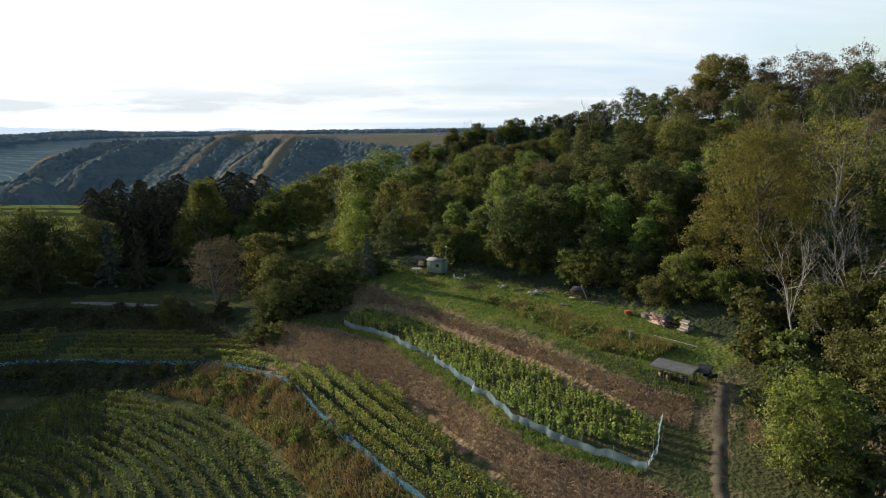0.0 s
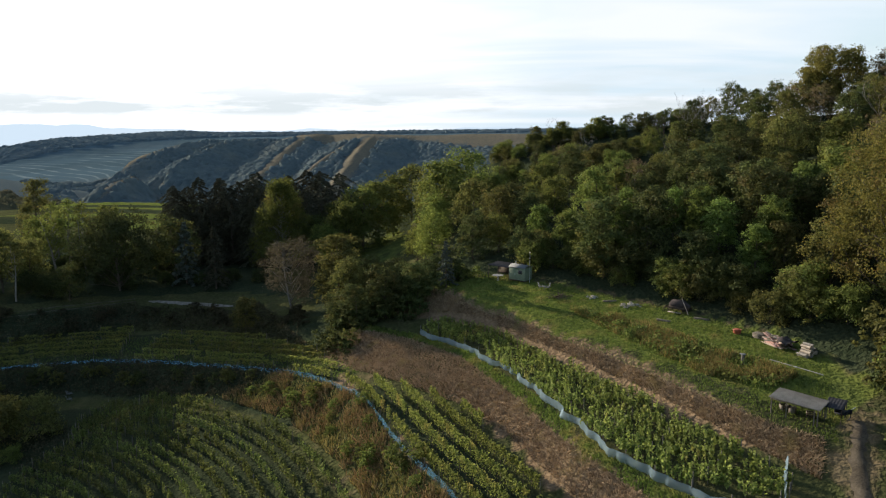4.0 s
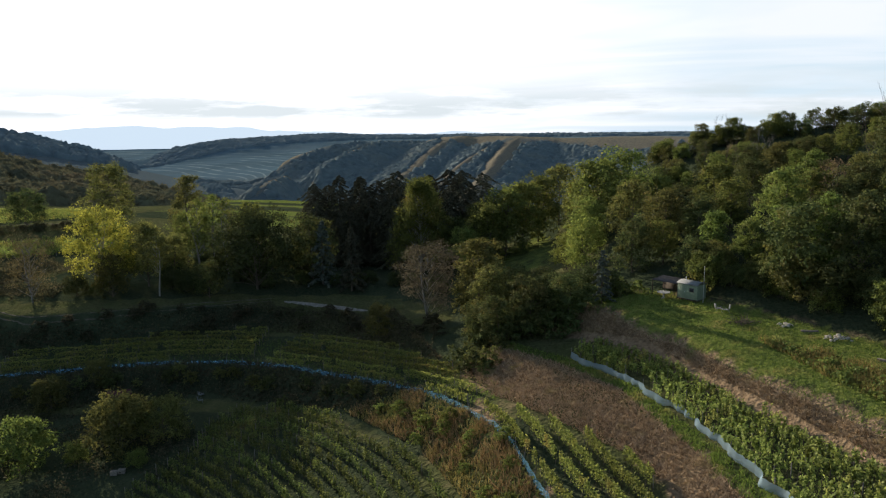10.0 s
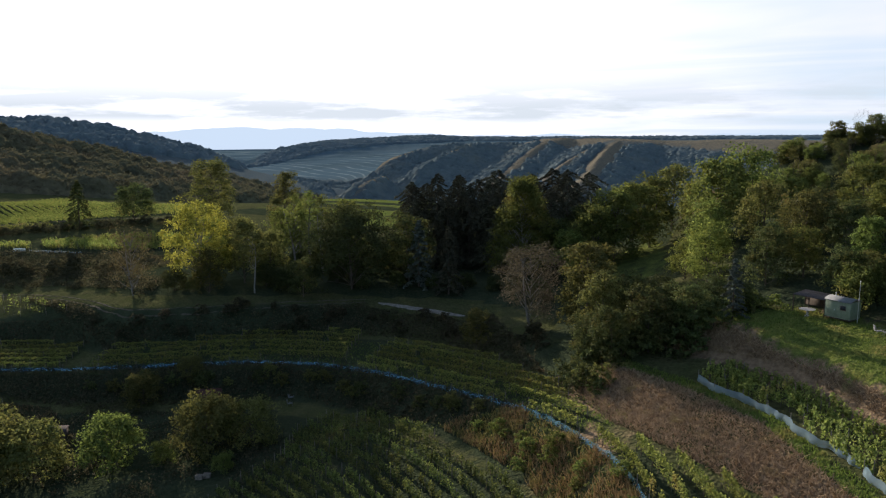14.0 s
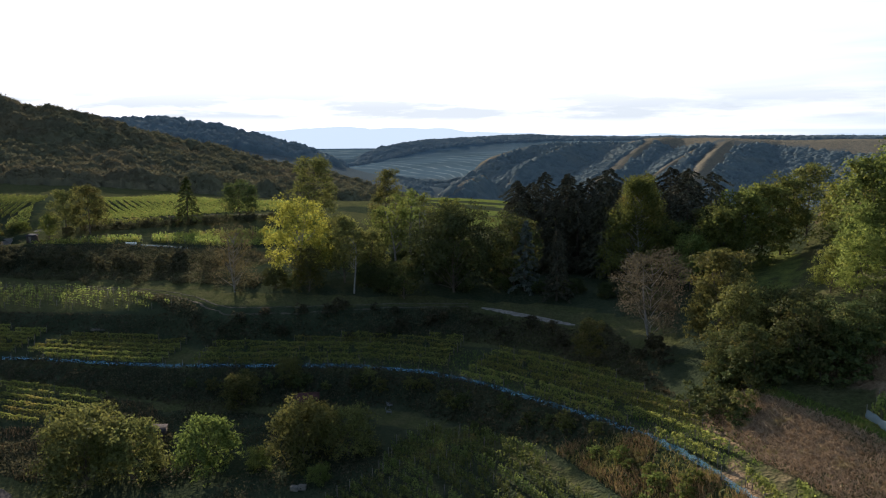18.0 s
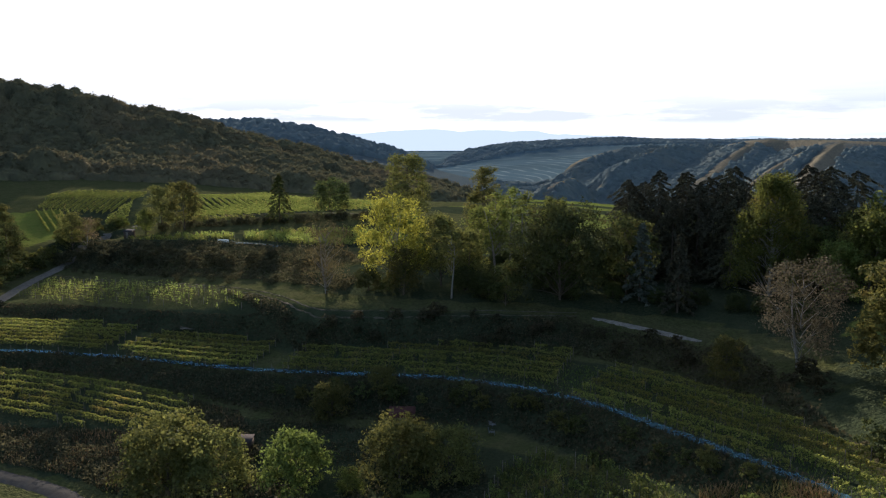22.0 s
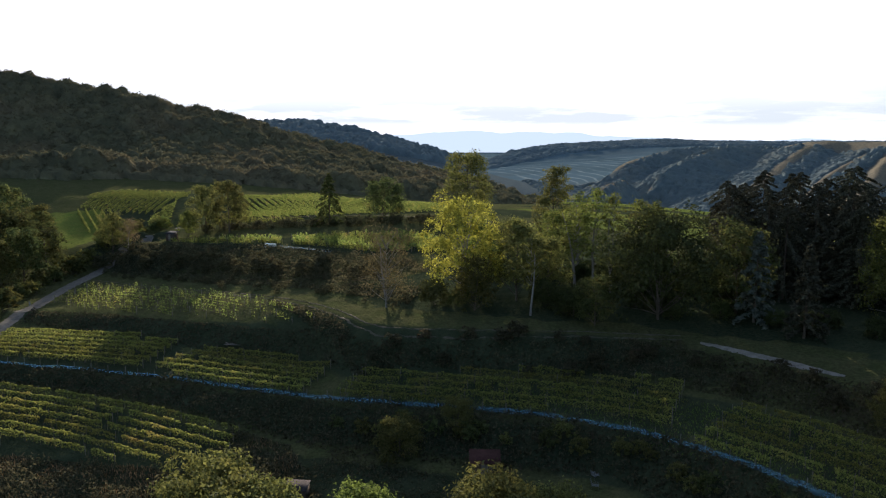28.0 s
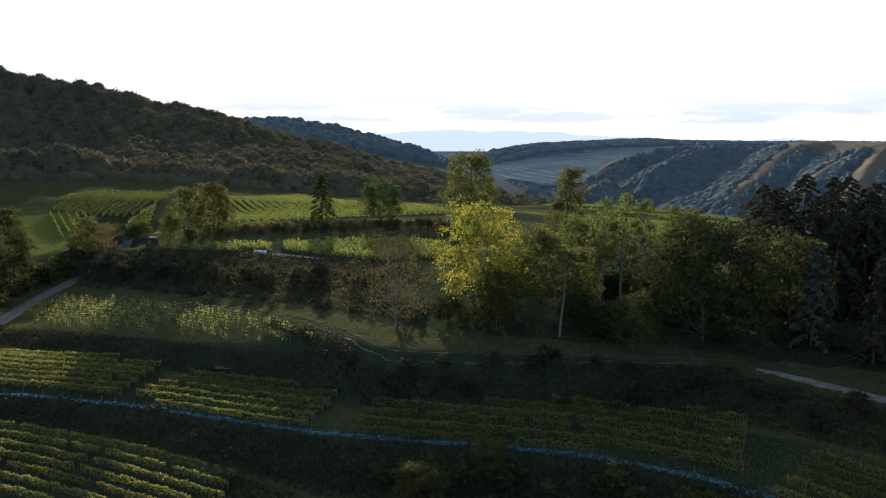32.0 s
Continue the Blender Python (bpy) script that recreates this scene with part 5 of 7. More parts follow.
# ---- nets along the terrace edges ----
def net_fence(line, side, start, end, tall, mat, label, step=0.4, sway=0.12, post_every=8, jogs=()):
    p = offset_line(line, side, step)
    keep = np.arange(len(p))[int(start * len(p)):int(end * len(p))]
    p = p[keep]
    d = np.gradient(p, axis=0); d /= np.linalg.norm(d, axis=1, keepdims=True)
    rng = np.random.default_rng(len(p))
    wob = np.convolve(rng.normal(size=len(p) + 6), np.ones(7) / 7, "valid") * sway * 1.6
    for at, by in jogs:
        wob[int(at * len(p)):] += by
    p = p + wob[:, None] * np.stack([d[:, 1], -d[:, 0]], 1)
    z = height(p[:, 0], p[:, 1])
    o = np.array([p[0, 0], p[0, 1], z[0]])
    ob = thing("bird_net", label, "net", o)
    levels = np.array([0.02, 0.3, 0.62, 1.0]) * tall
    sag = 1 + 0.10 * np.convolve(rng.normal(size=len(p)), np.ones(2) / 2, "same") - 0.12 * np.abs(np.sin(np.arange(len(p)) * math.pi / post_every))
    bulge = np.convolve(rng.normal(size=len(p)), np.ones(2) / 2, "same") * 0.13
    v = []
    for k, h in enumerate(levels):
        out_by = (0.10, 0.16, 0.10, 0.0)[k] + bulge * (0.6, 1.0, 0.7, 0.15)[k]
        q = p - out_by[:, None] * np.stack([d[:, 1], -d[:, 0]], 1)
        v.append(np.c_[q, z + h * (sag if k else 1)])
    n = len(p)
    v = np.vstack(v) - o
    i, j = np.meshgrid(np.arange(3), np.arange(n - 1), indexing="ij")
    f = np.stack([i * n + j, i * n + j + 1, (i + 1) * n + j + 1, (i + 1) * n + j], -1).reshape(-1, 4)
    me = mesh_of("netting", v, f, mat)
    me.polygons.foreach_set("use_smooth", np.ones(len(f), bool))
    part("netting", me, ob)
    for k in range(0, n, post_every):
        w = part("post", NET_POST, ob)
        w.location = Vector((p[k, 0] - o[0], p[k, 1] - o[1], z[k] - o[2]))
    return ob


NET_POST = mesh_of("net_post", *gather([box(-0.03, 0.03, -0.03, 0.03, -0.3, 1.25)]), WOOD_POST)
net_fence(EDGE_LOW, 0.2, 0.0, 0.36, 0.7, NET_BLUE, "pale blue bird net on low posts along the vines")
net_fence(EDGE_LOW, 0.2, 0.36, 0.62, 0.6, NET_BLUE, "blue bird net along the shaded terrace edge")
net_fence(EDGE_LOW, 0.2, 0.62, 0.9, 0.5, NET_BLUE, "blue bird net along the terrace edge")
net_fence(NET_TWO, 0.1, 0.2, 0.87, 0.78, NET_WHITE, "pale grey-blue bird net before dense vines", sway=0.3, jogs=((0.42, 0.5), (0.44, -0.2), (0.62, 0.45), (0.70, -0.5)))
net_fence([(17.2, 57.7, 0), (18.6, 60.5, 0), (20.4, 65.8, 0)], 0.0, 0, 1, 0.9, NET_WHITE, "pale bird net closing the end of the vines", step=0.6)
net_fence(SHELF_D, 0.4, 0.50, 0.545, 1.0, NET_WHITE, "pale bird net along the upper terrace", step=1.2)
net_fence(SHELF_D, 0.4, 0.55, 0.70, 0.6, NET_GREY, "grey bird net along the upper terrace", step=1.2)

# ---- tracks and roads ----
def strip(name, line, wide, mat, label, side=0.0, lift=0.06, ragged=0.15, category="track", taper=0.0):
    p = offset_line(line, side, 0.7)
    d = np.gradient(p, axis=0); d /= np.linalg.norm(d, axis=1, keepdims=True)
    nrm = np.stack([d[:, 1], -d[:, 0]], 1)
    rng = np.random.default_rng(int(wide * 100) + len(p))
    k = np.arange(len(p)) / (len(p) - 1)
    width = wide * (1 - taper * np.abs(2 * k - 1) ** 3)
    v = []
    for s in (-0.5, -0.17, 0.17, 0.5):
        q = p + nrm * (s * width + rng.normal(size=len(p)) * ragged * abs(s))[:, None]
        v.append(np.c_[q, height(q[:, 0], q[:, 1]) + (lift + 0.12 if abs(s) < 0.4 else -0.12)])
    n = len(p)
    i, j = np.meshgrid(np.arange(3), np.arange(n - 1), indexing="ij")
    f = np.stack([i * n + j, (i + 1) * n + j, (i + 1) * n + j + 1, i * n + j + 1], -1).reshape(-1, 4)
    me = mesh_of(name, np.vstack(v), f, mat)
    me.polygons.foreach_set("use_smooth", np.ones(len(f), bool))
    return tagged(new(name, me), label, category, kind="structure")


strip("track", TRACK[3:], 0.3, RUT, "worn wheel rut of a field track", -0.7, -0.05, 0.4)
strip("track", TRACK[3:], 0.3, RUT, "worn wheel rut of a field track", 0.7, -0.05, 0.4)
ROAD_LINE = [(-58, 146.4, 0), (-64, 147.6, 0), (-72, 148.5, 0), (-77, 148.8, 0)]
strip("road", ROAD_LINE, 1.8, GRAVEL, "pale gravel road at the edge of the trees", 0, 0.05, 0.3, "road", 0.85)
strip("track", [(-240, 174, 0), (-216, 182.5, 0), (-203, 194, 0), (-188, 204, 0), (-168, 208, 0)], 1.5, RUT, "pale grassy track along the upper hedge", 0, 0.0, 0.5)
strip("lane", LANE, 4.0, GRAVEL_DULL, "grey lane climbing beside a hedge", 0, 0.08, 0.2, "lane")
strip("low_road", LOW_ROAD, 3.2, ASPHALT, "worn grey road at the foot of the slope", 0, 0.08, 0.2, "road")
strip("path", EARTH_PATH[:5], 1.6, DIRT, "bare earth path beside the trees", 0, 0.0, 0.45, "path")

# ---- grass, brambles and weeds ----
def blades(points, tall, wide, rng, lean=0.35):
    """Upright blades that bend over: corners and faces."""
    k = len(points)
    t = rng.uniform(0, 6.28, k)
    a = np.stack([np.cos(t), np.sin(t), np.zeros(k)], 1)
    h = (tall * rng.uniform(0.6, 1.3, k))[:, None]
    w = (wide * rng.uniform(0.7, 1.3, k))[:, None]
    over = np.c_[rng.normal(size=(k, 2)) * lean, np.ones(k)]
    tip = points + over * h
    v = np.stack([points - a * w, points + a * w, tip + a * w * 0.35, tip - a * w * 0.35], 1).reshape(-1, 3)
    return v, np.arange(4 * k).reshape(k, 4)


def scatter(poly, count, rng, steep_from=None, step=1.0):
    p = np.array(poly, float)
    out_p = []
    lo, hi = p.min(0), p.max(0)
    got = 0
    while got < count:
        q = rng.uniform(lo, hi, (count * 2, 2))
        q = q[inside(poly, q[:, 0], q[:, 1])]
        if steep_from is not None:
            e = 0.8
            sx = (height(q[:, 0] + e, q[:, 1]) - height(q[:, 0] - e, q[:, 1])) / (2 * e)
            sy = (height(q[:, 0], q[:, 1] + e) - height(q[:, 0], q[:, 1] - e)) / (2 * e)
            q = q[np.hypot(sx, sy) > steep_from]
        out_p.append(q); got += len(q)
        if not len(q):
            break
    q = np.vstack(out_p)[:count]
    return np.c_[q, height(q[:, 0], q[:, 1])]


def stuff(name, v, f, mat, label, category):
    return tagged(new(name, mesh_of(name, v, f, mat)), label, category, kind="stuff")


rng = np.random.default_rng(77)


def clumped(q, scale, least):
    """Keeps the points that fall into clumps."""
    lump = np.array([noise.noise((x * scale, y * scale, 5.0)) for x, y, _ in q])
    return q[lump + rng.normal(size=len(q)) * 0.15 > least]


BANK_RIGHT = between(FOOT_MID[:7], EDGE_TWO)
BANK_TOP = between(FOOT_TWO, EDGE_THREE)
BANK_LOW_R = between(EDGE_LOW[:6], FOOT_LOW[:6])
for poly, n in ((BANK_RIGHT, 30000), (BANK_TOP, 16000)):
    q = scatter(poly, n, rng)
    q = q[spread_to(EARTH_PATH, q[:, 0], q[:, 1]) > 2.6]
    stuff("dry_grass", *blades(q, 0.30, 0.045, rng, 1.1), GRASS_DRY, "matted reddish-brown dry grass on the bank", "dry grass")
stuff("dry_grass", *blades(clumped(scatter(BANK_LOW_R, 24000, rng), 0.28, 0.02), 0.75, 0.04, rng, 0.35), GRASS_RUST, "tall rusty dry grass on the bank", "dry grass")
stuff("weeds", *cards(scatter(BANK_LOW_R, 4500, rng) + np.c_[np.zeros((4500, 2)), rng.uniform(0.1, 0.6, 4500)], 0.17, rng), LEAF_GREEN, "green weeds and brambles on the bank", "weeds")
stuff("dry_grass", *blades(clumped(scatter(BANK_LOW_R, 14000, rng), 0.2, 0.08), 0.6, 0.04, rng, 0.4), GRASS_GOLD, "yellow-orange grass in patches on the bank", "dry grass")
stuff("grass", *blades(scatter(between(EDGE_TWO[1:], NET_TWO[1:]), 5000, rng), 0.26, 0.045, rng, 0.5), GRASS_GREEN, "strip of green grass below the net", "grass")
LAWN = between(EDGE_THREE[1:], BACK_THREE[1:])
stuff("grass", *blades(scatter(LAWN, 22000, rng), 0.16, 0.04, rng, 0.5), GRASS_GREEN, "short green grass on the upper terrace", "grass")
BED = [(5.4, 103.6), (12.3, 99.4), (19.7, 88.9), (26.4, 80.4), (22.4, 77), (17.6, 81), (11.4, 91.6)]
BED_PALE = [(5.4, 103.6), (9, 101.6), (19, 86.5), (17.6, 82), (11.4, 91.6)]
stuff("tall_weeds", *blades(clumped(scatter(BED, 14000, rng), 0.3, 0.0), 0.7, 0.03, rng, 0.3), GRASS_GOLD, "tall dry stalks in an overgrown bed", "weeds")
stuff("bed_plants", *cards(scatter(BED, 4200, rng) + np.c_[np.zeros((4200, 2)), rng.uniform(0.05, 0.6, 4200)], 0.13, rng), LEAF_FRESH, "leafy plants in an overgrown bed", "plants")
q = clumped(scatter(BED_PALE, 5200, rng), 0.5, 0.12)
q[:, 2] += rng.uniform(0.1, 0.9, len(q))
stuff("bed_plants", *cards(q, 0.14, rng), VINE_SHADED, "tall pale green plants in an overgrown bed", "plants")
for a, b, n in ((EDGE_LOW[5:], FOOT_LOW[5:], 26000), (FOOT_MID[5:13], TRACK[:12], 16000), (SHELF_A, FOOT_MID[11:], 7000), (BANK_UP[::-1], SHELF_D[::-1], 26000)):
    q = scatter(between(a, b), n, rng, 0.06 if n == 26000 else 0.18)
    q = q[(spread_to(ROAD_LINE, q[:, 0], q[:, 1]) > 2.2) & (spread_to(TRACK, q[:, 0], q[:, 1]) > 1.5) & (spread_to(LANE, q[:, 0], q[:, 1]) > 2.6)]
    lift = np.abs(rng.normal(size=len(q))) * 0.55
    lump = np.array([noise.noise((x * 0.25, y * 0.25, 0)) for x, y, _ in q])
    q[:, 2] += lift * np.clip(0.7 + 1.6 * lump, 0.15, 2.2) * (0.35 if n == 7000 else 1.0)
    stuff("brambles", *cards(q, 0.20, rng, None, 0.7), LEAF_BRAMBLE, "dark tangled brambles on the overgrown bank", "brambles")
ROUGH = [(-200, 56), (-152, 66), (-132, 74), (-116, 80), (-106, 81), (-100, 88), (-96, 96), (-112, 104), (-122, 102), (-116, 93), (-146, 76), (-196, 48)]
q = np.vstack([scatter(ROUGH, 24000, rng), clumped(scatter([(-112, 104), (-96, 96), (-100, 88), (-80, 84), (-62, 92), (-62, 106), (-80, 111), (-100, 108)], 14000, rng), 0.15, 0.05)])
lump = np.array([noise.noise((x * 0.2, y * 0.2, 2.0)) for x, y, _ in q])
q[:, 2] += np.abs(rng.normal(size=len(q))) * 0.5 * np.clip(0.6 + 1.6 * lump, 0.1, 2.0)
stuff("brambles", *cards(q, 0.18, rng, None, 0.7), LEAF_BRAMBLE, "dark brambles on rough ground below the vines", "brambles")
stuff("rough_grass", *blades(clumped(scatter(ROUGH, 9000, rng), 0.2, 0.1), 0.5, 0.045, rng, 0.4), GRASS_RUST, "tall brownish grass on rough ground", "rough grass")
MARGIN = [(-24, 96), (-34, 106), (-57, 121), (-83, 126), (-115, 113), (-117, 118), (-96, 130), (-80, 136), (-60, 134), (-44, 126), (-30, 112), (-20, 98)]
stuff("grass", *blades(scatter(MARGIN, 9000, rng), 0.22, 0.05, rng, 0.5), GRASS_GREEN, "grass between the vine rows", "grass")

# ---- shrubs and small trees, space by space ----
def shrub_belt(line, n, spread, size, label, group, seed, kinds=(0, 2), joined=False):
    """Shrubs along a line, one by one or all in one."""
    r = np.random.default_rng(seed)
    p = smooth_line([q[:2] for q in line], 0.5)
    crowns = []
    for k in range(n):
        q = p[int((k + r.uniform()) / n * (len(p) - 1))] + r.normal(size=2) * spread
        kind, s = kinds[int(r.integers(len(kinds)))], size * r.uniform(0.6, 1.3)
        if joined:
            me = SHRUBS[kind][1]
            v = np.empty(len(me.vertices) * 3, np.float32)
            me.vertices.foreach_get("co", v)
            t = r.uniform(0, 6.28)
            v = v.reshape(-1, 3) @ np.array([[math.cos(t), math.sin(t), 0], [-math.sin(t), math.cos(t), 0], [0, 0, 1]])
            crowns.append((v * s + [q[0], q[1], float(height(*q)) - 0.15], np.arange(len(v)).reshape(-1, 4)))
            continue
        big = size > 1.05
        plant("shrub", (BUSHES if big else SHRUBS)[kind], q[0], q[1], s * (0.62 if big else 1.0), label, "shrub", group, ("stem", "crown"), 0.15)
    if joined:
        stuff("shrubbery", *gather(crowns), LEAF_BRAMBLE, label, "shrubs")


mid_bank = [((a[0] + b[0]) / 2, (a[1] + b[1]) / 2) for a, b in zip(EDGE_LOW[5:11], [(-45.5, 107.5), (-62, 115.5), (-75, 119.5), (-84, 116), (-94, 111), (-106, 106)])]
shrub_belt(mid_bank, 26, 1.2, 0.55, "dark shrub on the overgrown bank", "bank shrubs", 1)
shrub_belt(BANK_UP, 34, 2.6, 0.42, "shrubs on the bank above the field track", "bank shrubs", 2, (0, 1, 2), True)
shrub_belt([((a[0] + b[0]) / 2, (a[1] + b[1]) / 2) for a, b in zip(BANK_UP, SHELF_D)], 60, 2.4, 0.85, "dark shrubs on the high bank", "bank shrubs", 15, (0, 2), True)
shrub_belt([(-226, 161), (-216, 170), (-206, 178), (-194, 187), (-177, 197), (-160, 200)], 70, 1.3, 0.62, "dark hedge below the upper field track", "bank shrubs", 21, (0, 2), True)
shrub_belt([(-118, 121), (-100, 133), (-84, 142), (-66, 143), (-50, 138), (-38, 128)], 34, 1.6, 0.6, "low dark shrubs below the track", "bank shrubs", 3, (0, 2), True)
shrub_belt([(-25, 105), (-28, 110), (-32, 114)], 6, 1.0, 0.75, "dark bush between the vines and the dry bank", "bushes at the terraces' end", 16, (0, 2))
shrub_belt([(-13, 123), (-16, 117.5), (-20, 114), (-25, 112.5), (-28, 114)], 26, 1.7, 0.95, "dark leafy bush at the end of the terraces", "bushes at the terraces' end", 5, (0,))
shrub_belt([(-1, 124), (8, 116.5), (19.5, 106), (29, 95.5), (34, 87)], 32, 1.0, 1.2, "leafy bush at the edge of the wood", "bushes at the wood's edge", 6, (0, 1, 2))
shrub_belt([(-186, 84), (-197, 95), (-212, 106), (-225, 117), (-236, 130), (-249, 147), (-264, 170)], 56, 1.4, 0.95, "hedge bush beside the lane", "lane hedge", 7, (1, 2, 0))
shrub_belt([(-130, 168), (-112, 172), (-96, 172), (-78, 170)], 24, 3.5, 1.5, "dark bush within the grove", "grove bushes", 8, (4,))
shrub_belt([(-122, 140), (-110, 145), (-98, 149), (-88, 156), (-70, 160), (-56, 164), (-46, 156)], 16, 2.2, 1.2, "dark bush within the grove", "grove bushes", 9, (4,))
shrub_belt([(-8, 68), (-15, 78), (-21, 87), (-29, 98), (-38, 105)], 20, 1.2, 0.5, "light green shrub on the dry bank", "bank shrubs", 10, (1,))
shrub_belt([(28.5, 50), (31, 58), (33, 66), (35, 74), (38, 84)], 26, 1.5, 1.0, "leafy bush beside the earth path", "bushes beside the path", 11, (0, 1, 2))
shrub_belt([(38, 54), (41, 64), (44, 74), (46, 84), (44, 92)], 24, 2.6, 1.5, "tall bush on the slope beside the path", "bushes beside the path", 12, (0, 2))
shrub_belt([(-18, 121), (-21, 126), (-24, 131), (-27, 136)], 16, 2.4, 1.1, "dark bush on the rise behind the hut", "bushes at the terraces' end", 13, (4, 0))
shrub_belt([(-9, 213), (4, 209), (16, 207), (30, 204), (44, 200)], 34, 2.4, 1.15, "low bush on the crest of the slope", "bushes on the crest", 31, (0, 1, 2))
shrub_belt([(-14, 196), (0, 192), (14, 188), (28, 184)], 26, 4.0, 1.15, "low bush high on the wooded slope", "bushes on the crest", 32, (0, 1, 2))
shrub_belt([(-12, 121), (-9, 121.5)], 4, 0.6, 0.6, "small yellowish shrub beside the hut", "bushes at the terraces' end", 14, (1,))
for x, y, s, k, label in ((-98, 84, 2.2, 2, "large round olive bush beside the garden"), (-103, 87, 2.0, 2, "large round olive bush beside the garden"), (-94, 87.5, 1.8, 2, "round olive bush beside the garden"), (-86, 93, 1.75, 3, "bright green round bush in the garden"),
                          (-76, 100, 1.9, 2, "grey-green bush in the garden"), (-72, 104, 1.5, 2, "grey-green bush in the garden"), (-79, 104, 1.4, 2, "grey-green bush in the garden"), (-98, 110, 1.2, 2, "grey bush behind the garden hut"), (-80, 96, 0.7, 1, "small yellow-green bush in the garden"),
                          (-70, 96, 0.6, 1, "small yellow-green bush beside the vines"), (-95, 117.5, 0.85, 2, "small bush on the bank below the net")):
    plant("garden_bush", BUSHES[k], x, y, s * 0.8, label, "bush", "", ("stem", "crown"), 0.1)
for x, y, s, m, label in ((-244, 115, 1.5, GREENS[0], "dark broad tree beside the lane"), (-236, 106, 1.5, OLIVES[0], "dark broad tree beside the lane"), (-275, 125, 1.25, GREENS[2], "dark round tree above the lane"), (-250, 118, 1.3, GREENS[3], "dark broad tree beside the lane"), (-254, 127, 1.05, GREENS[1], "dark tree beside the meadow"), (-267, 131, 1.1, OLIVES[2], "dark tree beside the meadow"), (-282, 127, 1.2, GREENS[0], "dark tree beside the meadow"), (-226, 98, 1.6, GREENS[1], "dark broad tree beside the lane"), (-214, 95, 1.1, GREENS[2], "dark tree beside the lane"), (-222, 105, 1.2, OLIVES[1], "dark tree beside the lane"), (-229, 113, 1.25, GREENS[3], "dark tree beside the lane"), (-236, 121, 1.15, GREENS[0], "dark tree beside the lane"), (-206, 86, 1.1, OLIVES[0], "dark tree beside the lane"), (-216, 84, 1.3, GREENS[1], "dark broad tree beside the lane"), (-196, 78, 1.0, GREENS[2], "dark tree beside the lane"), (-256, 116, 2.0, GREENS[2], "dark broad tree beside the lane"),
                          (-238, 139, 1.05, OLIVES[0], "dark spreading tree at the lane's bend"), (-235, 142, 0.8, BROWNS[0], "small reddish tree at the lane's bend"), (-226, 155, 0.7, FRESH[0], "small light green tree between the fields"), (-225, 160, 1.25, OLIVES[1], "weeping tree between the fields"), (-218, 163, 1.35, OLIVES[2], "weeping tree between the fields"),
                          (-126, 158, 1.1, FRESH[1], "light green tree of the grove"), (-92, 165, 1.0, GREENS[2], "dark tree of the grove"), (-116, 172, 1.2, FRESH[0], "light green tree of the grove"),
                          
                          (-24, 122, 0.75, GREENS[2], "dark tree beside the spruce"), (-21, 114, 0.74, GREENS[0], "dark leafy tree at the end of the terraces"), (-16.5, 115.5, 0.64, GREENS[3], "dark leafy tree at the end of the terraces"), (-25, 111.5, 0.62, GREENS[1], "dark leafy tree at the end of the terraces"), (-28.5, 115.5, 0.62, GREENS[3], "dark leafy tree at the end of the terraces"), (-20, 119, 0.6, GREENS[2], "dark leafy tree at the end of the terraces"), (-28, 121.5, 0.95, OLIVES[0], "full olive-green tree beside the round tree"), (-50, 132, 0.6, OLIVES[2], "small tree below the road"),
                          (-92, 145.5, 0.72, GREENS[0], "small dark tree with a pale trunk beside the track"), (-110.5, 139.5, 0.85, OLIVES[0], "olive-green tree below the yellow crown"), (-105, 152, 1.0, OLIVES[1], "olive-green tree of the grove"), (-77, 161.5, 1.3, GREENS[2], "dark tree between the grove and the pines"),
                          (-44.5, 167, 0.95, FRESH[1], "light green tree beside the meadow strip"), (-41, 172, 1.25, FRESH[0], "light green tree beside the meadow strip"), (-38, 177, 1.4, FRESH[1], "light green tree beside the meadow strip"), (-35.5, 183, 1.4, FRESH[1], "light green tree beside the meadow strip"), (-33, 190, 1.45, FRESH[0], "light green tree beside the meadow strip"), (-29.5, 198, 1.35, OLIVES[2], "olive tree at the top of the meadow strip"), (-44, 180, 1.2, GREENS[0], "dark tree beside the meadow strip"), (-49, 176, 1.0, GREENS[3], "dark tree beside the pines"),
                          (-17.5, 163, 1.5, FRESH[1], "large yellow-green tree on the slope"), (-13, 170, 1.45, FRESH[0], "large yellow-green tree on the slope"), (-21, 172, 1.2, LIMES, "yellow-green tree on the slope"), (-18, 154, 0.95, FRESH[0], "light green tree on the slope"), (-21, 148, 0.62, LIMES, "small round yellow-green tree beside the strip"), (-17, 140, 0.85, LIMES, "yellow-green tree above the hut"), (-10, 147, 1.0, OLIVES[2], "grey-green tree above the hut"), (-5, 138, 0.9, OLIVES[0], "grey-green tree above the hut"), (-9, 131, 0.75, GREENS[1], "dark tree above the hut")):
    plant("tree", m, x, y, s, label, "tree", "", ("trunk", "crown"), 0.4)

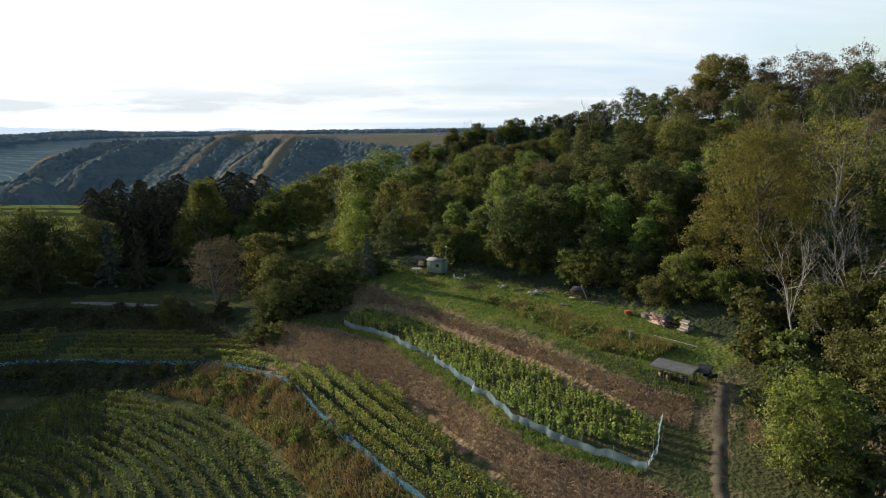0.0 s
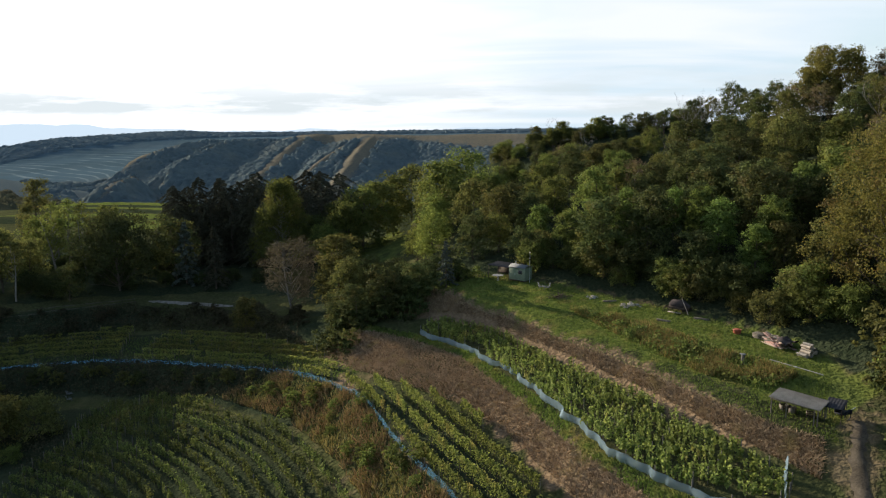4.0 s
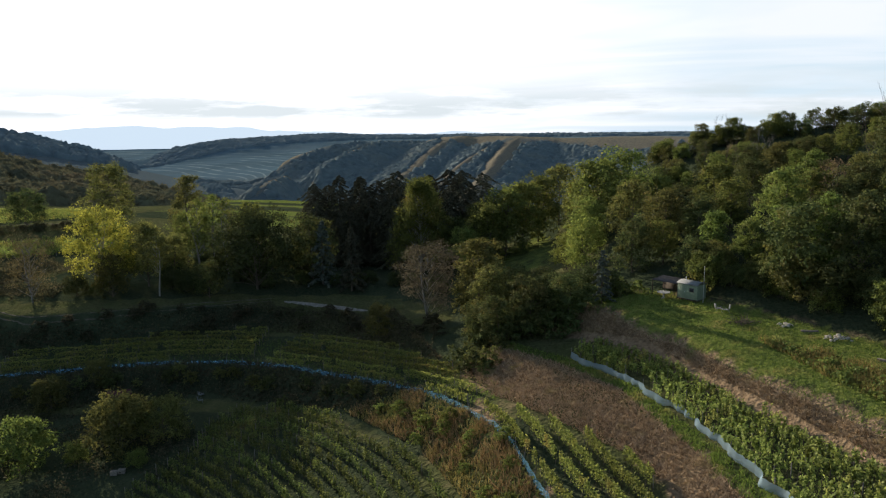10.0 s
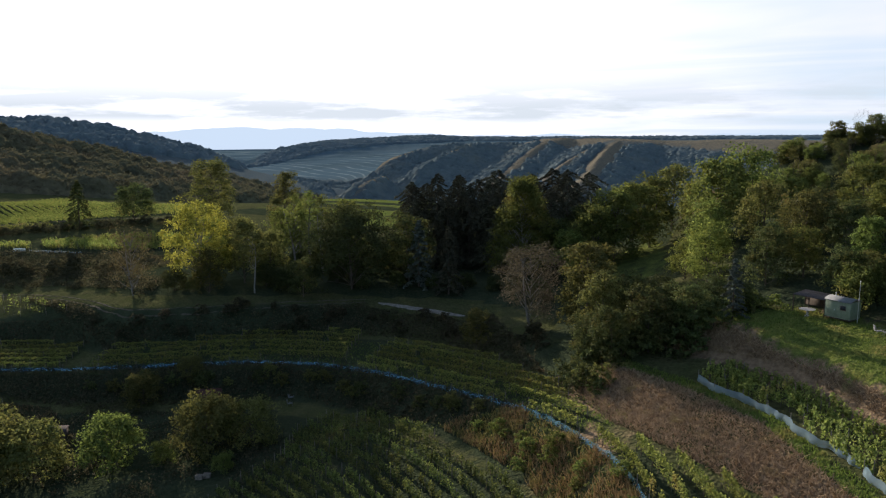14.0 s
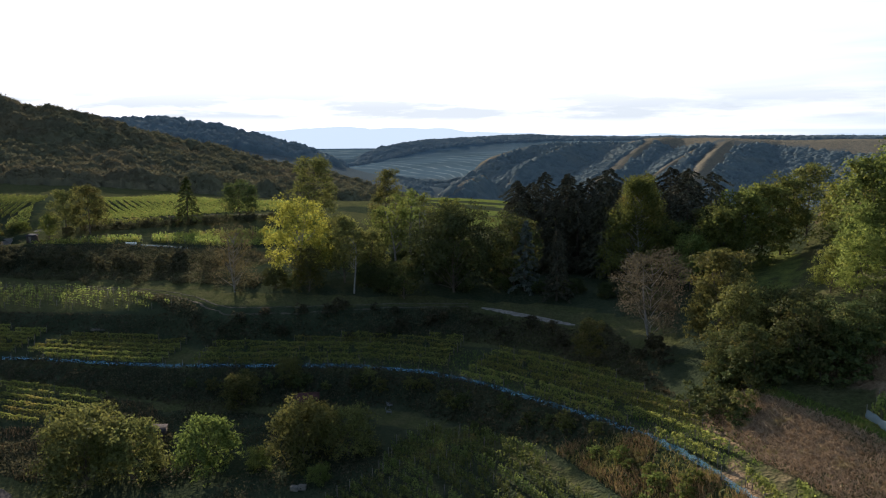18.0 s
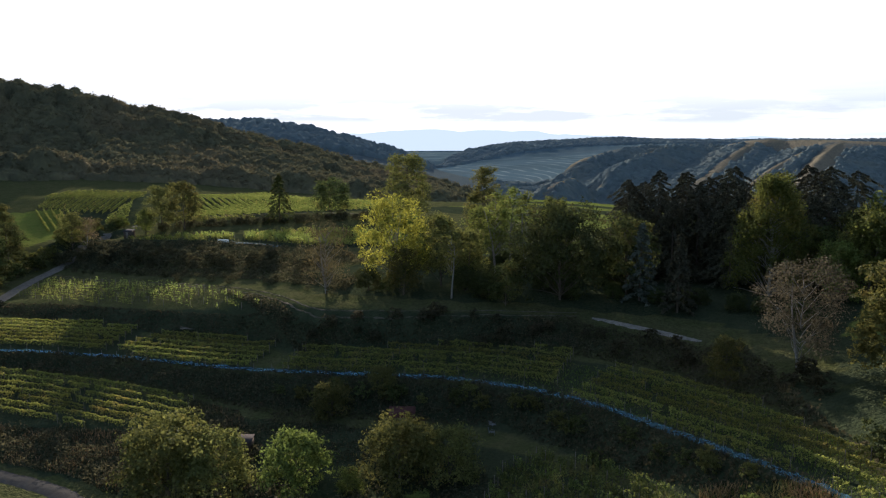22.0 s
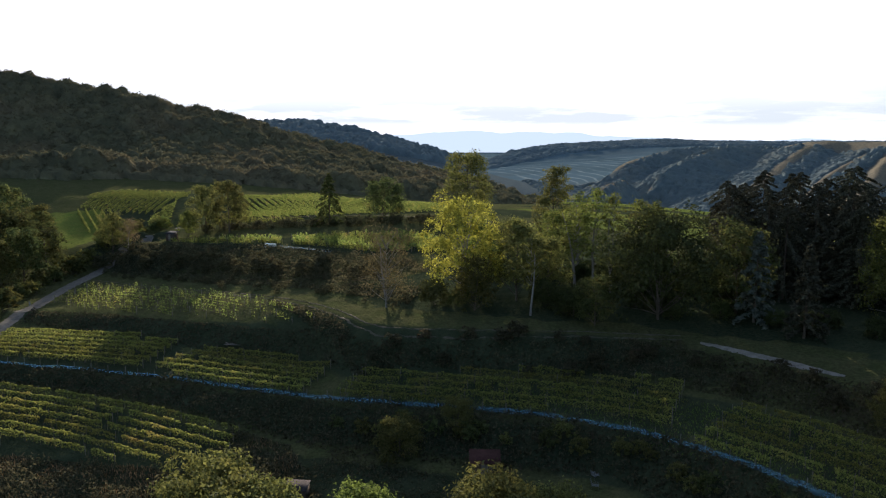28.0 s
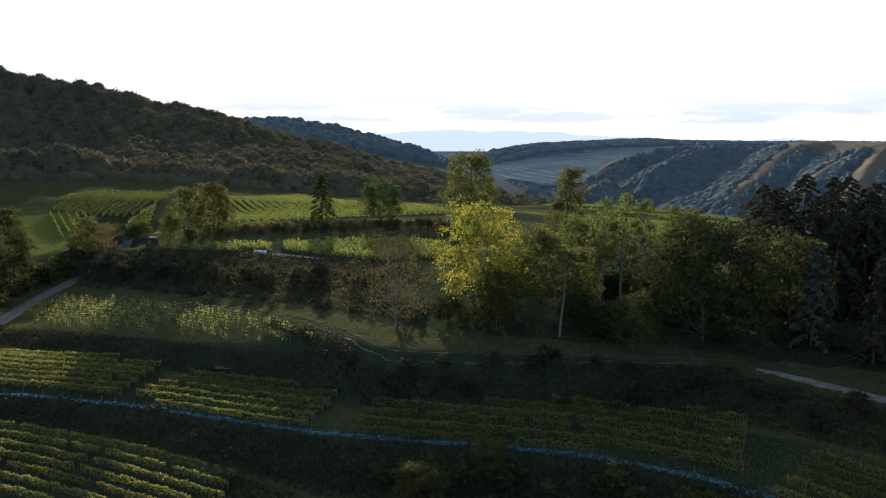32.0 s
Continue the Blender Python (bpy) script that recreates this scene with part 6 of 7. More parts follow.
# ---- trees beside the path, close to the terraces ----
plant("beech_tree", broadleaf("beech", LEAF_BEECH, 111, 20.5, 20, 36000, 0.125, 0.04, None, 0.02, 60, 0.35, (0.06, 0.12), 0.022), 38.7, 89, 0.97, "tall spreading yellow-brown autumn tree beside the path")
plant("beech_tree", broadleaf("beech_b", LEAF_BEECH, 112, 19, 14, 7000, 0.16, 0.35, BIRCH_BARK, 0.1, 36, 0.2, (0.08, 0.16), 0.03), 49, 92, 0.95, "tall tree with yellowing and bare twigs")
for x, y, s, k in ((46, 83, 1.35, 1), (52, 98, 1.5, 1), (58, 104, 1.4, 0), (50, 108, 1.35, 1), (63, 116, 1.5, 1), (56, 122, 1.4, 1), (70, 128, 1.5, 0), (43, 79, 1.1, 1)):
    plant("bare_tree", BARE[k], x, y, s, "leafless grey twiggy tree beside the autumn beech", "tree", "bare trees beside the path", ("trunk", "branchwork"))
plant("dead_tree", DEAD[0], 36.6, 74.0, 0.92, "leafless tree with pale white branches", "tree", "", ("trunk", "branchwork"))
plant("dead_tree", DEAD[1], 41.5, 74, 0.85, "leafless tree with pale white branches", "tree", "", ("trunk", "branchwork"))
plant("lime_tree", broadleaf("lime", LEAF_LIME, 113, 9.5, 10.5, 12000, 0.14, 0, None, 0.03, 34, 0.3, (0.09, 0.16), 0.028), 28.6, 54.2, 0.9, "full bright green tree beside the earth path")
plant("thorn_bush", broadleaf("thorn", LEAF_BROWN, 114, 7, 8, 2200, 0.16, 0.2, None, 0.05, 14), 33, 46, 0.9, "brownish twiggy bush beside the path", "bush")
plant("summit_tree", broadleaf("summit", LEAF_AUTUMN, 115, 17, 21, 22000, 0.25, 0.0, None, 0.03, 50, 0.1, (0.07, 0.13), 0.024), 70, 190, 0.9, "great round yellow-brown tree on the crest")
for x, y, s, k in ((80, 186, 1.25, 0), (86, 182, 1.3, 1), (92, 184, 1.2, 0), (84, 176, 1.1, 1), (76, 178, 1.0, 0), (97, 178, 1.25, 1)):
    plant("brown_tree", BROWNS[k], x, y, s, "half-bare brownish tree on the crest", "tree", "trees on the crest", ("trunk", "crown"), 0.4)
for x, y, s in ((112, 160, 0.9), (118, 165, 1.05), (124, 158, 1.1), (106, 168, 0.8), (130, 166, 1.1)):
    plant("fir_tree", SPRUCE_DARK, x, y, 1.4 * s, "dark fir on the crest of the hill", "tree", "firs on the crest", ("trunk", "crown"))
plant("bare_tree", bare_tree("ridge", 99, 7, 6.5, BARK, 4), 7.6, 211, 0.85, "leafless tree on the ridge", "tree", "", ("trunk", "branchwork"))

# ---- far woods ----
def canopy(name, poly, gap, tall, step, label, seed, mat, leaves=0.0, leaf=0.8, keep=None):
    """A distant closed wood: one uneven roof of rounded crowns over the ground, ragged at its edge, with leaf sprays on it."""
    r = np.random.default_rng(seed)
    p = np.array(poly, float)
    lo, hi = p.min(0) - 2 * gap, p.max(0) + 2 * gap
    xs, ys = np.arange(lo[0], hi[0], step), np.arange(lo[1], hi[1], step)
    nx, ny = len(xs), len(ys)
    x, y = np.meshgrid(xs, ys, indexing="ij")
    x, y = x + r.uniform(-0.3, 0.3, x.shape) * step, y + r.uniform(-0.3, 0.3, x.shape) * step
    # one crown in each cell, its middle, width and top left to chance
    cx, cy = int((hi[0] - lo[0]) / gap) + 3, int((hi[1] - lo[1]) / gap) + 3
    sx = lo[0] + (np.arange(cx)[:, None] + r.uniform(0.05, 0.95, (cx, cy))) * gap
    sy = lo[1] + (np.arange(cy)[None, :] + r.uniform(0.05, 0.95, (cx, cy))) * gap
    wide = gap * r.uniform(0.5, 0.88, (cx, cy))
    drift = np.array([[noise.noise((i * gap * 0.018, j * gap * 0.018, seed)) for j in range(cy)] for i in range(cx)])
    top = tall * np.clip(r.uniform(0.55, 1.15, (cx, cy)) + 0.5 * drift, 0.3, 1.3)
    grows = inside(poly, sx.ravel(), sy.ravel())
    if keep is not None:
        grows &= keep(np.c_[sx.ravel(), sy.ravel()])
    top = np.where(grows.reshape(cx, cy), top, -1.0)
    ci, cj = ((x - lo[0]) / gap).astype(int), ((y - lo[1]) / gap).astype(int)
    z = np.full(x.shape, -1.0)
    for a in (-2, -1, 0, 1, 2):
        for b in (-2, -1, 0, 1, 2):
            i, j = np.clip(ci + a, 0, cx - 1), np.clip(cj + b, 0, cy - 1)
            d = np.hypot(x - sx[i, j], y - sy[i, j]) / wide[i, j]
            z = np.maximum(z, np.where((d < 1) & (top[i, j] > 0), top[i, j] * (0.12 + 0.88 * np.sqrt(np.clip(1 - d * d, 0, 1))), -1.0))
    z += r.normal(size=z.shape) * 0.07 * tall * (z > 0)
    g = height(x.ravel(), y.ravel()).reshape(x.shape)
    v = np.stack([x, y, g + z], -1).reshape(-1, 3)
    i, j = np.meshgrid(np.arange(nx - 1), np.arange(ny - 1), indexing="ij")
    f = np.stack([i * ny + j, (i + 1) * ny + j, (i + 1) * ny + j + 1, i * ny + j + 1], -1).reshape(-1, 4)
    f = f[(z.ravel()[f] > 0).any(1)]
    used, back_to = np.unique(f, return_inverse=True)
    v, f = v[used], back_to.reshape(-1, 4)
    bodies = len(f)
    if leaves:
        q = v[f].mean(1)
        up = np.cross(v[f[:, 2]] - v[f[:, 0]], v[f[:, 3]] - v[f[:, 1]])
        up /= np.linalg.norm(up, axis=1, keepdims=True) + 1e-9
        pick = r.integers(0, bodies, int(bodies * leaves))
        on = q[pick] + r.normal(size=(len(pick), 3)) * 0.35 * step + up[pick] * 0.3 * leaf
        v, f = gather([(v, f), cards(on, leaf, r, up[pick], 0.8, 0.8)])
    ob = stuff(name, v, f, mat, label, "woodland")
    ob.data.polygons.foreach_set("use_smooth", np.arange(len(f)) < bodies)
    return ob


def off_spurs(q):
    free_of = np.ones(len(q), bool)
    thin = np.random.default_rng(8).uniform(size=len(q))
    free_of &= ~(inside(BARE_TOP, q[:, 0], q[:, 1]) & (thin > 0.005))
    for line, wide in SPURS:
        free_of &= spread_to(line, q[:, 0], q[:, 1]) > wide * (0.75 + 0.7 * thin)
    return free_of


HILL = [(-430, 100), (-372, 182), (-348, 240), (-322, 312), (-306, 392), (-330, 500), (-420, 680), (-560, 760), (-600, 560), (-672, 430), (-740, 330), (-860, 190), (-900, 40)]
canopy("hill_wood", HILL, 11, 10, 2.2, "dense autumn wood covering the near hill", 3, LEAF_FAR, 5.0, 0.85)
canopy("hill_bushes", [(-424, 92), (-364, 176), (-340, 236), (-314, 308), (-298, 388), (-322, 496), (-330, 500), (-307, 392), (-323, 312), (-349, 240), (-373, 182), (-431, 98)], 4.0, 3.0, 1.3, "low bushes along the foot of the wooded hill", 13, LEAF_FAR, 1.5, 0.5)
canopy("hillside_wood", [(-560, 930), (-490, 760), (-430, 705), (-300, 740), (-150, 715), (60, 620), (330, 640), (330, 1060), (-60, 1104), (-300, 1106), (-420, 1150), (-500, 1130)], 5.4, 4.4, 1.8, "dark wood in the folds of the bare hills", 6, LEAF_HAZY_SCRUB, keep=off_spurs)
canopy("hillside_wood", [(-640, 1340), (-670, 1180), (-690, 1060), (-580, 1000), (-510, 1060), (-480, 1200), (-470, 1290), (-560, 1350)], 6.0, 4.8, 2.0, "dark wood on the flank of the middle hill", 9, LEAF_HAZY_SCRUB, keep=off_spurs)
canopy("valley_wood", [(-600, 900), (-500, 700), (-330, 560), (-200, 470), (-120, 560), (-200, 640), (-430, 690), (-500, 770), (-580, 930), (-700, 1050), (-760, 1300), (-900, 1350), (-820, 1150)], 7.5, 6.0, 2.4, "dark trees along the valley floor", 14, LEAF_HAZY_SCRUB)
canopy("ridge_wood", [(q[0] + 110, q[1] - 220) for q in PLATEAU[1:]] + [(q[0] - 30, q[1] + 50) for q in PLATEAU[:0:-1]], 12, 7, 4.5, "dark wood along the far ridge", 10, LEAF_HAZY_RIDGE)
canopy("second_wood", [(-900, 1120), (-840, 1020), (-940, 860), (-1120, 720), (-1400, 560), (-1560, 640), (-1310, 930), (-1180, 1020), (-1020, 1070)], 11, 11, 3.2, "dark wood on the second hill", 4, LEAF_HAZY_RIDGE)
# ---- far mountains: pale blue range in the haze ----
def mountains():
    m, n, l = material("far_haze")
    # even glow on the backdrop imitates the haze before the mountains
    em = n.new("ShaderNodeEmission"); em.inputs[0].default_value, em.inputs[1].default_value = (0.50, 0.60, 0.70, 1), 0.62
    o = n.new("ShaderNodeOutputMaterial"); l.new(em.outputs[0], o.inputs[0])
    a = np.radians(np.linspace(-20, 75, 190))
    z = np.array([52 + 26 * noise.fractal((t * 6.0, 1.7, 0), 0.7, 2.0, 5) for t in a])
    z = z + 34 * np.exp(-((np.degrees(a) - 37) / 11) ** 2) - 26
    r = 4500
    top = np.stack([-np.sin(a) * r, np.cos(a) * r, z], 1)
    low = top.copy(); low[:, 2] = -160
    k = len(a)
    j = np.arange(k - 1)
    f = np.stack([j, j + 1, k + j + 1, k + j], 1)
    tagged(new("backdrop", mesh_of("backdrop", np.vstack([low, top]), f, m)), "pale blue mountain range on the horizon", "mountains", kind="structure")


mountains()
# ---- small built things ----
def solid(name, pieces, mat, parent, at=(0, 0, 0), label="", bevel=0.0):
    """A part made of one or more joined boxes or tubes, with softened edges."""
    v, f = gather(pieces)
    me = mesh_of(name, v, f, mat)
    if bevel:
        bm = bmesh.new()
        bm.from_mesh(me)
        bmesh.ops.remove_doubles(bm, verts=bm.verts, dist=0.0005)
        bmesh.ops.bevel(bm, geom=bm.edges[:], offset=bevel, segments=2, affect="EDGES", profile=0.5)
        bm.to_mesh(me)
        bm.free()
    ob = part(name, me, parent, label)
    ob.location = at
    return ob


def ribbed_sheet(width, depth, ribs, rise, mat, name, thick=0.03):
    """Corrugated sheet, width along x, depth along y."""
    n = ribs * 4 + 1
    x = np.linspace(0, width, n)
    z = 0.016 * np.sin(np.arange(n) * math.pi / 2)
    rows = []
    for y, lift in ((0, 0), (depth, rise)):
        for t in (0, thick):
            rows.append(np.stack([x, np.full(n, y), z + lift + t], 1))
    v = np.vstack(rows)
    j = np.arange(n - 1)
    q = []
    for a, b in ((1, 3), (2, 0), (0, 1), (3, 2)):
        q.append(np.stack([a * n + j, a * n + j + 1, b * n + j + 1, b * n + j], 1))
    q.append(np.array([[0, n, 3 * n, 2 * n], [n - 1, 3 * n - 1, 4 * n - 1, 2 * n - 1]]))
    return mesh_of(name, v, np.vstack(q), mat)


def stand(name, label, category, x, y, turn=0.0, size=1.0, group="", sink=0.03):
    return thing(name, label, category, (x, y, float(height(x, y)) - sink), radians(turn), size, group)


# garden caravan hut with its lean-to
hut = stand("garden_hut", "pale green wooden hut with a grey curved roof", "hut", -2.7, 118.2, -36)
for x0, x1, y0, y1, n in ((0, 2.9, 0, 0.06, "front_wall"), (0, 2.9, 1.84, 1.9, "back_wall"), (0, 0.06, 0.06, 1.84, "side_wall"), (2.84, 2.9, 0.06, 1.84, "side_wall")):
    solid(n, [box(x0, x1, y0, y1, 0.35, 2.25)], PAINT_GREEN, hut, bevel=0.01)
for k in range(9):
    solid("batten", [box(0.3 + 0.3 * k, 0.33 + 0.3 * k, -0.02, 0.0, 0.38, 2.2)], PAINT_GREEN, hut)
arc = np.linspace(-1.1, 1.1, 9)
prof = np.c_[0.95 + 1.08 * arc / 1.1, 2.22 + 0.32 * (1 - (arc / 1.1) ** 2)]
rv = np.vstack([np.c_[np.full(9, x), prof[:, 0], prof[:, 1] + dz] for x in (-0.1, 3.0) for dz in (0, 0.05)])
j = np.arange(8)
rf = np.vstack([np.stack([a + j, a + j + 1, b + j + 1, b + j], 1) for a, b in ((0, 18), (27, 9), (9, 0), (18, 27))])
part("roof", mesh_of("hut_roof", rv, rf, SHEET_GREY), hut, "grey curved sheet roof")
hut_door = solid("door", [box(0.5, 1.25, -0.05, -0.02, 0.45, 2.1)], PAINT_GREEN, hut, bevel=0.01)
solid("handle", [box(1.12, 1.16, -0.09, -0.05, 1.15, 1.3)], STEEL, hut_door, label="small steel door handle")
hut_window = solid("window", [box(1.75, 2.45, -0.05, -0.02, 1.3, 1.85)], WOOD_POST, hut, label="small wooden window frame")
solid("pane", [box(1.81, 2.39, -0.056, -0.05, 1.36, 1.79)], SHEET_DARK, hut_window)
solid("chimney", [tube(np.array([[0.55, 1.0, 2.4], [0.55, 1.0, 3.0]]), [0.07, 0.07], 10)], STEEL, hut)
solid("floor_frame", [box(-0.02, 2.92, -0.02, 1.92, 0.22, 0.35)], WOOD_DARK, hut)
for x in (0.5, 2.4):
    for y in (0.2, 1.7):
        solid("wheel", [tube(np.array([[x, y - 0.09, 0.25], [x, y + 0.09, 0.25]]), [0.28, 0.28], 14)], SHEET_DARK, hut)
lean = stand("lean_to", "open lean-to with a flat dark roof beside the hut", "lean-to", -6.0, 120.6, -34)
part("roof", ribbed_sheet(4.0, 2.6, 14, 0.25, SHEET_DARK, "lean_to_roof"), lean).location = (0, 0, 2.05)
for x in (0.1, 2.0, 3.9):
    for y in (0.1, 2.5):
        solid("post", [box(x - 0.05, x + 0.05, y - 0.05, y + 0.05, -0.2, 2.06 + 0.08 * y)], WOOD_DARK, lean, bevel=0.008)
solid("back_wall", [box(0, 4.0, 2.52, 2.56, 0, 2.25)], WOOD_DARK, lean)
table = stand("garden_table", "white round garden table under the lean-to", "table", -4.4, 118.9, -30)
solid("tabletop", [tube(np.array([[0, 0, 0.78], [0, 0, 0.84]]), [0.85, 0.85], 20), tube(np.array([[0, 0, 0.84], [0, 0, 0.845]]), [0.85, 0.01], 20), tube(np.array([[0, 0, 0.775], [0, 0, 0.78]]), [0.01, 0.85], 20)], WHITE_PAINT, table)
solid("pedestal", [tube(np.array([[0, 0, 0], [0, 0, 0.15], [0, 0, 0.78]]), [0.3, 0.12, 0.1], 12)], WHITE_PAINT, table)
pole = stand("flagpole", "thin pale flagpole in front of the hut", "pole", 0.4, 116.6)
solid("shaft", [tube(np.array([[0, 0, -0.3], [0, 0, 4.6]]), [0.04, 0.025], 10)], STEEL, pole)
solid("cap", [tube(np.array([[0, 0, 4.6], [0, 0, 4.7]]), [0.06, 0.03], 10)], STEEL, pole)
lounger = stand("garden_chair", "pale grey garden chair on the lawn", "chair", 2.0, 113.0, 20, 1.0)
for k in range(6):
    solid("slat", [box(-0.28 + 0.13 * k, -0.19 + 0.13 * k, -0.27, 0.27, 0.40, 0.425)], SHEET_GREY, lounger)
for k in range(5):
    solid("back_slat", [box(-0.345 - 0.02 * k, -0.325 - 0.02 * k, -0.25, 0.25, 0.50 + 0.11 * k, 0.57 + 0.11 * k)], SHEET_GREY, lounger)
for y in (-0.28, 0.28):
    solid("frame_tube", [tube(np.array([[0.5, y, 0.0], [0.44, y, 0.40], [-0.25, y, 0.40], [-0.43, y, 1.05]]), np.full(4, 0.018), 6)], SHEET_GREY, lounger)
    solid("leg", [tube(np.array([[-0.36, y, 0.0], [-0.2, y, 0.40], [0.1, y, 0.64], [0.36, y, 0.64], [0.44, y, 0.40]]), np.full(5, 0.018), 6)], SHEET_GREY, lounger)
copy_thing(lounger, pose(2.9, 112.5, float(height(2.9, 112.5)) - 0.03, 0, 0, 190))

# shelter with a sheet roof at the head of the path
shelter = stand("shelter", "open timber shelter with a grey corrugated roof", "shelter", 21.3, 72.7, -40)
part("roof", ribbed_sheet(4.3, 2.4, 26, 0.22, SHEET_BROWN, "shelter_roof"), shelter)
shelter.children[0].location, shelter.children[0].rotation_euler = (-0.2, -0.2, 1.52), (0, 0.035, 0)
for x in (0.0, 1.3, 3.6, 3.9):
    for y, h in ((0.0, 1.50 - 0.035 * x), (2.0, 1.68 - 0.035 * x)):
        solid("post", [tube(np.array([[x, y, -0.3], [x, y, h]]), [0.06, 0.05], 8)], WOOD_POST, shelter)
for y, h in ((0.0, 1.38), (2.0, 1.56)):
    solid("beam", [box(-0.1, 4.0, y - 0.05, y + 0.05, h - 0.08, h + 0.04)], WOOD_POST, shelter, bevel=0.008)
awning = stand("awning", "dark sheet awning leaning beside the shelter", "awning", 25.1, 71.2, -34)
part("sheet", ribbed_sheet(1.5, 1.9, 6, 0.3, SHEET_DARK, "awning_sheet"), awning).location = (0, 0, 1.35)
for x, y, h in ((0.1, 0.1, 1.36), (1.4, 0.1, 1.36), (0.1, 1.8, 1.62), (1.4, 1.8, 1.62)):
    solid("post", [tube(np.array([[x, y, -0.2], [x, y, h]]), [0.04, 0.04], 8)], WOOD_DARK, awning)
cart = stand("hand_cart", "dark two-wheeled cart parked beside the shelter", "cart", 27.0, 71.8, 25)
solid("tray", [box(-0.6, 0.6, -0.4, 0.4, 0.45, 0.52), box(-0.6, 0.6, -0.4, -0.36, 0.52, 0.85), box(-0.6, 0.6, 0.36, 0.4, 0.52, 0.85)], SHEET_DARK, cart)
for y in (-0.5, 0.5):
    solid("wheel", [tube(np.array([[0, y - 0.05, 0.35], [0, y + 0.05, 0.35]]), [0.35, 0.35], 16)], SHEET_DARK, cart)
solid("handle", [tube(np.array([[0.6, 0, 0.5], [1.4, 0, 0.8]]), [0.03, 0.03], 8)], STEEL, cart)
for x, y, t in ((22.4, 73.0, 20), (23.2, 72.4, 60), (24.0, 71.8, -15)):
    crate = stand("crate", "old wooden crate under the shelter", "crate", x, y, t, 1.0, "crates under the shelter")
    for z in (0.02, 0.2, 0.38):
        for a, b in ((-0.02, 0.0), (0.5, 0.52)):
            solid("slat", [box(-0.02, 0.72, a, b, z, z + 0.13)], WOOD_DARK, crate)
    solid("bottom", [box(0, 0.7, 0, 0.5, 0.0, 0.02)], WOOD_DARK, crate)
    for a in (0.0, 0.66):
        solid("end_panel", [box(a, a + 0.03, 0.0, 0.5, 0.02, 0.5)], WOOD_POST, crate)

# timber pile at the wood's edge
pile = stand("timber_pile", "pile of sawn pinkish boards and dark sheeting on the lawn", "timber pile", 27.1, 88.5, -66, 1.0)
r = np.random.default_rng(8)
def plank(x, y, z, length, wide, thick, turn, tilt, mat):
    bd = solid("board", [box(-length / 2, length / 2, -wide / 2, wide / 2, 0, thick)], mat, pile, (x, y, z), bevel=0.012)
    bd.rotation_euler = (0, tilt, turn)
for layer in range(5):
    for k in range(5 - (layer + 1) // 2):
        plank(r.normal() * 0.3 - 0.08 * layer, -0.75 + 0.38 * k + 0.12 * layer, 0.13 * layer, r.uniform(2.0, 3.6), r.uniform(0.18, 0.3), 0.11, r.normal() * 0.12, r.normal() * 0.02, (WOOD_SAWN, WOOD_PINK, WOOD_PINK, WOOD_POST, WOOD_DARK)[int(r.integers(5))])
for k in range(18):
    x, y = r.uniform(-1.3, 1.0), r.uniform(-0.8, 0.7)
    plank(x, y, 0.45 + 0.5 * (1 - abs(y)) * r.uniform(0.5, 1.1), r.uniform(0.7, 2.1), r.uniform(0.12, 0.45), 0.05, r.uniform(-1.5, 1.5), r.uniform(-0.35, 0.35), (WOOD_SAWN, WOOD_PINK, WOOD_SAWN, WOOD_POST)[k % 4])
tv = np.array([(x, y, 1.02 + 0.16 * math.sin(3.1 * x + 1.7 * y) + 0.08 * math.sin(7 * y - 2 * x) - 0.55 * max(0, abs(y) - 0.5)) for x in np.linspace(0.5, 1.75, 9) for y in np.linspace(-0.95, 0.95, 9)])
i, j = np.meshgrid(np.arange(8), np.arange(8), indexing="ij")
tf = np.stack([i * 9 + j, (i + 1) * 9 + j, (i + 1) * 9 + j + 1, i * 9 + j + 1], -1).reshape(-1, 4)
tv2, tf2 = gather([(tv, tf), (tv - [0, 0, 0.02], tf[:, ::-1])])
part("tarpaulin", mesh_of("tarpaulin", tv2, tf2, TARP), pile, "dark crumpled tarpaulin")
logs = stand("log_stack", "round stack of split logs beside the timber", "log stack", 29.0, 85.5, 35, 1.25)
for k in range(46):
    a, b = r.uniform(-0.8, 0.8), r.uniform(0.0, 1.0)
    if abs(a) / 0.85 + b / 1.15 > 1.05:
        continue
    y0 = r.uniform(-0.5, -0.3)
    solid("log", [tube(np.array([[a, y0, b], [a, y0 + 0.9, b]]), [0.12, 0.12], 7), tube(np.array([[a, y0 - 0.002, b], [a, y0, b]]), [0.005, 0.12], 7)], (WOOD_SAWN, BARK_PALE, WOOD_POST)[k % 3], logs)
pallet = stand("pallet_box", "low grey wooden box on the lawn", "box", 25.8, 91.0, -50, 0.72)
for z in (0.05, 0.3, 0.55):
    for a in (-0.62, 0.6):
        solid("slat", [box(-0.9, 0.9, a, a + 0.03, z, z + 0.2)], WOOD_POST, pallet)
solid("lid", [box(-0.95, 0.95, -0.66, 0.66, 0.78, 0.82)], WOOD_POST, pallet, bevel=0.01)
for a in (-0.9, 0.86):
    solid("end_panel", [box(a, a + 0.04, -0.6, 0.6, 0.02, 0.78)], WOOD_POST, pallet)
stump = stand("grey_post", "short grey post standing in the overgrown bed", "post", 21.9, 83.7)
solid("shaft", [tube(np.array([[0, 0, -0.2], [0.02, 0, 0.5], [0.03, 0.01, 1.05]]), [0.22, 0.2, 0.18], 9)], WOOD_POST, stump)
solid("cap", [box(-0.24, 0.26, -0.22, 0.24, 1.05, 1.12)], SHEET_GREY, stump, bevel=0.02)
tub = stand("red_tub", "red plastic tub on the grass", "tub", 23.8, 92.7)
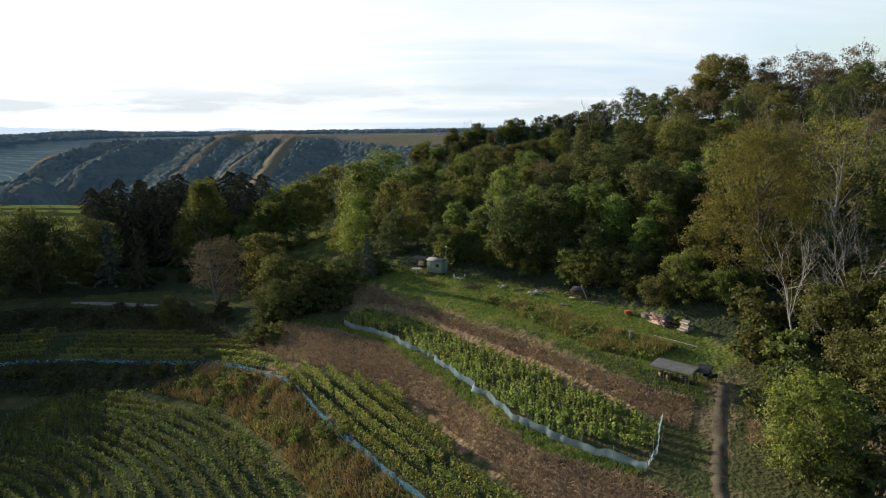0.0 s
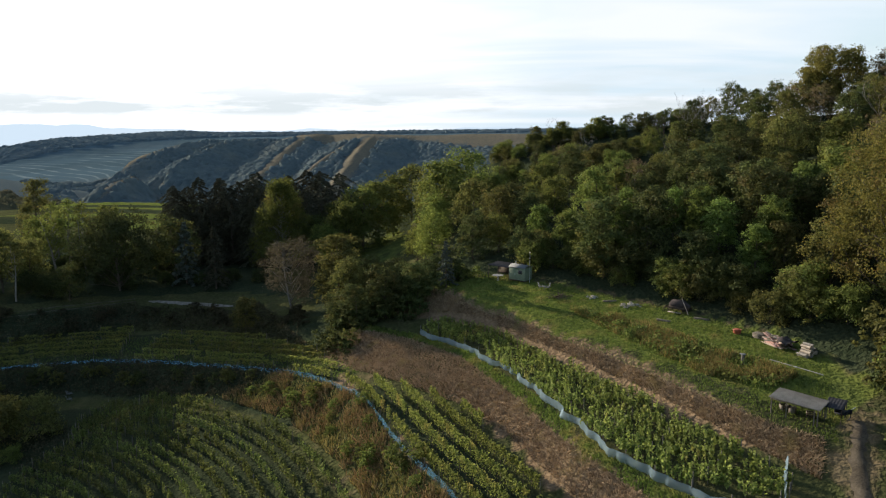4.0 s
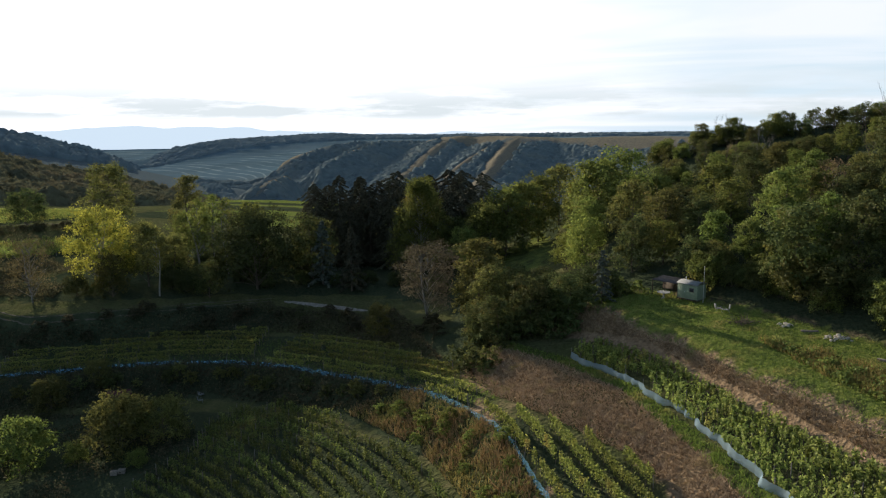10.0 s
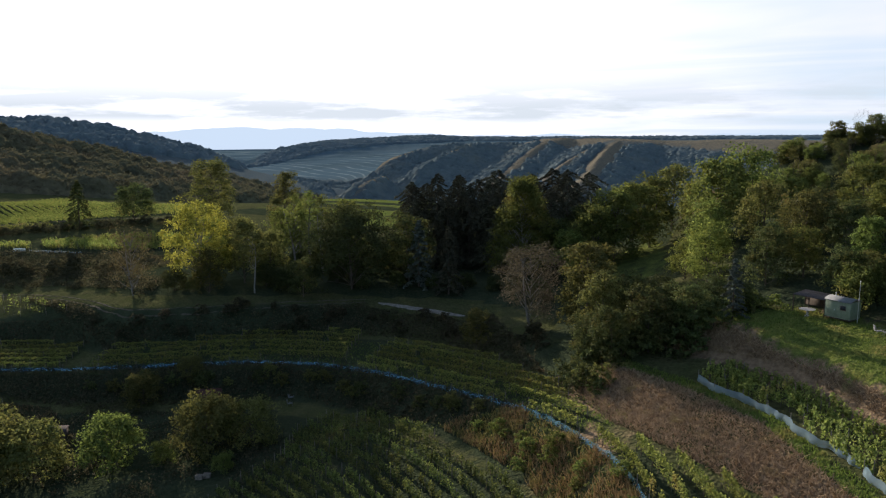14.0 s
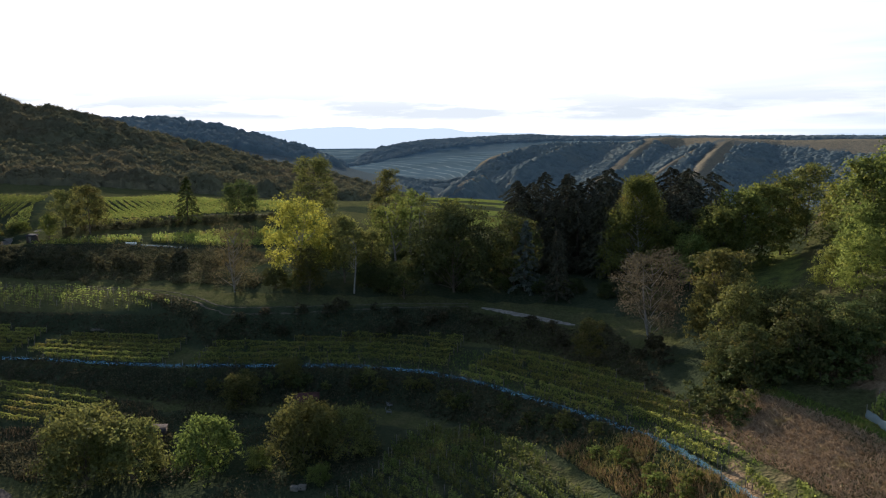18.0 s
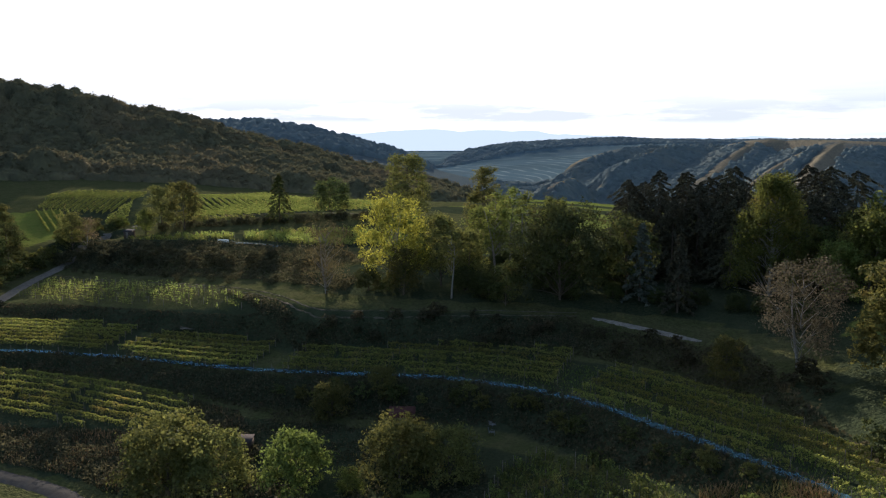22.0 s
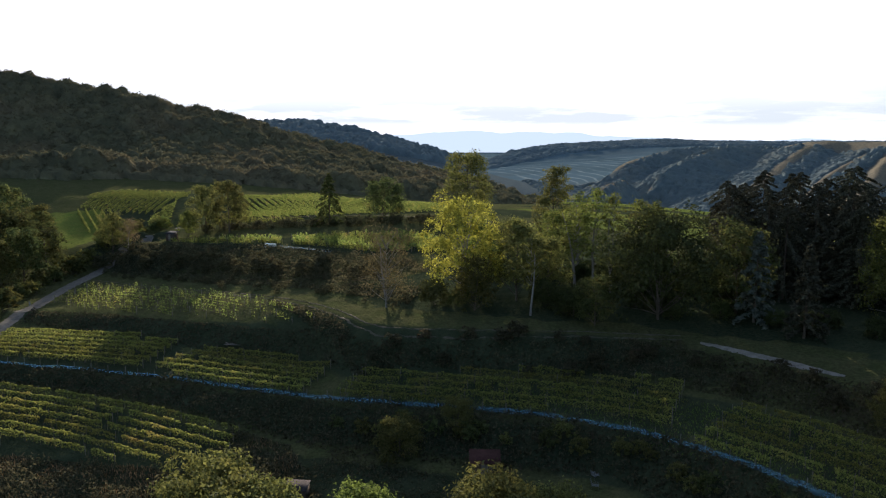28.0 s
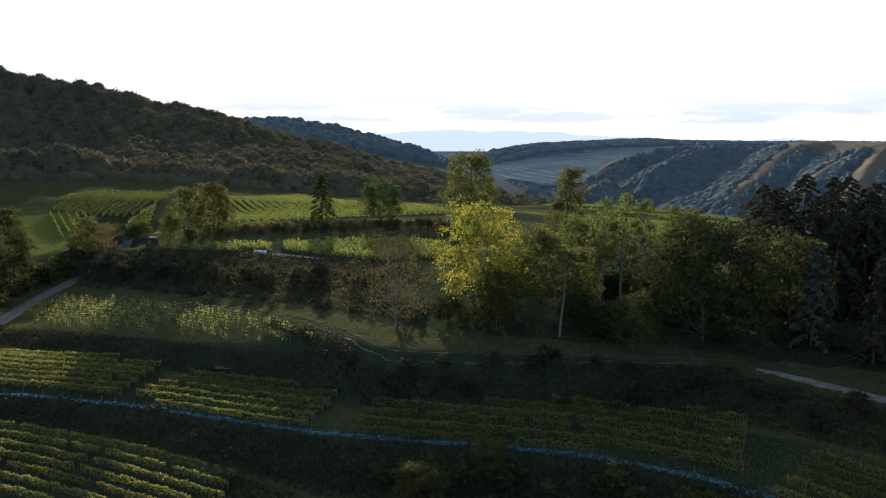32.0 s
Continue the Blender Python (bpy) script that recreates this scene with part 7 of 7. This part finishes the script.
solid("shell", [tube(np.array([[0, 0, 0], [0, 0, 0.1], [0, 0, 0.5]]), [0.32, 0.4, 0.48], 14), tube(np.array([[0, 0, 0.5], [0, 0, 0.52], [0, 0, 0.15]]), [0.48, 0.44, 0.36], 14)], PLASTIC_RED, tub)
solid("rim", [tube(np.array([[0.46 * math.cos(t), 0.46 * math.sin(t), 0.51] for t in np.linspace(0, 6.283, 20)]), np.full(20, 0.03), 5)], PLASTIC_RED, tub)
pipe = stand("pipe", "long pale pipe lying on the grass", "pipe", 24.9, 84.6)
ends = np.array([(0, 0, 0.08), (1.9, -2.0, float(height(26.8, 82.6) - height(24.9, 84.6)) + 0.08), (3.8, -4.0, float(height(28.7, 80.6) - height(24.9, 84.6)) + 0.08)])
solid("tube", [tube(ends, [0.06, 0.06, 0.06], 8)], WHITE_PAINT, pipe)
solid("coupling", [tube(ends[1:2] + np.array([[-0.1, 0.09, 0], [0.1, -0.09, 0]]), [0.09, 0.09], 8)], STEEL, pipe)


def stone_heap(x, y, n, wide, tall, seed, label):
    r = np.random.default_rng(seed)
    heap = stand("stone_heap", label, "stone heap", x, y)
    for k in range(n):
        a, d = r.uniform(0, 6.28), wide * math.sqrt(r.uniform(0, 1))
        s = r.uniform(0.12, 0.3)
        bm = bmesh.new()
        bmesh.ops.create_icosphere(bm, subdivisions=1, radius=s)
        for q in bm.verts:
            q.co *= r.uniform(0.75, 1.2)
            q.co.z *= 0.75
        me = bpy.data.meshes.new("stone")
        bm.to_mesh(me); bm.free()
        me.materials.append(STONE)
        w = part("stone", me, heap)
        w.location = (d * math.cos(a), d * math.sin(a), max(0.05, tall * (1 - d / wide) * r.uniform(0.5, 1)))


stone_heap(13.4, 104.0, 26, 1.3, 0.6, 1, "heap of pale field stones at the wood's edge")
stone_heap(8.9, 108.3, 10, 0.8, 0.3, 2, "small heap of stones on the lawn")
heap = stand("brush_heap", "grey heap of cut brushwood on the lawn", "brush heap", 4.4, 108.8)
r = np.random.default_rng(4)
solid("brushwood", [tube(bent((0.7 * r.normal() * 0.8, 0.6 * r.normal() * 0.8, 0.05), (r.normal(), r.normal(), 0.35), r.uniform(0.8, 1.6), r, 3, 0.2), np.linspace(0.03, 0.012, 4), 4) for k in range(70)], BARK, heap)
wagon = stand("covered_wagon", "low dark wagon under a tarpaulin at the wood's edge", "wagon", 19.0, 100.6, -35)
solid("bed", [box(-1.3, 1.3, -0.6, 0.6, 0.45, 0.7)], WOOD_DARK, wagon, bevel=0.02)
solid("cover", [tube(np.array([[-1.3, 0, 0.7], [-0.9, 0, 0.95], [0.3, 0, 1.05], [1.3, 0, 0.72]]), [0.25, 0.55, 0.55, 0.25], 10)], TARP, wagon)
solid("pole", [tube(np.array([[0.5, -0.7, 1.9], [1.5, -0.9, 0.05]]), [0.05, 0.05], 7)], BARK_PALE, wagon, label="pale pole leaning on the wagon")
solid("plank", [box(-1.2, 0.5, -1.0, -0.75, 0.02, 0.1)], BARK_PALE, wagon, label="pale plank lying beside the wagon")
for x in (-0.9, 0.9):
    for y in (-0.65, 0.65):
        solid("wheel", [tube(np.array([[x, y - 0.06, 0.3], [x, y + 0.06, 0.3]]), [0.3, 0.3], 14)], SHEET_DARK, wagon)
for x, y, t in ((11.0, 106.2, 10), (16.5, 97.8, -35), (21.0, 97.6, -30)):
    beam = stand("timber_beam", "weathered beam lying on the grass", "beam", x, y, t, 1.0, "beams on the lawn")
    solid("beam_body", [box(-0.9, 0.9, -0.12, 0.12, 0.02, 0.22)], WOOD_POST, beam, bevel=0.02)
    solid("bearer", [box(-0.6, -0.5, -0.2, 0.2, -0.02, 0.02)], WOOD_POST, beam)

# garden below the long terrace
cabin = stand("garden_cabin", "small dark cabin with a red pitched roof", "cabin", -87.6, 111.0, 40)
for x0, x1, y0, y1, n in ((0, 3.2, 0, 0.1, "front_wall"), (0, 3.2, 2.5, 2.6, "back_wall"), (0, 0.1, 0.1, 2.5, "side_wall"), (3.1, 3.2, 0.1, 2.5, "side_wall")):
    solid(n, [box(x0, x1, y0, y1, -0.2, 2.0)], WOOD_DARK, cabin)
cabin_door = solid("door", [box(1.2, 2.0, -0.04, 0.0, 0.0, 1.8)], WOOD_POST, cabin, bevel=0.01)
solid("handle", [box(1.86, 1.9, -0.08, -0.04, 0.9, 1.05)], STEEL, cabin_door)
cabin_window = solid("window", [box(2.3, 2.9, -0.03, 0.0, 1.0, 1.6)], WOOD_POST, cabin)
solid("pane", [box(2.36, 2.84, -0.036, -0.03, 1.06, 1.54)], SHEET_DARK, cabin_window)
gable = np.array([(-0.2, -0.3, 1.9), (3.4, -0.3, 1.9), (-0.2, 1.3, 2.95), (3.4, 1.3, 2.95), (-0.2, 2.9, 1.9), (3.4, 2.9, 1.9)])
for a, b, c, d in ((0, 1, 3, 2), (2, 3, 5, 4)):
    q = gable[[a, b, c, d]]
    part("roof", mesh_of("cabin_roof", np.vstack([q, q + [0, 0, 0.08]]), np.array([(0, 3, 2, 1), (4, 5, 6, 7), (0, 1, 5, 4), (1, 2, 6, 5), (2, 3, 7, 6), (3, 0, 4, 7)]), TILE_RED), cabin, "dark red roof slope")
for x in (0.05, 3.15):
    part("gable", mesh_of("cabin_gable", np.array([(x - 0.04, 0.05, 2.0), (x - 0.04, 2.55, 2.0), (x - 0.04, 1.3, 2.85), (x + 0.04, 0.05, 2.0), (x + 0.04, 2.55, 2.0), (x + 0.04, 1.3, 2.85)]), [np.array([(0, 2, 1), (3, 4, 5)]), np.array([(0, 1, 4, 3), (1, 2, 5, 4), (2, 0, 3, 5)])], WOOD_DARK), cabin)
for x, y, t in ((-75.2, 117.2, 30), (-76.0, 118.6, 80)):
    c = copy_thing(lounger, pose(x, y, float(height(x, y)) - 0.03, 0, 0, t))
    tagged(c, "pale grey garden chair on the garden lawn")
bench = stand("garden_bench", "pale bench in front of the cabin", "bench", -85.6, 108.6, 40)
solid("seat", [box(-1.0, 1.0, -0.2, 0.2, 0.4, 0.46)], WOOD_SAWN, bench, bevel=0.01)
for x in (-0.8, 0.8):
    solid("leg", [box(x - 0.04, x + 0.04, -0.16, 0.16, 0, 0.4)], WOOD_SAWN, bench)
frame_shed = stand("tool_shed", "low tool shed with a pale sloping roof edge", "shed", -100.8, 94.6, 35)
part("roof", ribbed_sheet(2.6, 2.0, 10, 0.35, TARP, "tool_shed_roof"), frame_shed).location = (0, 0, 1.7)
for x0, x1, y0, y1, n in ((0.1, 2.5, 0.1, 0.15, "front_wall"), (0.1, 2.5, 1.85, 1.9, "back_wall"), (0.1, 0.15, 0.15, 1.85, "side_wall"), (2.45, 2.5, 0.15, 1.85, "side_wall")):
    solid(n, [box(x0, x1, y0, y1, -0.2, 1.72 + 0.17 * y0)], WOOD_DARK, frame_shed)
for x, y, t in ((-72.0, 93.9, 20), (-71.2, 94.4, 25)):
    b = stand("plastic_box", "grey plastic box at the field corner", "box", x, y, t, 1.0, "boxes at the field corner")
    solid("shell", [box(-0.45, 0.45, -0.3, 0.3, 0.0, 0.5)], WOOD_POST, b, bevel=0.03)
    solid("lid", [box(-0.47, 0.47, -0.32, 0.32, 0.5, 0.56)], WOOD_POST, b, bevel=0.015)
field_hut = stand("field_hut", "small dark hut at the bend of the lane", "hut", -226, 150, 20)
solid("body", [box(-1.2, 1.2, -1.0, 1.0, -0.3, 2.0)], WOOD_DARK, field_hut)
part("roof", ribbed_sheet(3.0, 2.6, 10, 0.4, SHEET_DARK, "field_hut_roof"), field_hut).location = (-1.5, -1.3, 2.0)
field_door = solid("door", [box(-0.4, 0.4, -1.04, -1.0, 0, 1.8)], WOOD_POST, field_hut)
solid("handle", [box(0.28, 0.32, -1.08, -1.04, 0.9, 1.05)], STEEL, field_door)

# odds and ends beside the lane and the vines
marker = stand("lane_post", "short white marker post beside the lane", "post", -206.7, 106.4)
solid("shaft", [box(-0.12, 0.12, -0.12, 0.12, -0.2, 0.9)], WHITE_PAINT, marker, bevel=0.02)
solid("cap", [box(-0.14, 0.14, -0.14, 0.14, 0.9, 0.98)], WHITE_PAINT, marker, bevel=0.02)
board = stand("lying_boards", "grey boards lying in the weeds above the vines", "boards", -143.8, 116.0, 35)
for k, (x, y, z) in enumerate(((0, 0, 0.25), (0.3, 0.5, 0.32), (-0.2, 0.95, 0.28))):
    solid("board", [box(x - 1.4, x + 1.4, y - 0.2, y + 0.2, z, z + 0.05)], WOOD_POST, board, bevel=0.008)
solid("bearer", [box(-1.0, -0.9, -0.1, 1.1, 0.0, 0.25)], WOOD_POST, board)
solid("bearer", [box(0.9, 1.0, -0.1, 1.1, 0.0, 0.25)], WOOD_POST, board)

# radio mast on the wooded hill
mast = stand("radio_mast", "tall thin lattice radio mast on the wooded hill", "mast", -690, 250, 0, 0.66)
for k in range(3):
    a = 2.094 * k
    solid("leg", [tube(np.array([[1.4 * math.cos(a), 1.4 * math.sin(a), -1], [0.3 * math.cos(a), 0.3 * math.sin(a), 72]]), [0.42, 0.3], 6)], SHEET_DARK, mast)
for h in range(2, 70, 3):
    w = 1.4 - 1.1 * h / 72
    solid("brace", [tube(np.array([[w * math.cos(2.094 * k), w * math.sin(2.094 * k), h] for k in (0, 1, 2, 0)]), np.full(4, 0.16), 4)], SHEET_DARK, mast)
solid("antenna", [tube(np.array([[0, 0, 71], [0, 0, 82]]), [0.35, 0.25], 6)], SHEET_DARK, mast)
for h in (22, 30):
    solid("dish_ring", [tube(np.array([[1.6 * math.cos(t), 1.6 * math.sin(t), h] for t in np.linspace(0, 6.283, 12)]), np.full(12, 0.3), 5)], STEEL, mast)
